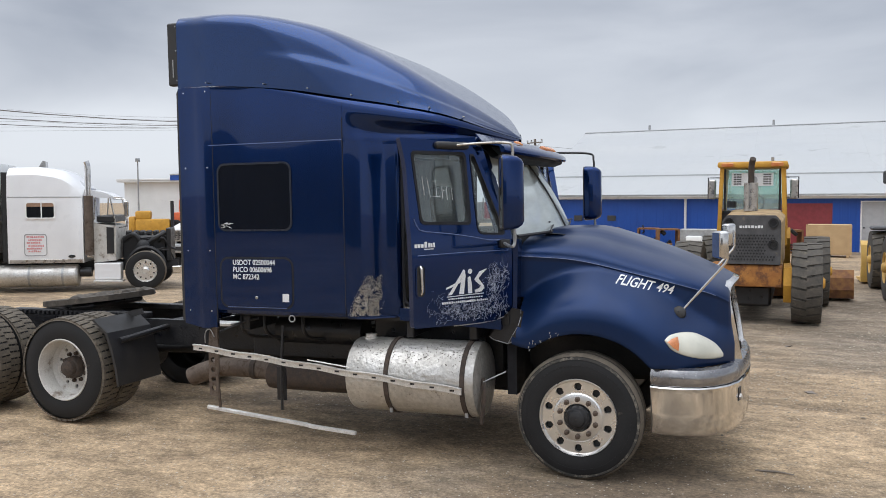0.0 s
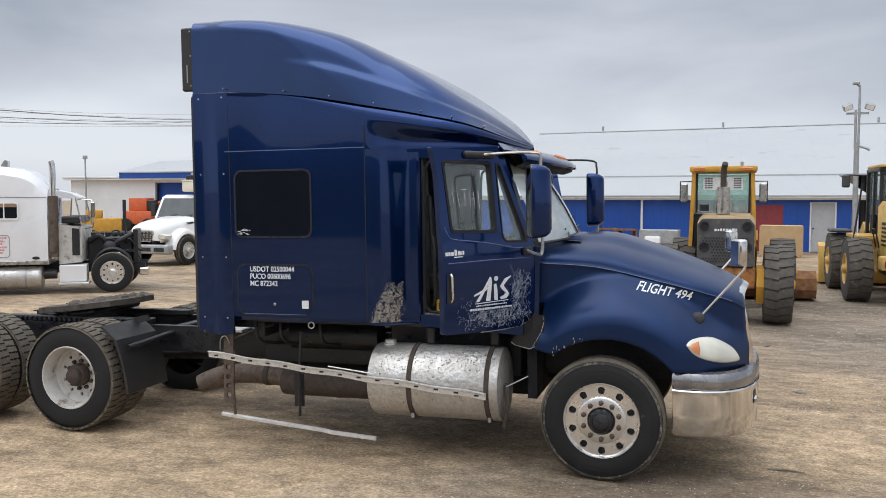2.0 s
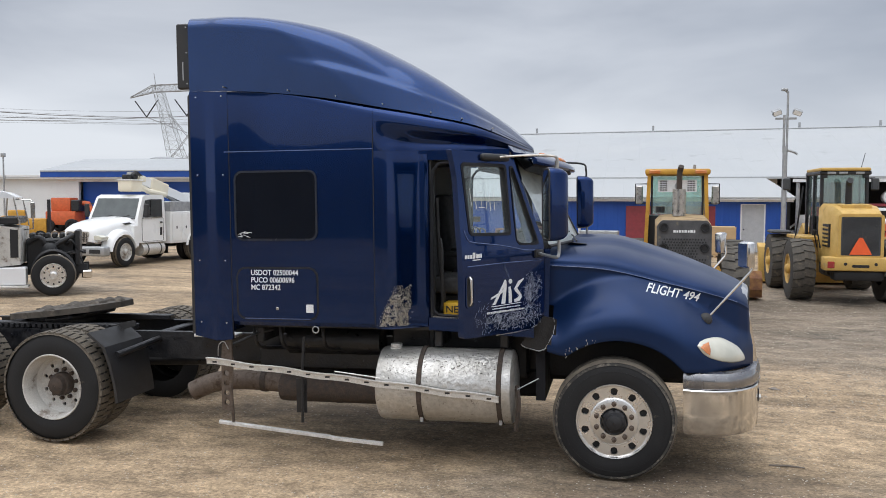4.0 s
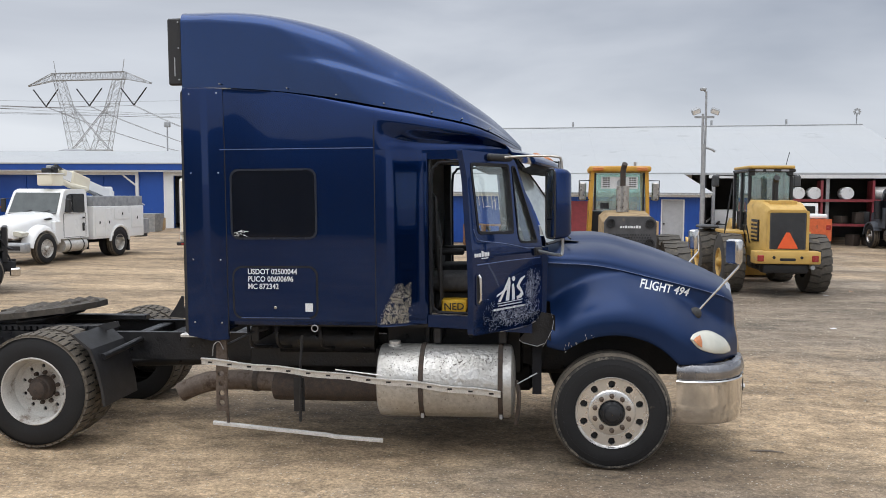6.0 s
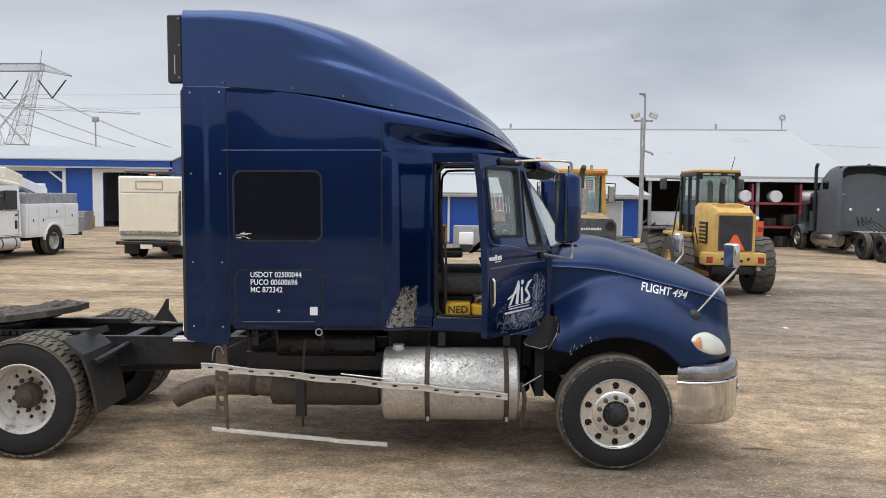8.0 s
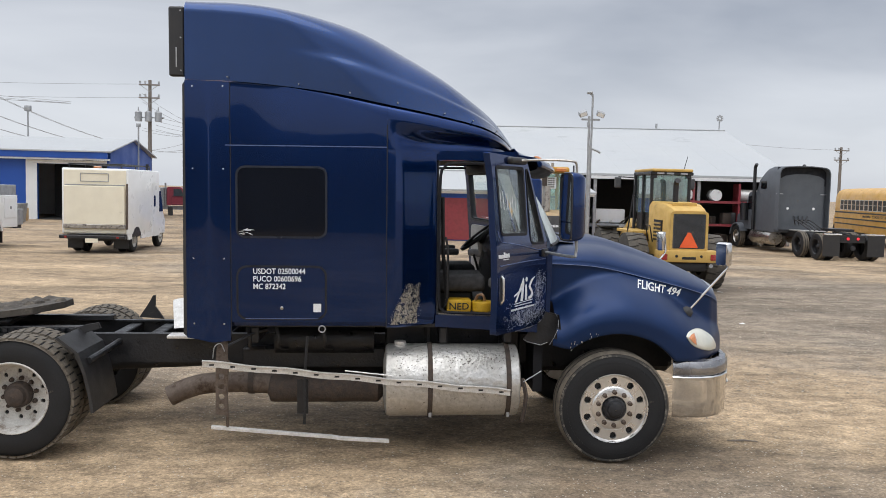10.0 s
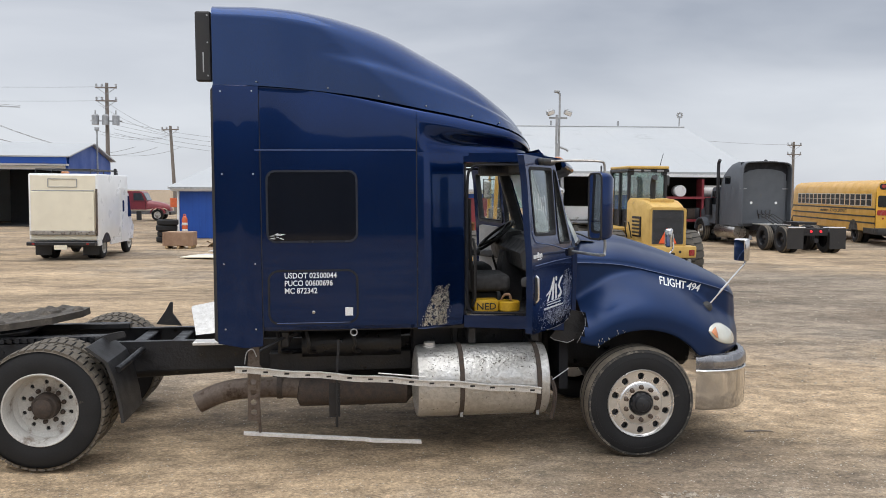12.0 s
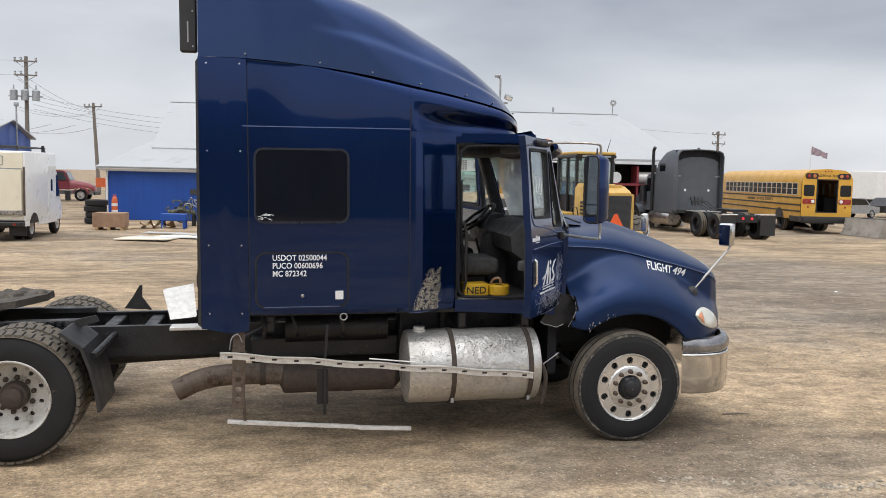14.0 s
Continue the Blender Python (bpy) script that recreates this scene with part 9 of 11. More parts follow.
        # front frame and arms
        part("lift_arm", prism(bmesh.new(), [(1.6, 1.5), (1.9, 1.7), (3.9, 0.6), (4.2, 0.35), (4.0, 0.2), (3.6, 0.35)], s * 0.42, s * 0.56), CAT, t)
        part("front_fender", box(bmesh.new(), 2.3, 3.1, s * 0.72, s * 1.2, 1.42, 1.5, 0.03), DARK_GRILLE, t)
        part("step", box(bmesh.new(), 0.75, 1.15, s * 0.8, s * 1.1, 0.45, 0.52), CAT, t)
    part("exhaust_pipe", tube(bmesh.new(), curve_pts([(-0.30, 0.02, 1.9), (-0.30, 0.02, 2.5), (-0.33, 0.02, 2.66), (-0.42, 0.02, 2.72)], 5), 0.07, 12), CHASSIS, t, "black exhaust stack")
    part("platform", box(bmesh.new(), 0.1, 1.7, -0.95, 0.95, 1.36, 1.44, 0.01), CAT, t)
    # cab
    for x, y in ((0.2, -0.48), (0.2, 0.48), (1.55, -0.52), (1.55, 0.52), (0.85, -0.50), (0.85, 0.50)):
        part("cab_post", box(bmesh.new(), x - 0.05, x + 0.05, y - 0.035, y + 0.035, 1.44, 2.91, 0.01), CHASSIS, t)
    part("cab_roof", box(bmesh.new(), 0.05, 1.70, -0.53, 0.53, 2.945, 3.02, 0.03, 2), CAT, t, "dusty pale yellow cab roof")
    part("roof_frame", box(bmesh.new(), 0.08, 1.68, -0.55, 0.55, 2.86, 2.944, 0.02), CHASSIS, t)
    for y in (-0.3, 0.05, 0.3):
        part("roof_mark", box(bmesh.new(), 0.070, 0.079, y - 0.09, y + 0.09, 2.88, 2.925), GALV, t)
    part("cab_lower", box(bmesh.new(), 0.2, 1.55, -0.46, 0.46, 1.44, 1.9, 0.02), CHASSIS, t)
    for nm, q in (("rear_window", (0.19, 0.2, -0.46, 0.46)), ("front_window", (1.55, 1.56, -0.50, 0.50)), ("side_window", (0.25, 1.5, -0.495, -0.488)), ("side_window", (0.25, 1.5, 0.488, 0.495))):
        g = part(nm, box(bmesh.new(), *q, 1.9, 2.90), GREEN_GLASS, t)
        g.visible_shadow = False
    st = part("seat", box(bmesh.new(), 0.5, 1.0, -0.28, 0.28, 1.9, 2.05, 0.05, 2), SEAT, t)
    part("backrest", box(bmesh.new(), 0.42, 0.56, -0.27, 0.27, 2.05, 2.7, 0.05, 2), SEAT, st)
    part("front_frame", box(bmesh.new(), 1.2, 3.3, -0.4, 0.4, 0.5, 1.4, 0.06), CAT, t)
    bucket = prism(bmesh.new(), [(3.75, 0.05), (4.9, 0.05), (4.92, 0.1), (4.0, 0.14), (3.85, 0.4), (3.95, 0.9), (4.1, 1.05), (4.05, 1.1), (3.8, 1.0), (3.65, 0.5)], -1.3, 1.3)
    part("bucket", bucket, CAT, t, "steel bucket lowered to the ground")
    part("ladder", tube(bmesh.new(), [(0.6, 1.0, 0.5), (0.6, 0.95, 1.4), (0.6, 0.8, 2.6)], 0.02, 6), CHASSIS, t)
    part("antenna", tube(bmesh.new(), [(0.4, -0.4, 3.02), (0.3, -0.45, 3.35)], 0.008, 5), CHASSIS, t)


def loader_old():
    t = thing("old_wheel_loader", pose(1.06, 8.55, 0, 0, 0, 88), "old rusty yellow wheel loader seen from behind", "loader")
    for s in (-1, 1):
        road_wheel(t, 0.0, s * 1.24, 0.71, 0.69, 0.5, 0.34, s, OLD_YELLOW, "worn dusty loader tyre", lugs=24)
        road_wheel(t, 2.8, s * 1.24 - 0.2, 0.71, 0.69, 0.5, 0.34, s, OLD_YELLOW, lugs=24)
    # engine cowl
    rings = []
    for x, w, zt in ((-0.55, 0.47, 1.86), (-0.48, 0.49, 1.90), (0.2, 0.51, 1.94), (1.1, 0.52, 1.99)):
        rings.append([(x, -w - 0.09, 1.06), (x, -w - 0.09, zt - 0.12), (x, -w + 0.01, zt - 0.02), (x, -0.09, zt), (x, w - 0.19, zt - 0.02), (x, w - 0.09, zt - 0.12), (x, w - 0.09, 1.06)])
    part("engine_cover", loft(bmesh.new(), rings), DUSTY_COWL, t, "faded dusty engine cover")
    face = part("rear_grille", prism(bmesh.new(), soft_poly([(-0.57, 1.06), (0.39, 1.06), (0.39, 1.8), (0.31, 1.90), (-0.49, 1.90), (-0.57, 1.8)], 0.03), -0.66, -0.552, "x"), OLD_GRILLE, t, "dark grey perforated rear grille")
    mesh = bmesh.new()
    for i in range(17):
        for j in range(9):
            y, z = -0.40 + 0.05 * i + 0.025 * (j % 2), 1.14 + 0.052 * j
            if abs(y) < 0.40 and not (abs(y) > 0.24 and j in (2, 3, 4)):
                prism(mesh, [(y - 0.108, z), (y - 0.09, z + 0.02), (y - 0.072, z), (y - 0.09, z - 0.02)], -0.668, -0.661, "x")
    tagged(part("grille_hole", mesh, CHASSIS, face), kind="stuff")
    for y, z in ((-0.45, 1.77), (0.27, 1.77), (-0.45, 1.4), (0.27, 1.4)):
        part("lamp_socket", lathe(bmesh.new(), [(0.085, -0.661), (0.085, -0.69), (0.06, -0.69), (0.055, -0.665), (0.003, -0.664)], 14, "x", m=Matrix.Translation((0, y, z))), CHASSIS, face)
    rnd = random.Random(14)
    tagged(part("writing", bars(bmesh.new(), -0.28, 0.10, 1.68, 0.05, rnd, lambda b, a, c, z0, z1: box(b, -0.668, -0.661, a, c, z0, z1)), WHITE_PAINT, face, "hand-painted white marks, unreadable"), kind="stuff")
    part("counterweight", box(bmesh.new(), -0.62, 0.1, -0.60, 0.60, 0.66, 1.05, 0.05, 2), RUSTY_YELLOW, t, "yellow rear beam stained with rust")
    part("lower_frame", box(bmesh.new(), -0.35, 3.2, -0.42, 0.42, 0.3, 0.66, 0.04), CHASSIS, t)
    for s in (-1, 1):
        part("fender_bracket", prism(bmesh.new(), [(-0.55, 1.0), (-0.2, 1.06), (0.0, 0.9), (-0.05, 0.35), (-0.45, 0.4), (-0.6, 0.7)], s * 0.62, s * 0.86), OLD_YELLOW, t, "yellow axle bracket")
        part("mirror", box(bmesh.new(), 1.45, 1.55, s * 0.68, s * 0.82, 2.18, 2.56, 0.025), DULL_CHROME, t)
        part("mirror_arm", tube(bmesh.new(), [(1.5, s * 0.58, 2.6), (1.5, s * 0.83, 2.6), (1.5, s * 0.83, 2.2), (1.5, s * 0.58, 2.2)], 0.014, 6), CHASSIS, t)
        for x in (1.35, 2.5):
            part("cab_post", loft(bmesh.new(), [[(x - 0.06, s * 0.61 - 0.036, 1.3), (x + 0.06, s * 0.61 - 0.036, 1.3), (x + 0.06, s * 0.61 + 0.036, 1.3), (x - 0.06, s * 0.61 + 0.036, 1.3)], [(x - 0.06, s * 0.555 - 0.036, 2.78), (x + 0.06, s * 0.555 - 0.036, 2.78), (x + 0.06, s * 0.555 + 0.036, 2.78), (x - 0.06, s * 0.555 + 0.036, 2.78)]]), OLD_YELLOW, t, "yellow cab post")
        part("roof_lamp", box(bmesh.new(), 1.18, 1.26, s * 0.34, s * 0.56, 2.80, 2.87, 0.01), AMBER, t)
        part("lift_arm", prism(bmesh.new(), [(2.2, 1.4), (2.5, 1.6), (4.1, 0.6), (4.3, 0.3), (4.0, 0.2)], s * 0.4 - 0.15, s * 0.54 - 0.15), OLD_YELLOW, t)
    part("cab_roof", box(bmesh.new(), 1.22, 2.6, -0.64, 0.64, 2.78, 2.9, 0.04, 2), OLD_YELLOW, t, "yellow cab roof")
    part("cab_lower", box(bmesh.new(), 1.4, 2.5, -0.6, 0.6, 1.3, 1.95, 0.02), CHASSIS, t)
    for nm, q in (("rear_window", (1.37, 1.38, -0.52, 0.52)), ("front_window", (2.5, 2.51, -0.52, 0.52)), ("side_window", (1.42, 2.45, -0.575, -0.568)), ("side_window", (1.42, 2.45, 0.568, 0.575))):
        g = part(nm, box(bmesh.new(), *q, 1.97, 2.76), TEAL_GLASS, t)
        g.visible_shadow = False
    pp = part("paper_notice", box(bmesh.new(), 1.36, 1.367, -0.38, 0.38, 2.43, 2.68), WHITE_PAINT, t, "wide white paper notice in the rear window")
    nb = bmesh.new()
    for y in (-0.27, 0.27):
        for z in np.arange(2.46, 2.65, 0.045):
            for dy in (-0.05, 0.0, 0.05):
                box(nb, 1.356, 1.359, y + dy - 0.02, y + dy + 0.02, z, z + 0.024)
    tagged(part("writing", nb, CHASSIS, pp), kind="stuff")
    part("notice_seal", lathe(bmesh.new(), [(0.075, 1.359), (0.075, 1.356), (0.003, 1.356)], 14, "x", m=Matrix.Translation((0, -0.02, 2.55))), GALV, pp)
    for y in (-0.5, 0.5):
        part("wiper_post", box(bmesh.new(), 1.355, 1.37, y - 0.02, y + 0.02, 1.97, 2.76), CHASSIS, t)
    part("steering_wheel", tube(bmesh.new(), [(2.1 + 0.1 * math.sin(a), 0.2 * math.cos(a), 2.1 + 0.17 * math.sin(a)) for a in np.linspace(0, 6.283, 20)], 0.018, 6), CHASSIS, t)
    part("exhaust_pipe", cyl(bmesh.new(), (0.55, -0.02, 1.96), (0.55, -0.02, 2.48), 0.125, seg=18), DULL_CHROME, t, "grey exhaust silencer")
    part("exhaust_tip", tube(bmesh.new(), curve_pts([(0.55, -0.02, 2.48), (0.55, -0.02, 2.75), (0.53, -0.03, 2.84), (0.47, -0.05, 2.92)], 4), 0.055, 12), RUSTY, t)
    part("pre_cleaner", cyl(bmesh.new(), (0.7, 0.33, 2.02), (0.7, 0.33, 2.14), 0.09, seg=14), CHASSIS, t)
    part("beacon", cyl(bmesh.new(), (1.8, -0.35, 2.9), (1.8, -0.35, 3.0), 0.03, seg=10), GALV, t)
    bucket = prism(bmesh.new(), [(3.75, 0.06), (4.7, 0.06), (4.7, 0.1), (4.0, 0.14), (3.86, 0.35), (3.95, 0.62), (3.9, 0.66), (3.7, 0.5), (3.65, 0.25)], -1.95, 0.85)
    part("bucket", bucket, RUST, t, "rusty steel bucket lowered to the ground")


def far_vehicles():
    t = thing("red_truck", pose(-16.5, 55.0, 0, 0, 0, 0) @ Matrix.Scale(0.82, 4), "dark red truck with a bare frame parked far off", "truck")
    cab = loft(bmesh.new(), [[(x, y * (1 - 0.10 * max(0.0, z - 1.7)), z) for x, z in soft_poly([(-2.6, 0.95), (-0.9, 0.95), (-0.9, 1.72), (-1.25, 2.45), (-1.45, 2.55), (-2.5, 2.55), (-2.6, 2.45)], 0.08, 3)] for y in (-1.0, 1.0)])
    c = part("cab", cab, RED, t, "red day cab")
    part("window", prism(bmesh.new(), soft_poly([(-2.0, 1.75), (-1.08, 1.75), (-1.36, 2.38), (-2.0, 2.40)], 0.06), -1.01, -0.93), PALE_GLASS, c)
    part("windshield", loft(bmesh.new(), [[(-0.9, -0.85, 1.76), (-0.9, 0.85, 1.76), (-1.22, 0.8, 2.40), (-1.22, -0.8, 2.40)], [(-0.87, -0.85, 1.78), (-0.87, 0.85, 1.78), (-1.19, 0.8, 2.42), (-1.19, -0.8, 2.42)]]), PALE_GLASS, c)
    part("door_gap", rim_of(bmesh.new(), rounded(-2.15, -0.98, 1.0, 1.70, 0.06), rounded(-2.13, -1.0, 1.02, 1.68, 0.05), -1.012, -1.0), GASKET_VOID, c)
    secs = [[(x, -w, zb), (x, -w, zt - 0.25), (x, -w + 0.12, zt - 0.06), (x, -w + 0.4, zt), (x, w - 0.4, zt), (x, w - 0.12, zt - 0.06), (x, w, zt - 0.25), (x, w, zb)] for x, w, zt, zb in ((-0.9, 0.92, 1.74, 1.0), (-0.2, 0.88, 1.66, 1.12), (0.5, 0.8, 1.50, 1.12), (0.9, 0.7, 1.30, 0.9), (1.0, 0.6, 1.12, 0.8))]
    part("hood", loft(bmesh.new(), secs), RED, t, "red sloping hood", sharp=50)
    for s in (-1, 1):
        rings = [[(k * math.cos(a), s * y, 0.5 + k * math.sin(a)) for k, y in ((0.60, 0.75), (0.70, 0.80), (0.66, 1.12), (0.58, 1.14))] for a in np.linspace(0.2, 2.9, 14)]
        part("fender", loft(bmesh.new(), rings), RED, t, sharp=50)
        road_wheel(t, 0, s * 1.05, 0.5, 0.5, 0.27, 0.3, s, STEEL_WHITE, "tyre on a white rim")
        road_wheel(t, -4.2, s * 1.1, 0.5, 0.5, 0.27, 0.3, s, STEEL_WHITE)
        part("frame_rail", box(bmesh.new(), -5.5, 1.1, s * 0.5, s * 0.42, 0.55, 0.85), GALV, t)
    part("bumper", box(bmesh.new(), 1.0, 1.15, -1.05, 1.05, 0.5, 0.8, 0.04), CHASSIS, t)
    part("stack", cyl(bmesh.new(), (-2.75, -0.8, 0.9), (-2.75, -0.8, 2.9), 0.08, seg=10), GALV, t)
    part("tool_rack", box(bmesh.new(), -3.4, -2.85, -1.0, 1.0, 0.87, 2.5, 0.03), GALV, t)
    part("bed", box(bmesh.new(), -5.6, -3.42, -1.1, 1.1, 0.87, 1.3, 0.03), GALV, t)
    g = thing("red_sign", pose(-13.55, 46.0, 0), "small red board on a post", "sign")
    part("board", box(bmesh.new(), -0.34, 0.34, -0.02, 0.02, 1.15, 1.72, 0.01), ORANGE, g, "plain orange-red board")
    part("post", box(bmesh.new(), 0.2, 0.28, 0.021, 0.09, 0.0, 1.7), WOOD_POLE, g)
    o = thing("orange_truck", pose(10.7, 29.2, 0, 0, 0, 90), "faded orange pickup truck parked at the open bay", "truck")
    part("body", prism(bmesh.new(), [(-1.3, 0.45), (1.2, 0.45), (1.2, 1.3), (-1.3, 1.35)], -0.72, 0.72), ORANGE, o)
    part("cab", prism(bmesh.new(), [(0.2, 1.31), (1.2, 1.31), (1.1, 1.95), (0.3, 1.98)], -0.66, 0.66), WHITE, o)
    part("rear_window", prism(bmesh.new(), rounded(-0.52, 0.52, 1.42, 1.86, 0.05), 0.2, 0.24, "x"), DARK_GLASS, o)
    for s in (-1, 1):
        part("tail_lamp", box(bmesh.new(), -1.32, -1.301, s * 0.5, s * 0.68, 0.9, 1.1), RED_DULL, o)
        for x in (-0.8, 0.9):
            road_wheel(o, x, s * 0.76, 0.36, 0.36, 0.2, 0.2, s, CHASSIS)
    part("load", box(bmesh.new(), -1.2, 0.1, -0.6, 0.6, 1.36, 1.55, 0.08, 2), WHITE, o)
    l = thing("boom_lift", pose(-36.5, 42.4, 0, 0, 0, 10), "orange folded boom lift beside the garage", "lift")
    part("base", box(bmesh.new(), -1.0, 1.0, -0.8, 0.8, 0.5, 1.4, 0.08, 2), ORANGE, l)
    part("turret", box(bmesh.new(), -0.7, 0.6, -0.6, 0.6, 1.4, 2.3, 0.06, 2), ORANGE, l)
    part("boom", tube(bmesh.new(), [(-0.8, 0, 2.1), (1.6, 0, 1.9), (1.9, 0, 1.2)], 0.16, 8), ORANGE, l)
    part("engine", box(bmesh.new(), 0.65, 1.2, -0.6, 0.6, 1.4, 2.15, 0.05), CHASSIS, l)
    for x in (-0.8, 0.8):
        for s in (-1, 1):
            road_wheel(l, x, s * 0.95, 0.45, 0.45, 0.3, 0.24, s, CHASSIS)
    y = thing("forklift", pose(-30.5, 31.0, 0, 0, 0, 35), "small yellow forklift standing among parts", "forklift")
    part("body", box(bmesh.new(), -0.9, 0.9, -0.55, 0.55, 0.4, 1.2, 0.08, 2), OLD_YELLOW, y)
    part("engine_cover", box(bmesh.new(), -0.9, -0.1, -0.5, 0.5, 1.2, 1.65, 0.08, 2), OLD_YELLOW, y)
    part("counterweight", box(bmesh.new(), -1.25, -0.9, -0.5, 0.5, 0.5, 1.35, 0.1, 2), OLD_YELLOW, y)
    part("mast", box(bmesh.new(), 0.95, 1.1, -0.4, 0.4, 0.1, 2.2, 0.01), CHASSIS, y)
    for x in (-0.6, 0.6):
        for s in (-1, 1):
            road_wheel(y, x, s * 0.58, 0.3, 0.3, 0.2, 0.16, s, CHASSIS)
    f = thing("flatbed_trailer", pose(9.4, 34.6, 0, 0, 0, -6), "flatbed trailer with scrap under the open roof", "trailer")
    part("bed", box(bmesh.new(), -2.0, 2.0, -0.9, 0.9, 0.7, 0.86, 0.02), GALV, f)
    for k in range(6):
        part("scrap", tube(bmesh.new(), [(-1.8 + 0.6 * k, -0.6, 0.92), (-1.3 + 0.6 * k, 0.2, 1.25), (-1.0 + 0.6 * k, 0.5, 0.95)], 0.05, 6), RUSTY if k % 2 else ALUM, f)
    part("white_tank", box(bmesh.new(), -1.4, 0.2, -0.4, 0.6, 0.9, 1.6, 0.06, 2), WHITE, f)
    for x in (-1.2, 1.2):
        for s in (-1, 1):
            road_wheel(f, x, s * 0.95, 0.36, 0.36, 0.2, 0.2, s, CHASSIS)


white_truck()
utility_truck()
step_van()
grey_truck()
school_bus()
loader_cat()
loader_old()
far_vehicles()


# ---- poles, wires and the distance ----
def light_pole(x, y):
    t = thing("light_pole", pose(x, y, 0), "grey steel yard light pole with two floodlights", "lamp post")
    part("lower_mast", cyl(bmesh.new(), (0, 0, 0), (0, 0, 4.45), 0.105, 0.095, seg=14), GALV, t)
    part("upper_mast", cyl(bmesh.new(), (-0.06, 0, 4.2), (-0.06, 0, 5.7), 0.05, seg=10), GALV, t)
    part("tip_pole", tube(bmesh.new(), curve_pts([(0.06, 0, 4.2), (0.06, 0, 6.4), (0.03, 0, 6.62), (-0.1, 0, 6.72)], 4), 0.045, 8), GALV, t)
    part("crossbar", box(bmesh.new(), -0.4, 0.4, -0.04, 0.04, 5.52, 5.6), GALV, t)
    for u, a in ((-0.36, -20), (0.42, 20)):
        f = part("floodlight", box(bmesh.new(), -0.17, 0.17, -0.12, 0.12, -0.1, 0.12, 0.02), GALV, t, m=pose(u, -0.05, 5.80, 25, a, 0))
        part("glass", box(bmesh.new(), -0.14, 0.14, -0.127, -0.121, -0.07, 0.09), WHITE, f)
    part("lamp_head", box(bmesh.new(), -0.2, 0.05, -0.09, 0.09, 6.66, 6.78, 0.03), GALV, t)
    part("side_lamp", tube(bmesh.new(), [(0.1, 0, 4.3), (0.35, -0.1, 4.2), (0.45, -0.12, 4.12)], 0.05, 8), GALV, t)


def lamp_post(x, y, h, label, k=1.0):
    t = thing("lamp_post", pose(x, y, 0), label, "lamp post")
    part("mast", cyl(bmesh.new(), (0, 0, 0), (0, 0, h), 0.07, 0.05, seg=10), GALV, t)
    part("lamp_head", box(bmesh.new(), -0.4 * k, 0.4 * k, -0.3 * k, 0.3 * k, h, h + 0.75 * k, 0.08 * k, 2), GALV, t)


def utility_pole(x, y, h, lean=0.0, transformers=False, arms=2):
    t = thing("utility_pole", pose(x, y, 0, 0, lean, 0), "weathered wooden utility pole with crossarms", "utility pole")
    part("pole", cyl(bmesh.new(), (0, 0, -0.1), (0, 0, h), 0.18, 0.12, seg=12), WOOD_POLE, t)
    for k in range(arms):
        z = h - 0.35 - 0.95 * k
        a = part("crossarm", box(bmesh.new(), -0.75, 0.75, -0.2, -0.1, z - 0.05, z + 0.05), WOOD_POLE, t)
        for u in (-0.68, -0.3, 0.68):
            part("insulator", lathe(bmesh.new(), [(0.03, z + 0.07), (0.09, z + 0.12), (0.06, z + 0.2), (0.09, z + 0.24), (0.01, z + 0.3)], 8, "z", m=Matrix.Translation((u, -0.14, 0))), GALV, a)
        part("brace", tube(bmesh.new(), [(-0.6, -0.14, z - 0.05), (0, -0.2, z - 0.5), (0.6, -0.14, z - 0.05)], 0.025, 5), GALV, t)
    if transformers:
        for u in (-0.72, 0.0, 0.72):
            tr = part("transformer", cyl(bmesh.new(), (u, -0.4, h - 3.05), (u, -0.4, h - 2.4), 0.25, seg=16), GALV, t, "grey pole-mounted transformer")
            part("lid", cyl(bmesh.new(), (u, -0.4, h - 2.4), (u, -0.4, h - 2.3), 0.27, 0.15, seg=16), GALV, tr)
            part("bushing", cyl(bmesh.new(), (u, -0.4, h - 2.3), (u, -0.4, h - 2.0), 0.06, 0.04, seg=8), GALV, tr)
        part("bracket", tube(bmesh.new(), [(-1.1, -0.2, h - 2.75), (1.1, -0.2, h - 2.75)], 0.05, 6), GALV, t)
    return t


def wires(name, spans, label, r=0.02):
    """Hanging wires, one bundle a thing."""
    t = thing(name, Matrix.Identity(4), label, "cable")
    for a, b, sag in spans:
        a, b = Vector(a), Vector(b)
        pts = [a.lerp(b, k / 14) - Vector((0, 0, 4 * sag * (k / 14) * (1 - k / 14))) for k in range(15)]
        part("wire", tube(bmesh.new(), pts, r, 5), CABLE, t)


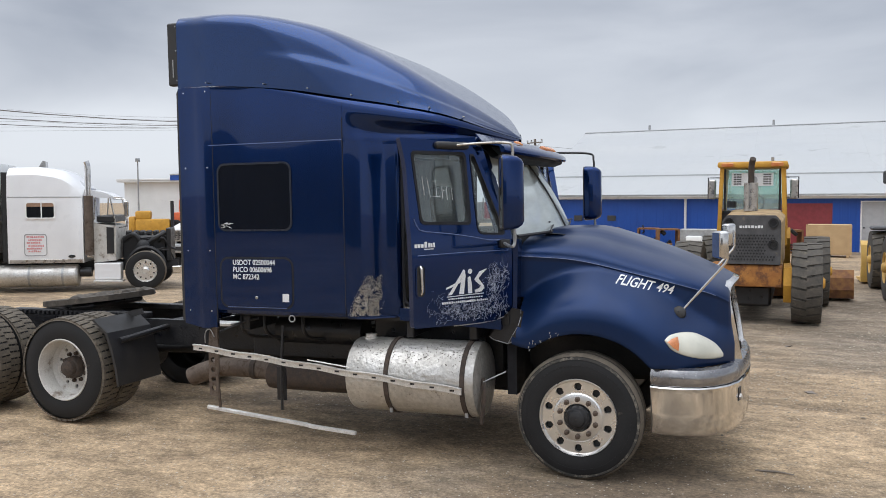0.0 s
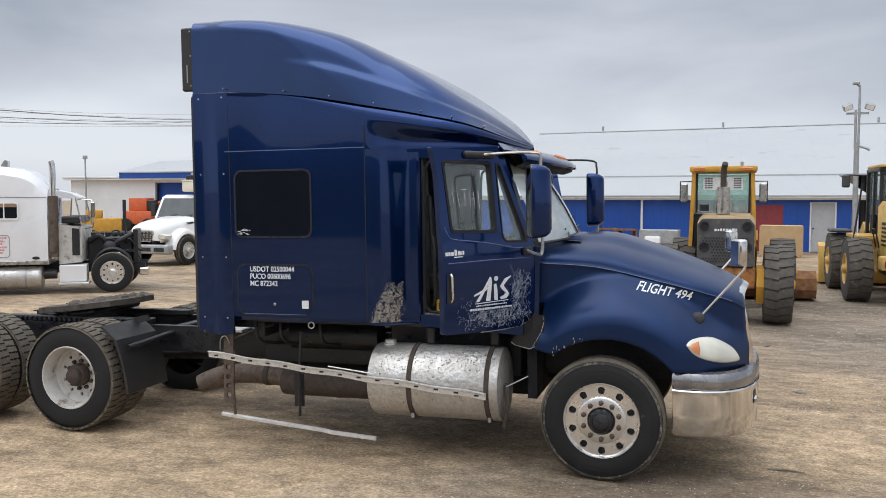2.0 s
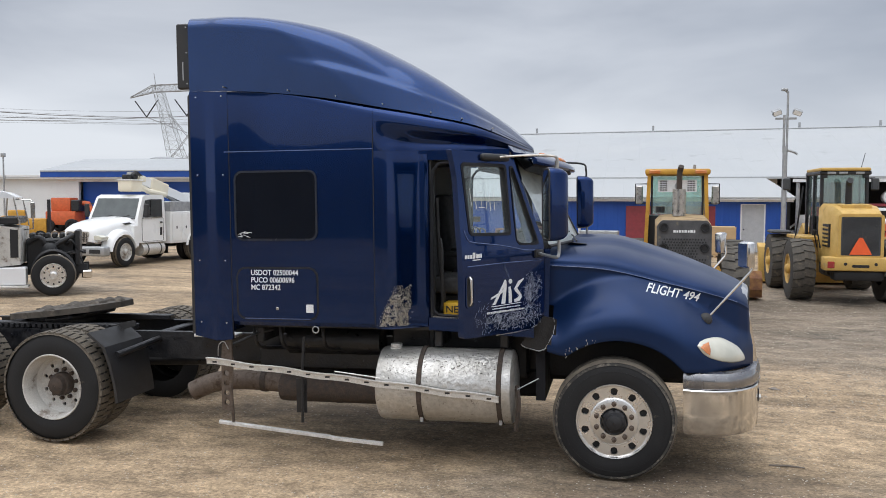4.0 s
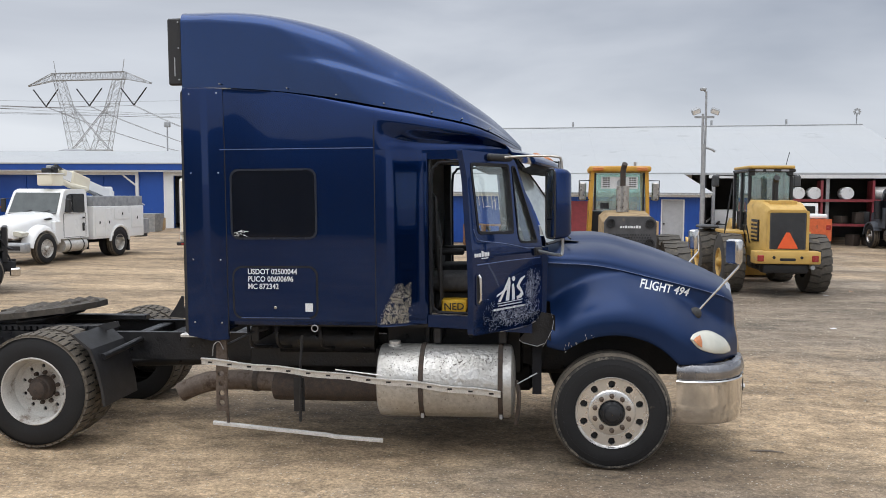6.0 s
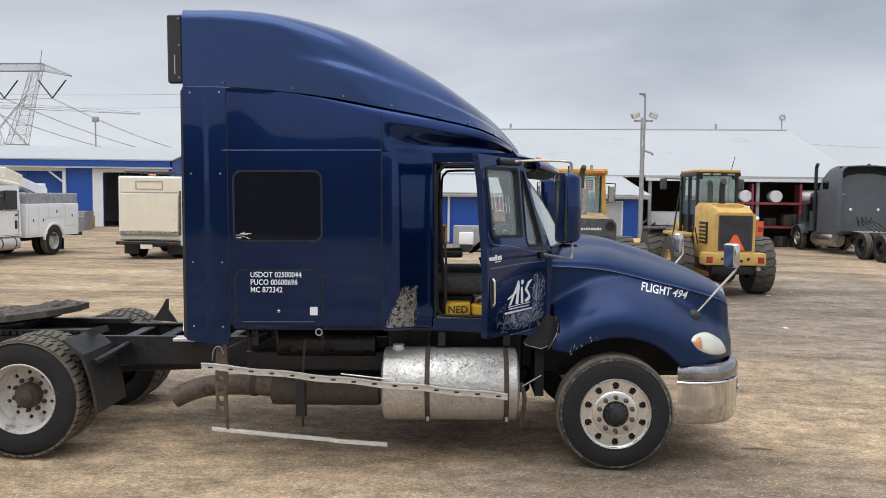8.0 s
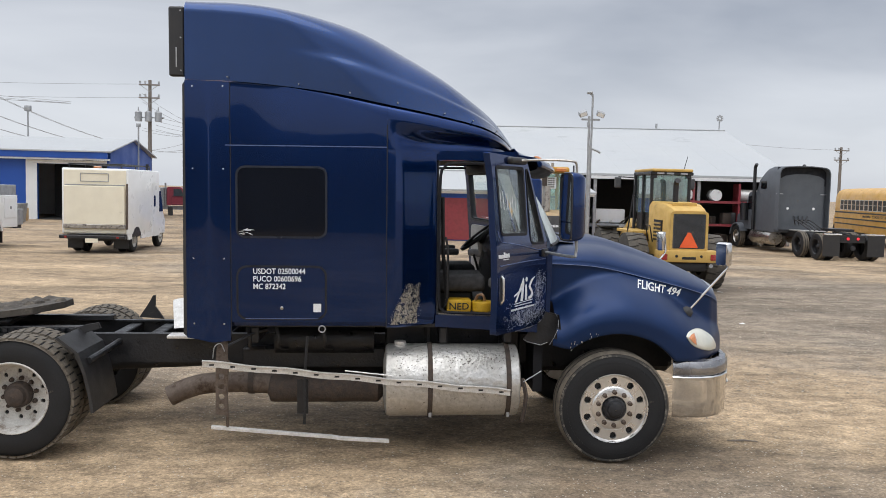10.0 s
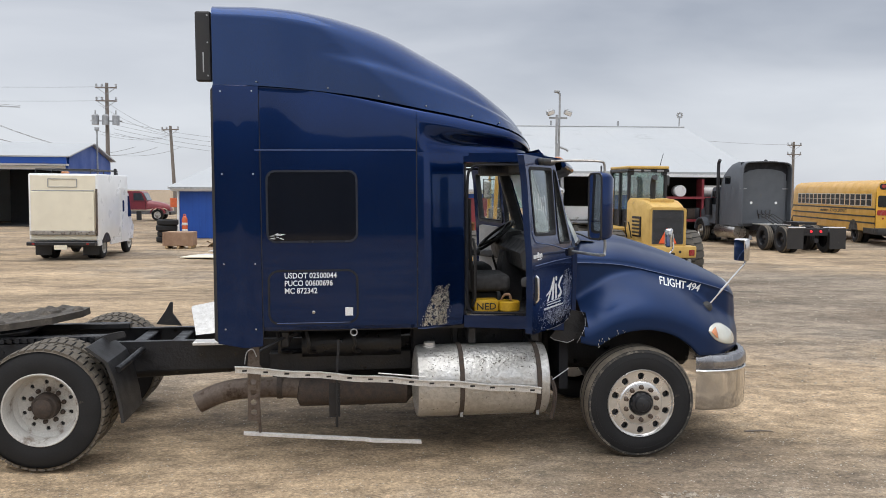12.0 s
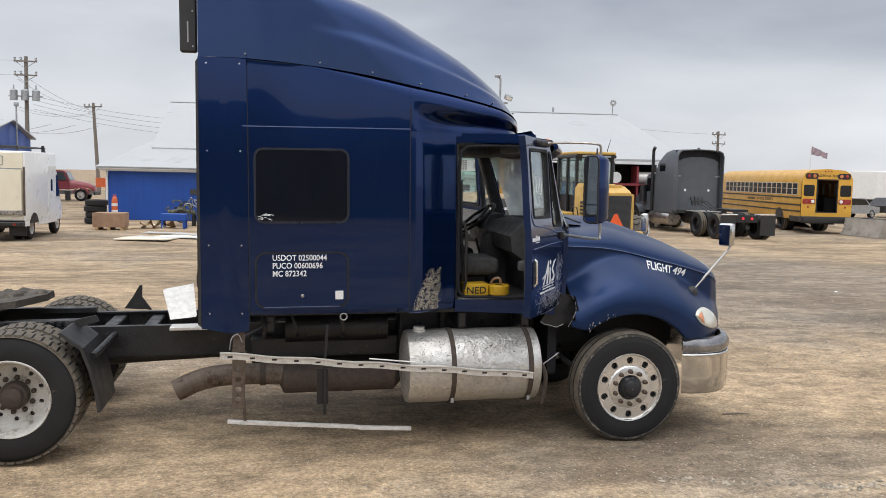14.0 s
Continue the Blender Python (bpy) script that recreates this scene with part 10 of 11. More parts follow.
def pylon(x, y):
    """A lattice pylon with a wide head, two raking masts and V-shaped insulators."""
    t = thing("transmission_tower", pose(x, y, 0, 0, 0, -6), "grey steel lattice power transmission tower", "pylon")

    def strut(bm, p, q, r=0.11):
        tube(bm, [p, q], r, 4, False)

    def lattice(a0, b0, c0, d0, a1, b1, c1, d1, n, name, r=0.10):
        """Four legs between two quads, with crossed bracing on each side."""
        bm = bmesh.new()
        lo, hi = [Vector(p) for p in (a0, b0, c0, d0)], [Vector(p) for p in (a1, b1, c1, d1)]
        prev = None
        for k in range(n + 1):
            cur = [p.lerp(q, k / n) for p, q in zip(lo, hi)]
            for i in range(4):
                strut(bm, cur[i], cur[(i + 1) % 4], r * 0.6)
                if prev:
                    strut(bm, prev[i], cur[i], r * 1.25)
                    strut(bm, prev[i], cur[(i + 1) % 4], r * 0.6)
                    strut(bm, prev[(i + 1) % 4], cur[i], r * 0.6)
            prev = cur
        part(name, bm, LATTICE, t)
    # body below the waist
    lattice((-7.5, -4, 0), (7.5, -4, 0), (7.5, 4, 0), (-7.5, 4, 0), (-6.5, -1.5, 15), (6.5, -1.5, 15), (6.5, 1.5, 15), (-6.5, 1.5, 15), 3, "base", 0.14)
    for s in (-1, 1):
        lattice((s * 6.6, -1.2, 15), (s * 0.8, -1.2, 15), (s * 0.8, 1.2, 15), (s * 6.6, 1.2, 15), (s * 9.6, -0.9, 29), (s * 6.2, -0.9, 29), (s * 6.2, 0.9, 29), (s * 9.6, 0.9, 29), 5, "mast", 0.08)
        lattice((s * 9.6, -0.9, 29), (s * 6.2, -0.9, 29), (s * 6.2, 0.9, 29), (s * 9.6, 0.9, 29), (s * 12.4, -0.8, 38.4), (s * 8.6, -0.8, 36.2), (s * 8.6, 0.8, 36.2), (s * 12.4, 0.8, 38.4), 3, "mast", 0.075)
        bm = bmesh.new()
        strut(bm, (-s * 6.5, 0, 15), (s * 6.6, 0, 29), 0.12)
        strut(bm, (-s * 6.5, 0.8, 15), (s * 6.6, 0.8, 29), 0.1)
        for k in range(9):
            p = Vector((-s * 6.5, 0, 15)).lerp(Vector((s * 6.6, 0, 29)), k / 8)
            strut(bm, p, p + Vector((s * 1.0, 0.8, -1.1)), 0.06)
        part("cross_brace", bm, LATTICE, t)
        lattice((s * 12.2, -0.8, 36.2), (s * 12.2, 0.8, 36.2), (s * 12.2, 0.8, 38.4), (s * 12.2, -0.8, 38.4), (s * 21, -0.1, 34.6), (s * 21, 0.1, 34.6), (s * 21, 0.1, 34.9), (s * 21, -0.1, 34.9), 5, "arm", 0.08)
        part("peak", tube(bmesh.new(), [(s * 11.4, 0, 38.4), (s * 12.0, 0, 42.2)], 0.14, 4), LATTICE, t)
    lattice((-12, -0.8, 36.2), (-12, 0.8, 36.2), (-12, 0.8, 38.4), (-12, -0.8, 38.4), (12, -0.8, 36.2), (12, 0.8, 36.2), (12, 0.8, 38.4), (12, -0.8, 38.4), 14, "crossbeam", 0.09)
    for x0 in (-15, 0, 15):
        for s in (-1, 1):
            part("insulator", tube(bmesh.new(), [(x0 + s * 4.3, 0, 33.6), (x0, 0, 28.4)], 0.2, 6), CHASSIS, t, "dark insulator string")
    for x0 in (-15, 0, 15):
        for dx in (-0.3, 0.3):
            for side in (-1, 1):
                a = Vector((x0 + dx, 0, 28.3))
                b = Vector((x0 + dx, side * 330, 29))
                b.x += side * -30
                pts = [a.lerp(b, k / 16) - Vector((0, 0, 4 * 11 * (k / 16) * (1 - k / 16))) for k in range(17)]
                part("conductor", tube(bmesh.new(), pts, 0.06, 4), CABLE, t)


light_pole(6.38, 28.6)
lamp_post(-26.85, 50.6, 6.95, "grey post with a square yard lamp", 0.5)
lamp_post(-42.0, 43.4, 5.1, "slim grey post with a small yard lamp", 0.35)
lamp_post(-18.9, 48.4, 5.95, "slim post with a round lamp beside the garage", 0.32)
utility_pole(-20.4, 56.2, 9.9, 0.0, True, 2)
utility_pole(-18.5, 70.5, 7.9, -3.0, False, 1)
utility_pole(42.3, 75.2, 7.6, 0.0, False, 2)
pylon(-135.6, 240)
wires("overhead_cables", [((-20.9, 56.0, z), (-19.0, 70.3, 7.2 - 0.1 * k), 0.35) for k, z in enumerate((8.9, 8.3, 6.4, 6.2))] + [((-19.9, 56.0, z), (-5.5, 57.5, z2), 0.5) for z, z2 in ((7.2, 6.0), (6.9, 5.6), (6.6, 5.2), (6.3, 4.8))]
      + [((-20.4, 56.0, z), (-75, 62, z + 2.5), 0.9) for z in (9.6, 8.6)] + [((42.3, 75.0, z), (15, 52, 6.9), 0.3) for z in (7.3,)], "thin grey overhead cables", 0.011)
wires("transmission_wires", [((-200, 120, a), (-50, 120, b), 0.0) for a, b in ((22.7, 13.9), (21.0, 13.7), (19.2, 13.6), (17.8, 13.7))], "distant parallel power wires", 0.022)


def flag():
    t = thing("flag", pose(43.1, 60.2, 0), "faded flag flying on a tall pole", "flag")
    part("flagpole", cyl(bmesh.new(), (0, 0, 0), (0, 0, 5.75), 0.05, 0.035, seg=8), WHITE, t)
    rings = [[(0.05 + 1.5 * k / 12, 0.16 * math.sin(k * 0.9), z - 0.55 * k / 12 + 0.05 * math.sin(k)) for z in (5.65, 5.4, 5.15, 4.9 + 0.35 * k / 12)] for k in range(13)]
    part("cloth", loft(bmesh.new(), rings, False, False), mat("faded_flag_cloth", (0.45, 0.34, 0.36), (0.30, 0.24, 0.30), scale=3, rough=0.9), t)


flag()


# ---- loose things round the buildings ----
def crate(x, y, w, d, h, rz, material, label):
    t = thing("crate", pose(x, y, 0, 0, 0, rz), label, "crate")
    part("box", box(bmesh.new(), -w / 2, w / 2, -d / 2, d / 2, 0.1, h, 0.015), material, t)
    for u in (-w / 2 + 0.1, 0, w / 2 - 0.1):
        part("runner", box(bmesh.new(), u - 0.05, u + 0.05, -d / 2, d / 2, 0.0, 0.1), PLYWOOD, t)
    for u in (-w / 2, w / 2):
        part("batten", box(bmesh.new(), u - 0.035, u + 0.035, -d / 2 - 0.022, -d / 2 - 0.002, 0.1, h), material, t)


crate(3.65, 27.6, 1.5, 1.0, 1.22, -6, PLYWOOD, "large pale plywood crate standing by the wall")
crate(-9.32, 25.9, 1.10, 0.8, 0.64, -4, CARD, "open brown card pallet box on the dirt")
crate(-23.6, 41.5, 0.9, 0.7, 0.75, 0, PLYWOOD, "small wooden crate beside a steel bin")


def steel_bin():
    t = thing("steel_bin", pose(-23.3, 39.6, 0), "grey steel waste bin with a handle", "bin")
    part("body", loft(bmesh.new(), [[(-0.7, -0.5, 0), (0.7, -0.5, 0), (0.7, 0.5, 0), (-0.7, 0.5, 0)], [(-0.8, -0.6, 1.05), (0.8, -0.6, 1.05), (0.8, 0.6, 1.05), (-0.8, 0.6, 1.05)]]), GALV, t)
    part("handle", tube(bmesh.new(), curve_pts([(-0.5, -0.5, 1.05), (-0.5, -0.5, 1.5), (-0.2, -0.5, 1.7), (0.1, -0.5, 1.55)], 5), 0.04, 8), GALV, t)


def tyre_stack():
    for k in range(4):
        bm = lathe(bmesh.new(), [(0.25, 0.03), (0.26, 0.0), (0.41, 0.0), (0.45, 0.05), (0.45, 0.20), (0.41, 0.245), (0.26, 0.245), (0.25, 0.21), (0.25, 0.03)], 28, "z")
        solid("tyre", bm, RUBBER, "old black truck tyre in a stack", "tyre", pose(-10.62 + 0.05 * (k % 2), 29.6 - 0.03 * k, 0.247 * k), group="stacked tyres")


def traffic_drum():
    t = thing("traffic_cone", pose(-9.85, 29.5, 0), "slim orange traffic post with white bands", "cone")
    part("base", box(bmesh.new(), -0.2, 0.2, -0.2, 0.2, 0.0, 0.05, 0.01), BLACK, t)
    part("post", lathe(bmesh.new(), [(0.15, 0.05), (0.13, 0.3), (0.125, 0.5), (0.12, 1.0), (0.10, 1.06), (0.06, 1.12), (0.003, 1.14)], 18, "z"), ORANGE, t)
    part("handle", tube(bmesh.new(), [(-0.05, 0, 1.10), (-0.05, 0, 1.2), (0.05, 0, 1.2), (0.05, 0, 1.10)], 0.02, 6), ORANGE, t)
    for z in (0.46, 0.74):
        part("band", lathe(bmesh.new(), [(0.129, z), (0.130, z + 0.002), (0.128, z + 0.11), (0.126, z + 0.112)], 18, "z"), WHITE, t)


def engine_on_stand():
    t = thing("blue_bench", pose(-7.15, 26.9, 0, 0, 0, -6), "low blue steel bench among scrap", "bench")
    part("top", box(bmesh.new(), -0.5, 0.5, -0.25, 0.25, 0.30, 0.58, 0.02), WALL_BLUE, t)
    for x in (-0.42, 0.42):
        for y in (-0.2, 0.2):
            part("leg", box(bmesh.new(), x - 0.04, x + 0.04, y - 0.04, y + 0.04, 0.0, 0.30), WALL_BLUE, t)
    b = thing("wooden_trestle", pose(-5.6, 26.9, 0, 0, 0, -6), "small weathered wooden trestle", "trestle")
    part("top", box(bmesh.new(), -0.45, 0.45, -0.15, 0.15, 0.36, 0.44, 0.01), WOOD_POLE, b)
    for x in (-0.38, 0.38):
        part("leg", box(bmesh.new(), x - 0.04, x + 0.04, -0.13, 0.13, 0.0, 0.36), WOOD_POLE, b)
    olive = mat("grimy_olive_steel", (0.16, 0.155, 0.10), (0.09, 0.088, 0.065), scale=9, rough=0.8)
    rnd = random.Random(31)
    for x0, label in ((-7.05, "stripped olive machine axle with tangled hoses"), (-5.85, "stripped dark machine axle with tangled hoses")):
        e = thing("scrap_axle", pose(x0, 28.6, 0, 0, 0, -6), label, "scrap", "scrap axles")
        part("housing", tube(bmesh.new(), [(-0.55, 0, 0.55), (-0.2, 0, 0.58), (-0.12, 0, 0.58), (0.12, 0, 0.58), (0.2, 0, 0.58), (0.55, 0, 0.55)], [0.09, 0.10, 0.22, 0.22, 0.10, 0.09], 10), olive, e)
        for k in (-1, 1):
            part("foot", box(bmesh.new(), k * 0.5 - 0.06, k * 0.5 + 0.06, -0.2, 0.2, 0.0, 0.47, 0.02), CHASSIS, e)
        part("drum_brake", tube(bmesh.new(), [(0.05 + 0.24 * math.cos(a), -0.3, 0.42 + 0.24 * math.sin(a)) for a in np.linspace(0, 6.283, 18)], 0.055, 6), CHASSIS, e)
        for k in range(11):
            a = Vector((rnd.uniform(-0.6, 0.4), rnd.uniform(-0.3, 0.1), rnd.uniform(0.45, 0.95)))
            part("hose", tube(bmesh.new(), curve_pts([a, a + Vector((rnd.uniform(-0.1, 0.15), -0.08, rnd.uniform(0.05, 0.28))), a + Vector((rnd.uniform(0.1, 0.35), 0, 0.1)), a + Vector((rnd.uniform(0.15, 0.45), 0.05, -0.22))], 4), 0.026, 6), (olive, GALV, CHASSIS)[k % 3], e)


def scrap_sheets():
    rnd = random.Random(6)
    for k in range(7):
        w, d = rnd.uniform(0.8, 2.0), rnd.uniform(0.4, 1.0)
        bm = loft(bmesh.new(), [[(-w / 2, -d / 2, 0), (w / 2, -d / 2 + 0.1, 0.02), (w / 2 - 0.1, d / 2, 0), (-w / 2 + 0.05, d / 2, 0.01)], [(-w / 2, -d / 2, 0.03), (w / 2, -d / 2 + 0.1, 0.05), (w / 2 - 0.1, d / 2, 0.03), (-w / 2 + 0.05, d / 2, 0.04)]])
        solid("sheet", bm, (ALUM, WALL_WHITE, CREAM)[k % 3], "bent pale sheet lying flat on the dirt", "sheet", pose(rnd.uniform(-8.6, -5.8), rnd.uniform(20.5, 24.5), 0.005 + 0.004 * k, 0, 0, rnd.uniform(-30, 30)), group="scrap sheets")
    for k in range(3):
        bm = loft(bmesh.new(), [[(-0.45, -0.2, 0.0), (-0.1, -0.16, 0.26), (0.1, -0.2, 0.10), (0.3, -0.1, 0.36), (0.45, -0.2, 0.0)], [(-0.40, 0.25, 0.0), (-0.12, 0.2, 0.20), (0.1, 0.2, 0.08), (0.26, 0.24, 0.26), (0.42, 0.3, 0.0)]], True, False)
        solid("broken_board", bm, CREAM if k % 2 else PLYWOOD, "broken pale board leaning on the ground", "board", pose(-8.3 + 0.35 * k, 26.6 + 0.3 * k, 0.004 * k, 0, 0, rnd.uniform(-40, 40)), group="broken boards")


def junk_row():
    """Rusty parts along the blue wall."""
    rnd = random.Random(17)
    for k, (x, y) in enumerate(((-3.4, 30.4), (-2.5, 29.6), (-5.2, 30.6), (2.3, 29.3))):
        t = thing("scrap_pile", pose(x, y, 0, 0, 0, rnd.uniform(-20, 20)), "pile of rusty machine parts against the wall", "scrap")
        part("frame", rim_of(bmesh.new(), rounded(-0.45, 0.45, 0.0, 0.95, 0.03), rounded(-0.38, 0.38, 0.07, 0.88, 0.03), -0.3, 0.3), RUST, t)
        for j in range(5):
            a = Vector((rnd.uniform(-0.4, 0.3), rnd.uniform(-0.32, 0.0), rnd.uniform(0.1, 0.8)))
            part("part", tube(bmesh.new(), [a, a + Vector((rnd.uniform(-0.3, 0.3), -0.05, rnd.uniform(-0.1, 0.3)))], rnd.uniform(0.03, 0.09), 7), RUST if j % 2 else CHASSIS, t)
    t = thing("grey_cabinet", pose(-0.9, 26.2, 0, 0, 0, -6), "grey steel cabinet with a white machine in front", "cabinet")
    part("body", box(bmesh.new(), -0.75, 0.75, -0.25, 0.35, 0.05, 1.05, 0.02), GALV, t)
    part("foot", box(bmesh.new(), -0.7, 0.7, -0.2, 0.3, 0.0, 0.05), CHASSIS, t)
    part("white_cover", box(bmesh.new(), -0.5, 0.1, -0.5, -0.26, 0.3, 0.8, 0.06, 2), WHITE, t)
    part("white_foot", box(bmesh.new(), -0.45, 0.05, -0.48, -0.28, 0.0, 0.3), CHASSIS, t)


def storage_rack():
    m = pose(12.6, 33.2, 0, 0, 0, -6.5)
    t = thing("storage_rack", m, "red steel storage rack with drums and parts", "rack")
    for x in (-2.2, 0.0, 2.2, 4.4):
        part("upright", box(bmesh.new(), x - 0.05, x + 0.05, -0.5, 0.5, 0.0, 3.0), RED, t)
    for z in (0.9, 2.02):
        part("beam", box(bmesh.new(), -2.2, 4.4, -0.55, -0.48, z, z + 0.12), RED, t)
        part("deck", box(bmesh.new(), -2.2, 4.4, -0.48, 0.5, z + 0.05, z + 0.1), SHADE, t)
    rnd = random.Random(12)
    for k, x in enumerate((-1.0, -0.3, 1.1)):
        solid("drum", lathe(bmesh.new(), [(0.003, -0.45), (0.27, -0.45), (0.29, -0.42), (0.29, 0.3), (0.27, 0.33), (0.003, 0.33)], 22, "y"), WALL_WHITE, "white-ended drum lying on the rack", "drum", m @ pose(x, 0, 2.41), group="drums on the rack")
    solid("long_tank", lathe(bmesh.new(), [(0.003, -1.0), (0.25, -0.98), (0.3, -0.9), (0.3, 0.9), (0.25, 0.98), (0.003, 1.0)], 20, "x"), ALUM, "long bright tank lying on the rack", "tank", m @ pose(3.2, -0.1, 2.43))
    for k in range(12):
        x, z = rnd.uniform(-2.0, 4.2), rnd.choice((0.0, 1.01))
        bm = box(bmesh.new(), -0.22, 0.22, -0.25, 0.25, 0.0, rnd.uniform(0.3, 0.7), 0.05, 2)
        solid("machine_part", bm, rnd.choice((RUSTY, CHASSIS, GALV, CHASSIS)), "dark machine part stored on the rack", "machine part", m @ pose(x, rnd.uniform(-0.2, 0.1), z, 0, 0, rnd.uniform(0, 90)), group="stored parts")


def far_right():
    t = thing("white_trailer", pose(48.6, 58.5, 0, 0, 0, 20), "long white trailer far across the yard", "trailer")
    part("box", box(bmesh.new(), -2.0, 11.0, -1.25, 1.25, 1.1, 3.55, 0.05), WHITE, t)
    part("frame", box(bmesh.new(), -1.8, 10.8, -0.6, 0.6, 0.75, 1.1), CHASSIS, t)
    for x in (8.5, 9.6):
        for s in (-1, 1):
            road_wheel(t, x, s * 1.2, 0.5, 0.5, 0.27, 0.3, s, STEEL_WHITE)
    part("leg", box(bmesh.new(), 0.4, 0.5, -0.8, -0.7, 0, 0.75), CHASSIS, t)
    for k in range(3):
        c = thing("parked_car", pose(36 + 5.5 * k, 45 + 2.4 * k, 0, 0, 0, 15), "car parked far across the yard", "car", "far parked cars")
        body = prism(bmesh.new(), [(-2.1, 0.35), (2.1, 0.35), (2.15, 0.8), (1.2, 0.9), (0.6, 1.4), (-0.9, 1.42), (-1.6, 0.95), (-2.15, 0.85)], -0.85, 0.85)
        part("body", body, (GALV, CHASSIS, PEARL)[k], c)
        part("window", prism(bmesh.new(), [(-1.35, 0.95), (1.0, 0.95), (0.55, 1.34), (-0.85, 1.36)], -0.87, -0.852), DARK_GLASS, c)
        for x in (-1.3, 1.35):
            for s in (-1, 1):
                road_wheel(c, x, s * 0.86, 0.32, 0.32, 0.2, 0.19, s, DULL_CHROME)
    # low earth bank and kerb logs
    bm = bmesh.new()
    rings = []
    for k in range(22):
        x = 24.5 + 2.2 * k
        y, h = 33.5 + 0.75 * 2.2 * k * 0.55, 0.32 + 0.14 * noise.noise((k * 0.7, 3, 1))
        rings.append([(x, y - 1.4, -0.02), (x, y - 0.7, h * 0.7), (x, y, h), (x, y + 0.8, h * 0.6), (x, y + 1.6, -0.02)])
    loft(bm, rings, False, False)
    solid("earth_bank", bm, GROUND, "low bank of bare dirt at the yard's edge", "bank", kind="structure")
    b = bmesh.new()
    tube(b, curve_pts([(23.45, 26.4, 0.0), (23.48, 26.4, 0.27), (23.65, 26.45, 0.46), (23.73, 26.5, 0.57)], 4), [0.09] * 12 + [0.05], 8)
    solid("stump", b, CHASSIS, "dark bent stump standing in the dirt", "stump")


def barriers():
    """Old concrete blocks in a row past the bus."""
    first = None
    for k in range(4):
        m = pose(22.85 + 0.15 * k, 25.9 - 2.75 * k - (0.35 if k else 0.0), 0, 0, 0, 93 + 2 * (k % 2))
        if first is None:
            first = thing("concrete_barrier", m, "weathered concrete barrier block on the dirt", "barrier", "barrier blocks")
            prof = [(-0.30, 0.0), (0.30, 0.0), (0.30, 0.08), (0.14, 0.33), (0.09, 0.80), (-0.09, 0.80), (-0.14, 0.33), (-0.30, 0.08)]
            part("block", loft(bmesh.new(), [[(x, y * q, z) for y, z in prof] for x, q in ((-1.2, 0.97), (-1.17, 1.0), (1.17, 1.0), (1.2, 0.97))]), CONCRETE, first)
        else:
            copy_thing(first, m)
    t = thing("black_tarp", pose(23.0, 25.7, 0.80, 0, 0, 95), "crumpled black tarp lying over the barrier", "tarp")
    rnd = random.Random(3)
    rings = [[(x, y, 0.012 + 0.05 * rnd.random() - (0.25 if abs(y) > 0.14 else 0.0) * 0.5) for y in (-0.2, -0.09, 0.0, 0.09, 0.2)] for x in np.linspace(-0.9, 0.9, 10)]
    part("sheet", loft(bmesh.new(), rings, False, False), BLACK, t)


def bare_trees():
    """A far belt of leafless trees and scrub: many thin twigs, one sheet of stuff."""
    rnd = random.Random(40)
    verts, faces = [], []

    def twig(p, d, le, r, depth):
        q = p + d * le
        u = d.cross(Vector((0.3, 1, 0.2))).normalized()
        v = d.cross(u)
        i = len(verts)
        for c, rr in ((p, r), (q, r * 0.6)):
            for k in range(3):
                a = 2.09 * k
                verts.append(c + rr * (math.cos(a) * u + math.sin(a) * v))
        for k in range(3):
            j = (k + 1) % 3
            faces.append((i + k, i + j, i + 3 + j, i + 3 + k))
        if depth:
            for _ in range(3 if depth > 1 else 4):
                nd = (d + Vector((rnd.uniform(-0.8, 0.8), rnd.uniform(-0.8, 0.8), rnd.uniform(-0.1, 0.5)))).normalized()
                twig(p.lerp(q, rnd.uniform(0.5, 1.0)), nd, le * rnd.uniform(0.5, 0.8), r * 0.6, depth - 1)
    for k in range(60):
        a = rnd.uniform(0.93, 1.35)
        dist = rnd.uniform(190, 260)
        p = Vector((dist * math.sin(a), dist * math.cos(a), 0))
        twig(p, Vector((rnd.uniform(-0.1, 0.1), 0, 1)).normalized(), rnd.uniform(2.2, 4.2), 0.22, 4)
    me = bpy.data.meshes.new("bare_trees")
    me.from_pydata(verts, [], faces)
    me.materials.append(mat("grey_bark", (0.15, 0.135, 0.125), (0.20, 0.18, 0.165), rough=0.9, bump=0))
    tagged(new("bare_trees", me), "far belt of leafless grey trees", "trees", kind="stuff")
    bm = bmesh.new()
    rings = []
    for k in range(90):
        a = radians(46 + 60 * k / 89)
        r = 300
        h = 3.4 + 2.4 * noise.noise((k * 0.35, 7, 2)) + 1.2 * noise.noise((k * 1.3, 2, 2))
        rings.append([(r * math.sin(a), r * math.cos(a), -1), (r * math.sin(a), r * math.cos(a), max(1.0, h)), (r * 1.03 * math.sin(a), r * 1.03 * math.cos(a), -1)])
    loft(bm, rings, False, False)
    # pale grey holds the haze of distance as plain colour
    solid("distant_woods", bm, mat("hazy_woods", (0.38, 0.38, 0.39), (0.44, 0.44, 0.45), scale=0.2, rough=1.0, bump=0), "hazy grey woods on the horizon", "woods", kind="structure")


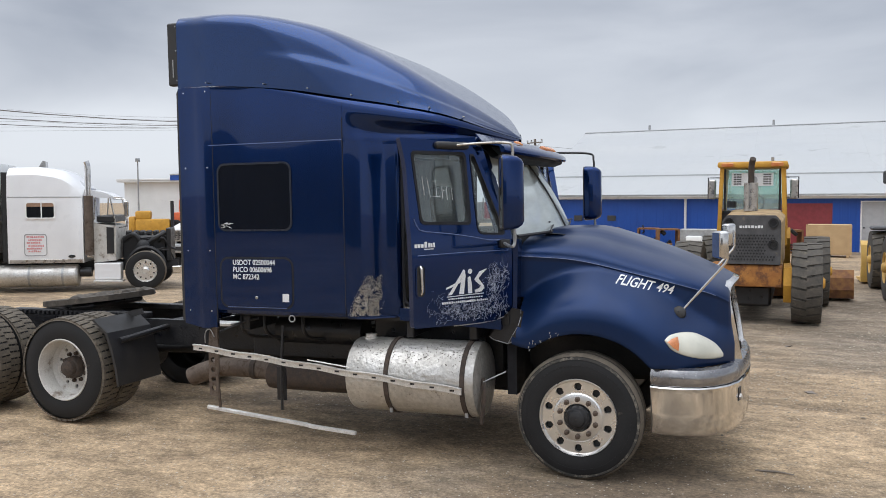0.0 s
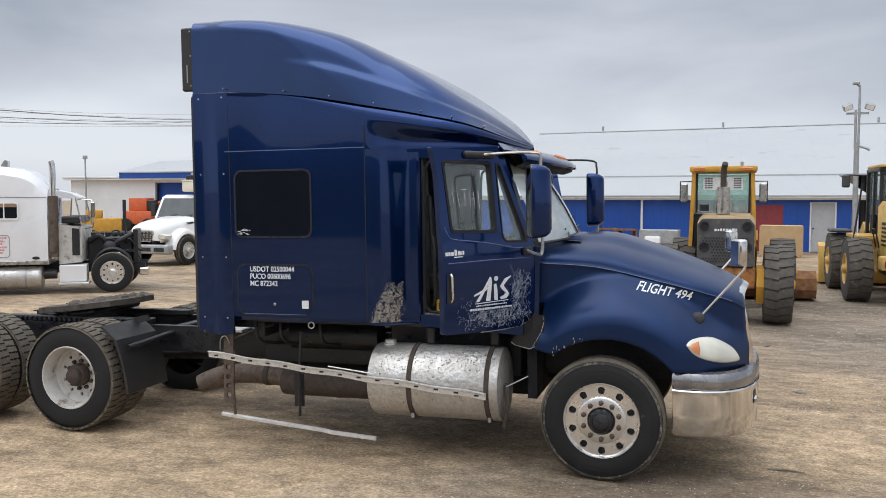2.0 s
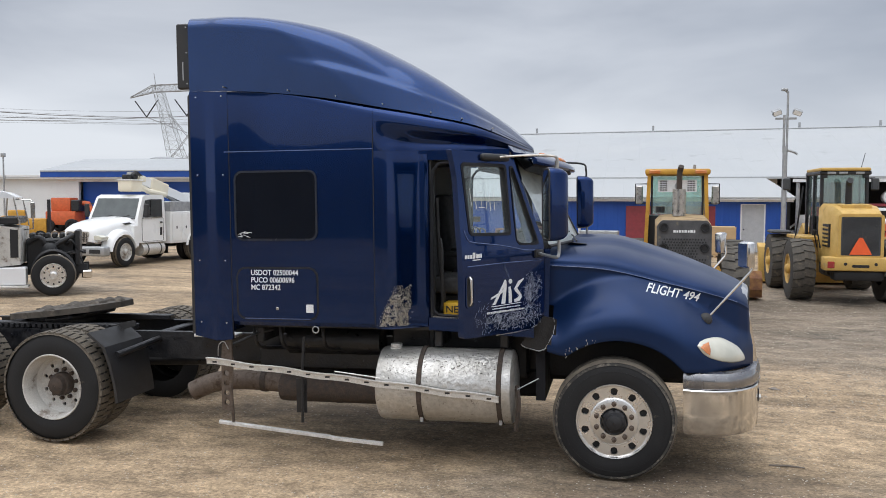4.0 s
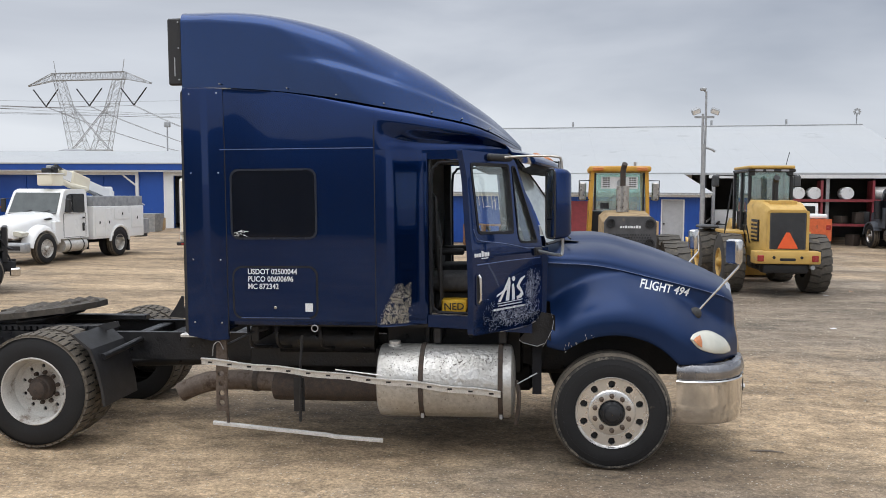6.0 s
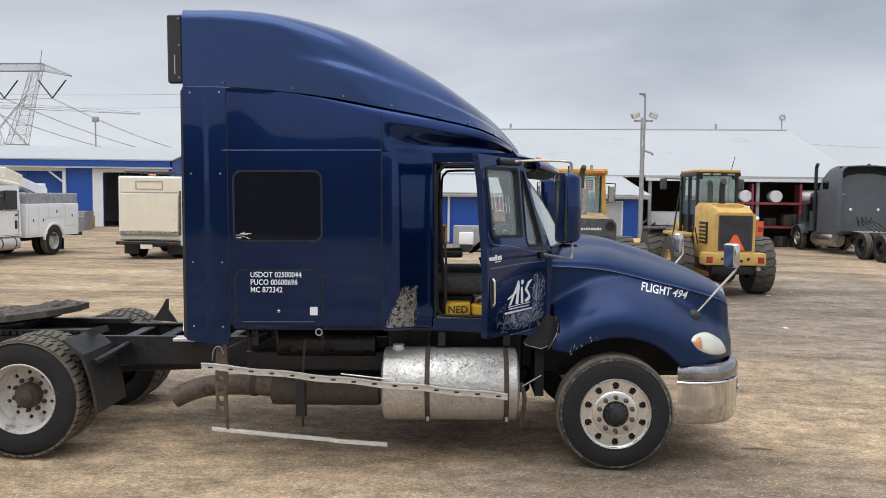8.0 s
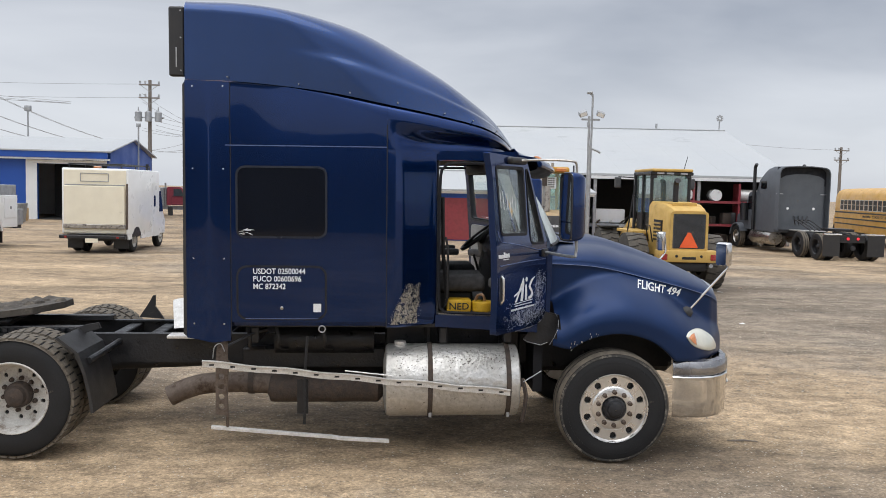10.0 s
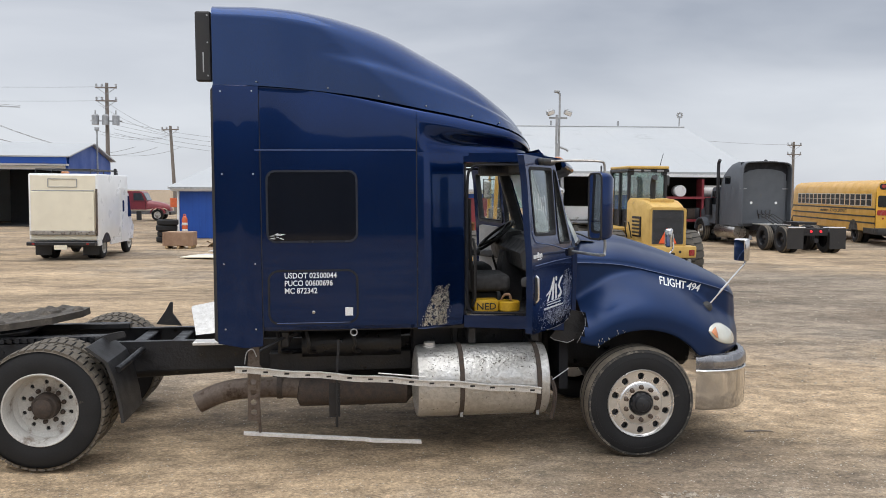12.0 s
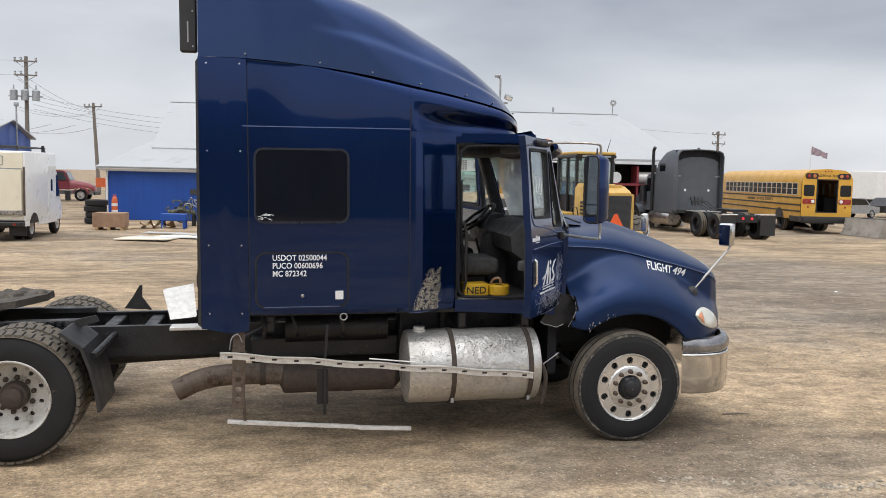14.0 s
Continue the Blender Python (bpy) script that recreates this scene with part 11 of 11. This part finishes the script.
def floor_box():
    t = thing("tool_box", truck.matrix_world @ pose(-1.335, -0.86, 1.286), "yellow plastic box with black letters on the cab floor", "box")
    part("body", box(bmesh.new(), -0.12, 0.10, -0.06, 0.12, 0.0, 0.105, 0.012, 2), YELLOW_BOX, t)
    lettering("lettering", "NED", 0.085, Matrix.Translation((-0.10, -0.0605, 0.02)) @ Matrix.Rotation(radians(90), 4, "X"), CHASSIS, t, "black block letters", thick=0.001, squeeze=1.05)
    s = thing("ratchet_strap", truck.matrix_world @ pose(-1.13, -0.85, 1.284), "coiled yellow strap on the cab floor", "strap")
    part("coil", lathe(bmesh.new(), [(0.03, 0.0), (0.09, 0.0), (0.1, 0.01), (0.1, 0.08), (0.09, 0.09), (0.03, 0.09)], 20, "z"), YELLOW_BOX, s)
    part("tail", tube(bmesh.new(), curve_pts([(0.02, -0.02, 0.09), (0.0, -0.05, 0.15), (-0.04, 0.0, 0.14), (-0.06, 0.04, 0.09)], 4), 0.012, 6), CARD, s)


def litter():
    solid("twig", tube(bmesh.new(), [(-0.16, 0.0, 0.006), (0.0, 0.01, 0.009), (0.13, -0.012, 0.005)], [0.007, 0.008, 0.005], 6), WOOD_POLE, "short dark stick lying on the dirt", "stick", pose(1.46, -0.5, 0.0))
    rnd = random.Random(77)
    verts, faces = [], []

    def stone(x, y, r):
        z = ground_height(x, y) + r * 0.18
        i = len(verts)
        rx, ry, rz = r * rnd.uniform(0.8, 1.4), r * rnd.uniform(0.7, 1.1), r * rnd.uniform(0.45, 0.8)
        t = rnd.uniform(0, 6.28)
        c, s = math.cos(t), math.sin(t)
        ps = [(1, 0, 0), (0.4, 0.9, 0.1), (-0.7, 0.7, 0), (-0.95, -0.2, 0.1), (-0.2, -1, 0), (0.7, -0.7, 0.05), (0.25, 0.1, 1), (-0.3, -0.2, 0.9)]
        for px, py, pz in ps:
            px, py = px * rx * rnd.uniform(0.85, 1.15), py * ry * rnd.uniform(0.85, 1.15)
            verts.append((x + c * px - s * py, y + s * px + c * py, z + pz * rz))
        for k in range(6):
            j = (k + 1) % 6
            faces.append((i + k, i + j, i + (6 if k in (0, 1, 5) else 7)))
        faces.extend(((i + 2, i + 7, i + 6), (i + 5, i + 6, i + 7)))
    for k in range(14000):
        x = rnd.uniform(-8.5, 6.0)
        y = rnd.uniform(-5.5, 8.0)
        dens = noise.noise((x * 0.45, y * 0.6, 3)) + 0.25 * (x > 1.0)
        if rnd.random() > 0.35 + 0.8 * dens:
            continue
        stone(x, y, 0.003 + 0.009 * rnd.random() ** 4 + 0.004 * (x > 1.0 and y > 0))
    for k in range(7000):
        x, y = rnd.uniform(0.5, 9.0), rnd.uniform(1.5, 16.0)
        stone(x, y, 0.006 + 0.016 * rnd.random() ** 3)
    for k in range(420):                         # a churned line of clods along a wheel track
        x = rnd.uniform(-0.15, 2.6)
        y = -2.16 - 0.22 * (x - 0.1) + 0.045 * math.sin(x * 9) + rnd.gauss(0, 0.045)
        stone(x, y, 0.007 + 0.020 * rnd.random() ** 3)
    me = bpy.data.meshes.new("gravel")
    me.from_pydata(verts, [], faces)
    m = mat("loose_stones", (0.31, 0.27, 0.215), (0.215, 0.182, 0.143), scale=8, rough=0.95, bump=0)
    n, l = m.node_tree.nodes, m.node_tree.links
    geo = n.new("ShaderNodeNewGeometry")
    rng = n.new("ShaderNodeMapRange")
    rng.inputs["To Min"].default_value, rng.inputs["To Max"].default_value = 0.75, 1.7
    l.new(geo.outputs["Random Per Island"], rng.inputs["Value"])
    b = n["Principled BSDF"]
    src = b.inputs["Base Color"].links[0].from_socket
    mx = n.new("ShaderNodeMixRGB")
    mx.blend_type, mx.inputs["Fac"].default_value = "MULTIPLY", 1.0
    l.new(src, mx.inputs["Color1"])
    l.new(rng.outputs["Result"], mx.inputs["Color2"])
    l.new(mx.outputs["Color"], b.inputs["Base Color"])
    me.materials.append(m)
    tagged(new("gravel", me), "loose grey and tan stones scattered on the dirt", "gravel", kind="stuff")


def paper_scraps():
    rnd = random.Random(51)
    for k in range(14):
        x, y = rnd.uniform(1.5, 14.0), rnd.uniform(-2.0, 16.0)
        w, d, h = rnd.uniform(0.03, 0.09), rnd.uniform(0.02, 0.06), rnd.uniform(0.008, 0.03)
        bm = loft(bmesh.new(), [[(-w, -d, 0), (w, -d * 0.6, h), (w * 0.8, d, 0.004), (-w * 0.7, d * 0.8, h * 0.6)], [(-w, -d, 0.005), (w, -d * 0.6, h + 0.005), (w * 0.8, d, 0.009), (-w * 0.7, d * 0.8, h * 0.6 + 0.005)]])
        solid("litter_scrap", bm, (WHITE, CARD, PLYWOOD, WOOD_POLE)[k % 4], "small crumpled scrap of litter on the dirt", "litter", pose(x, y, ground_height(x, y), 0, 0, rnd.uniform(0, 180)), group="litter scraps")


paper_scraps()
steel_bin()
tyre_stack()
traffic_drum()
engine_on_stand()
scrap_sheets()
junk_row()
storage_rack()
far_right()
barriers()
bare_trees()
floor_box()
litter()
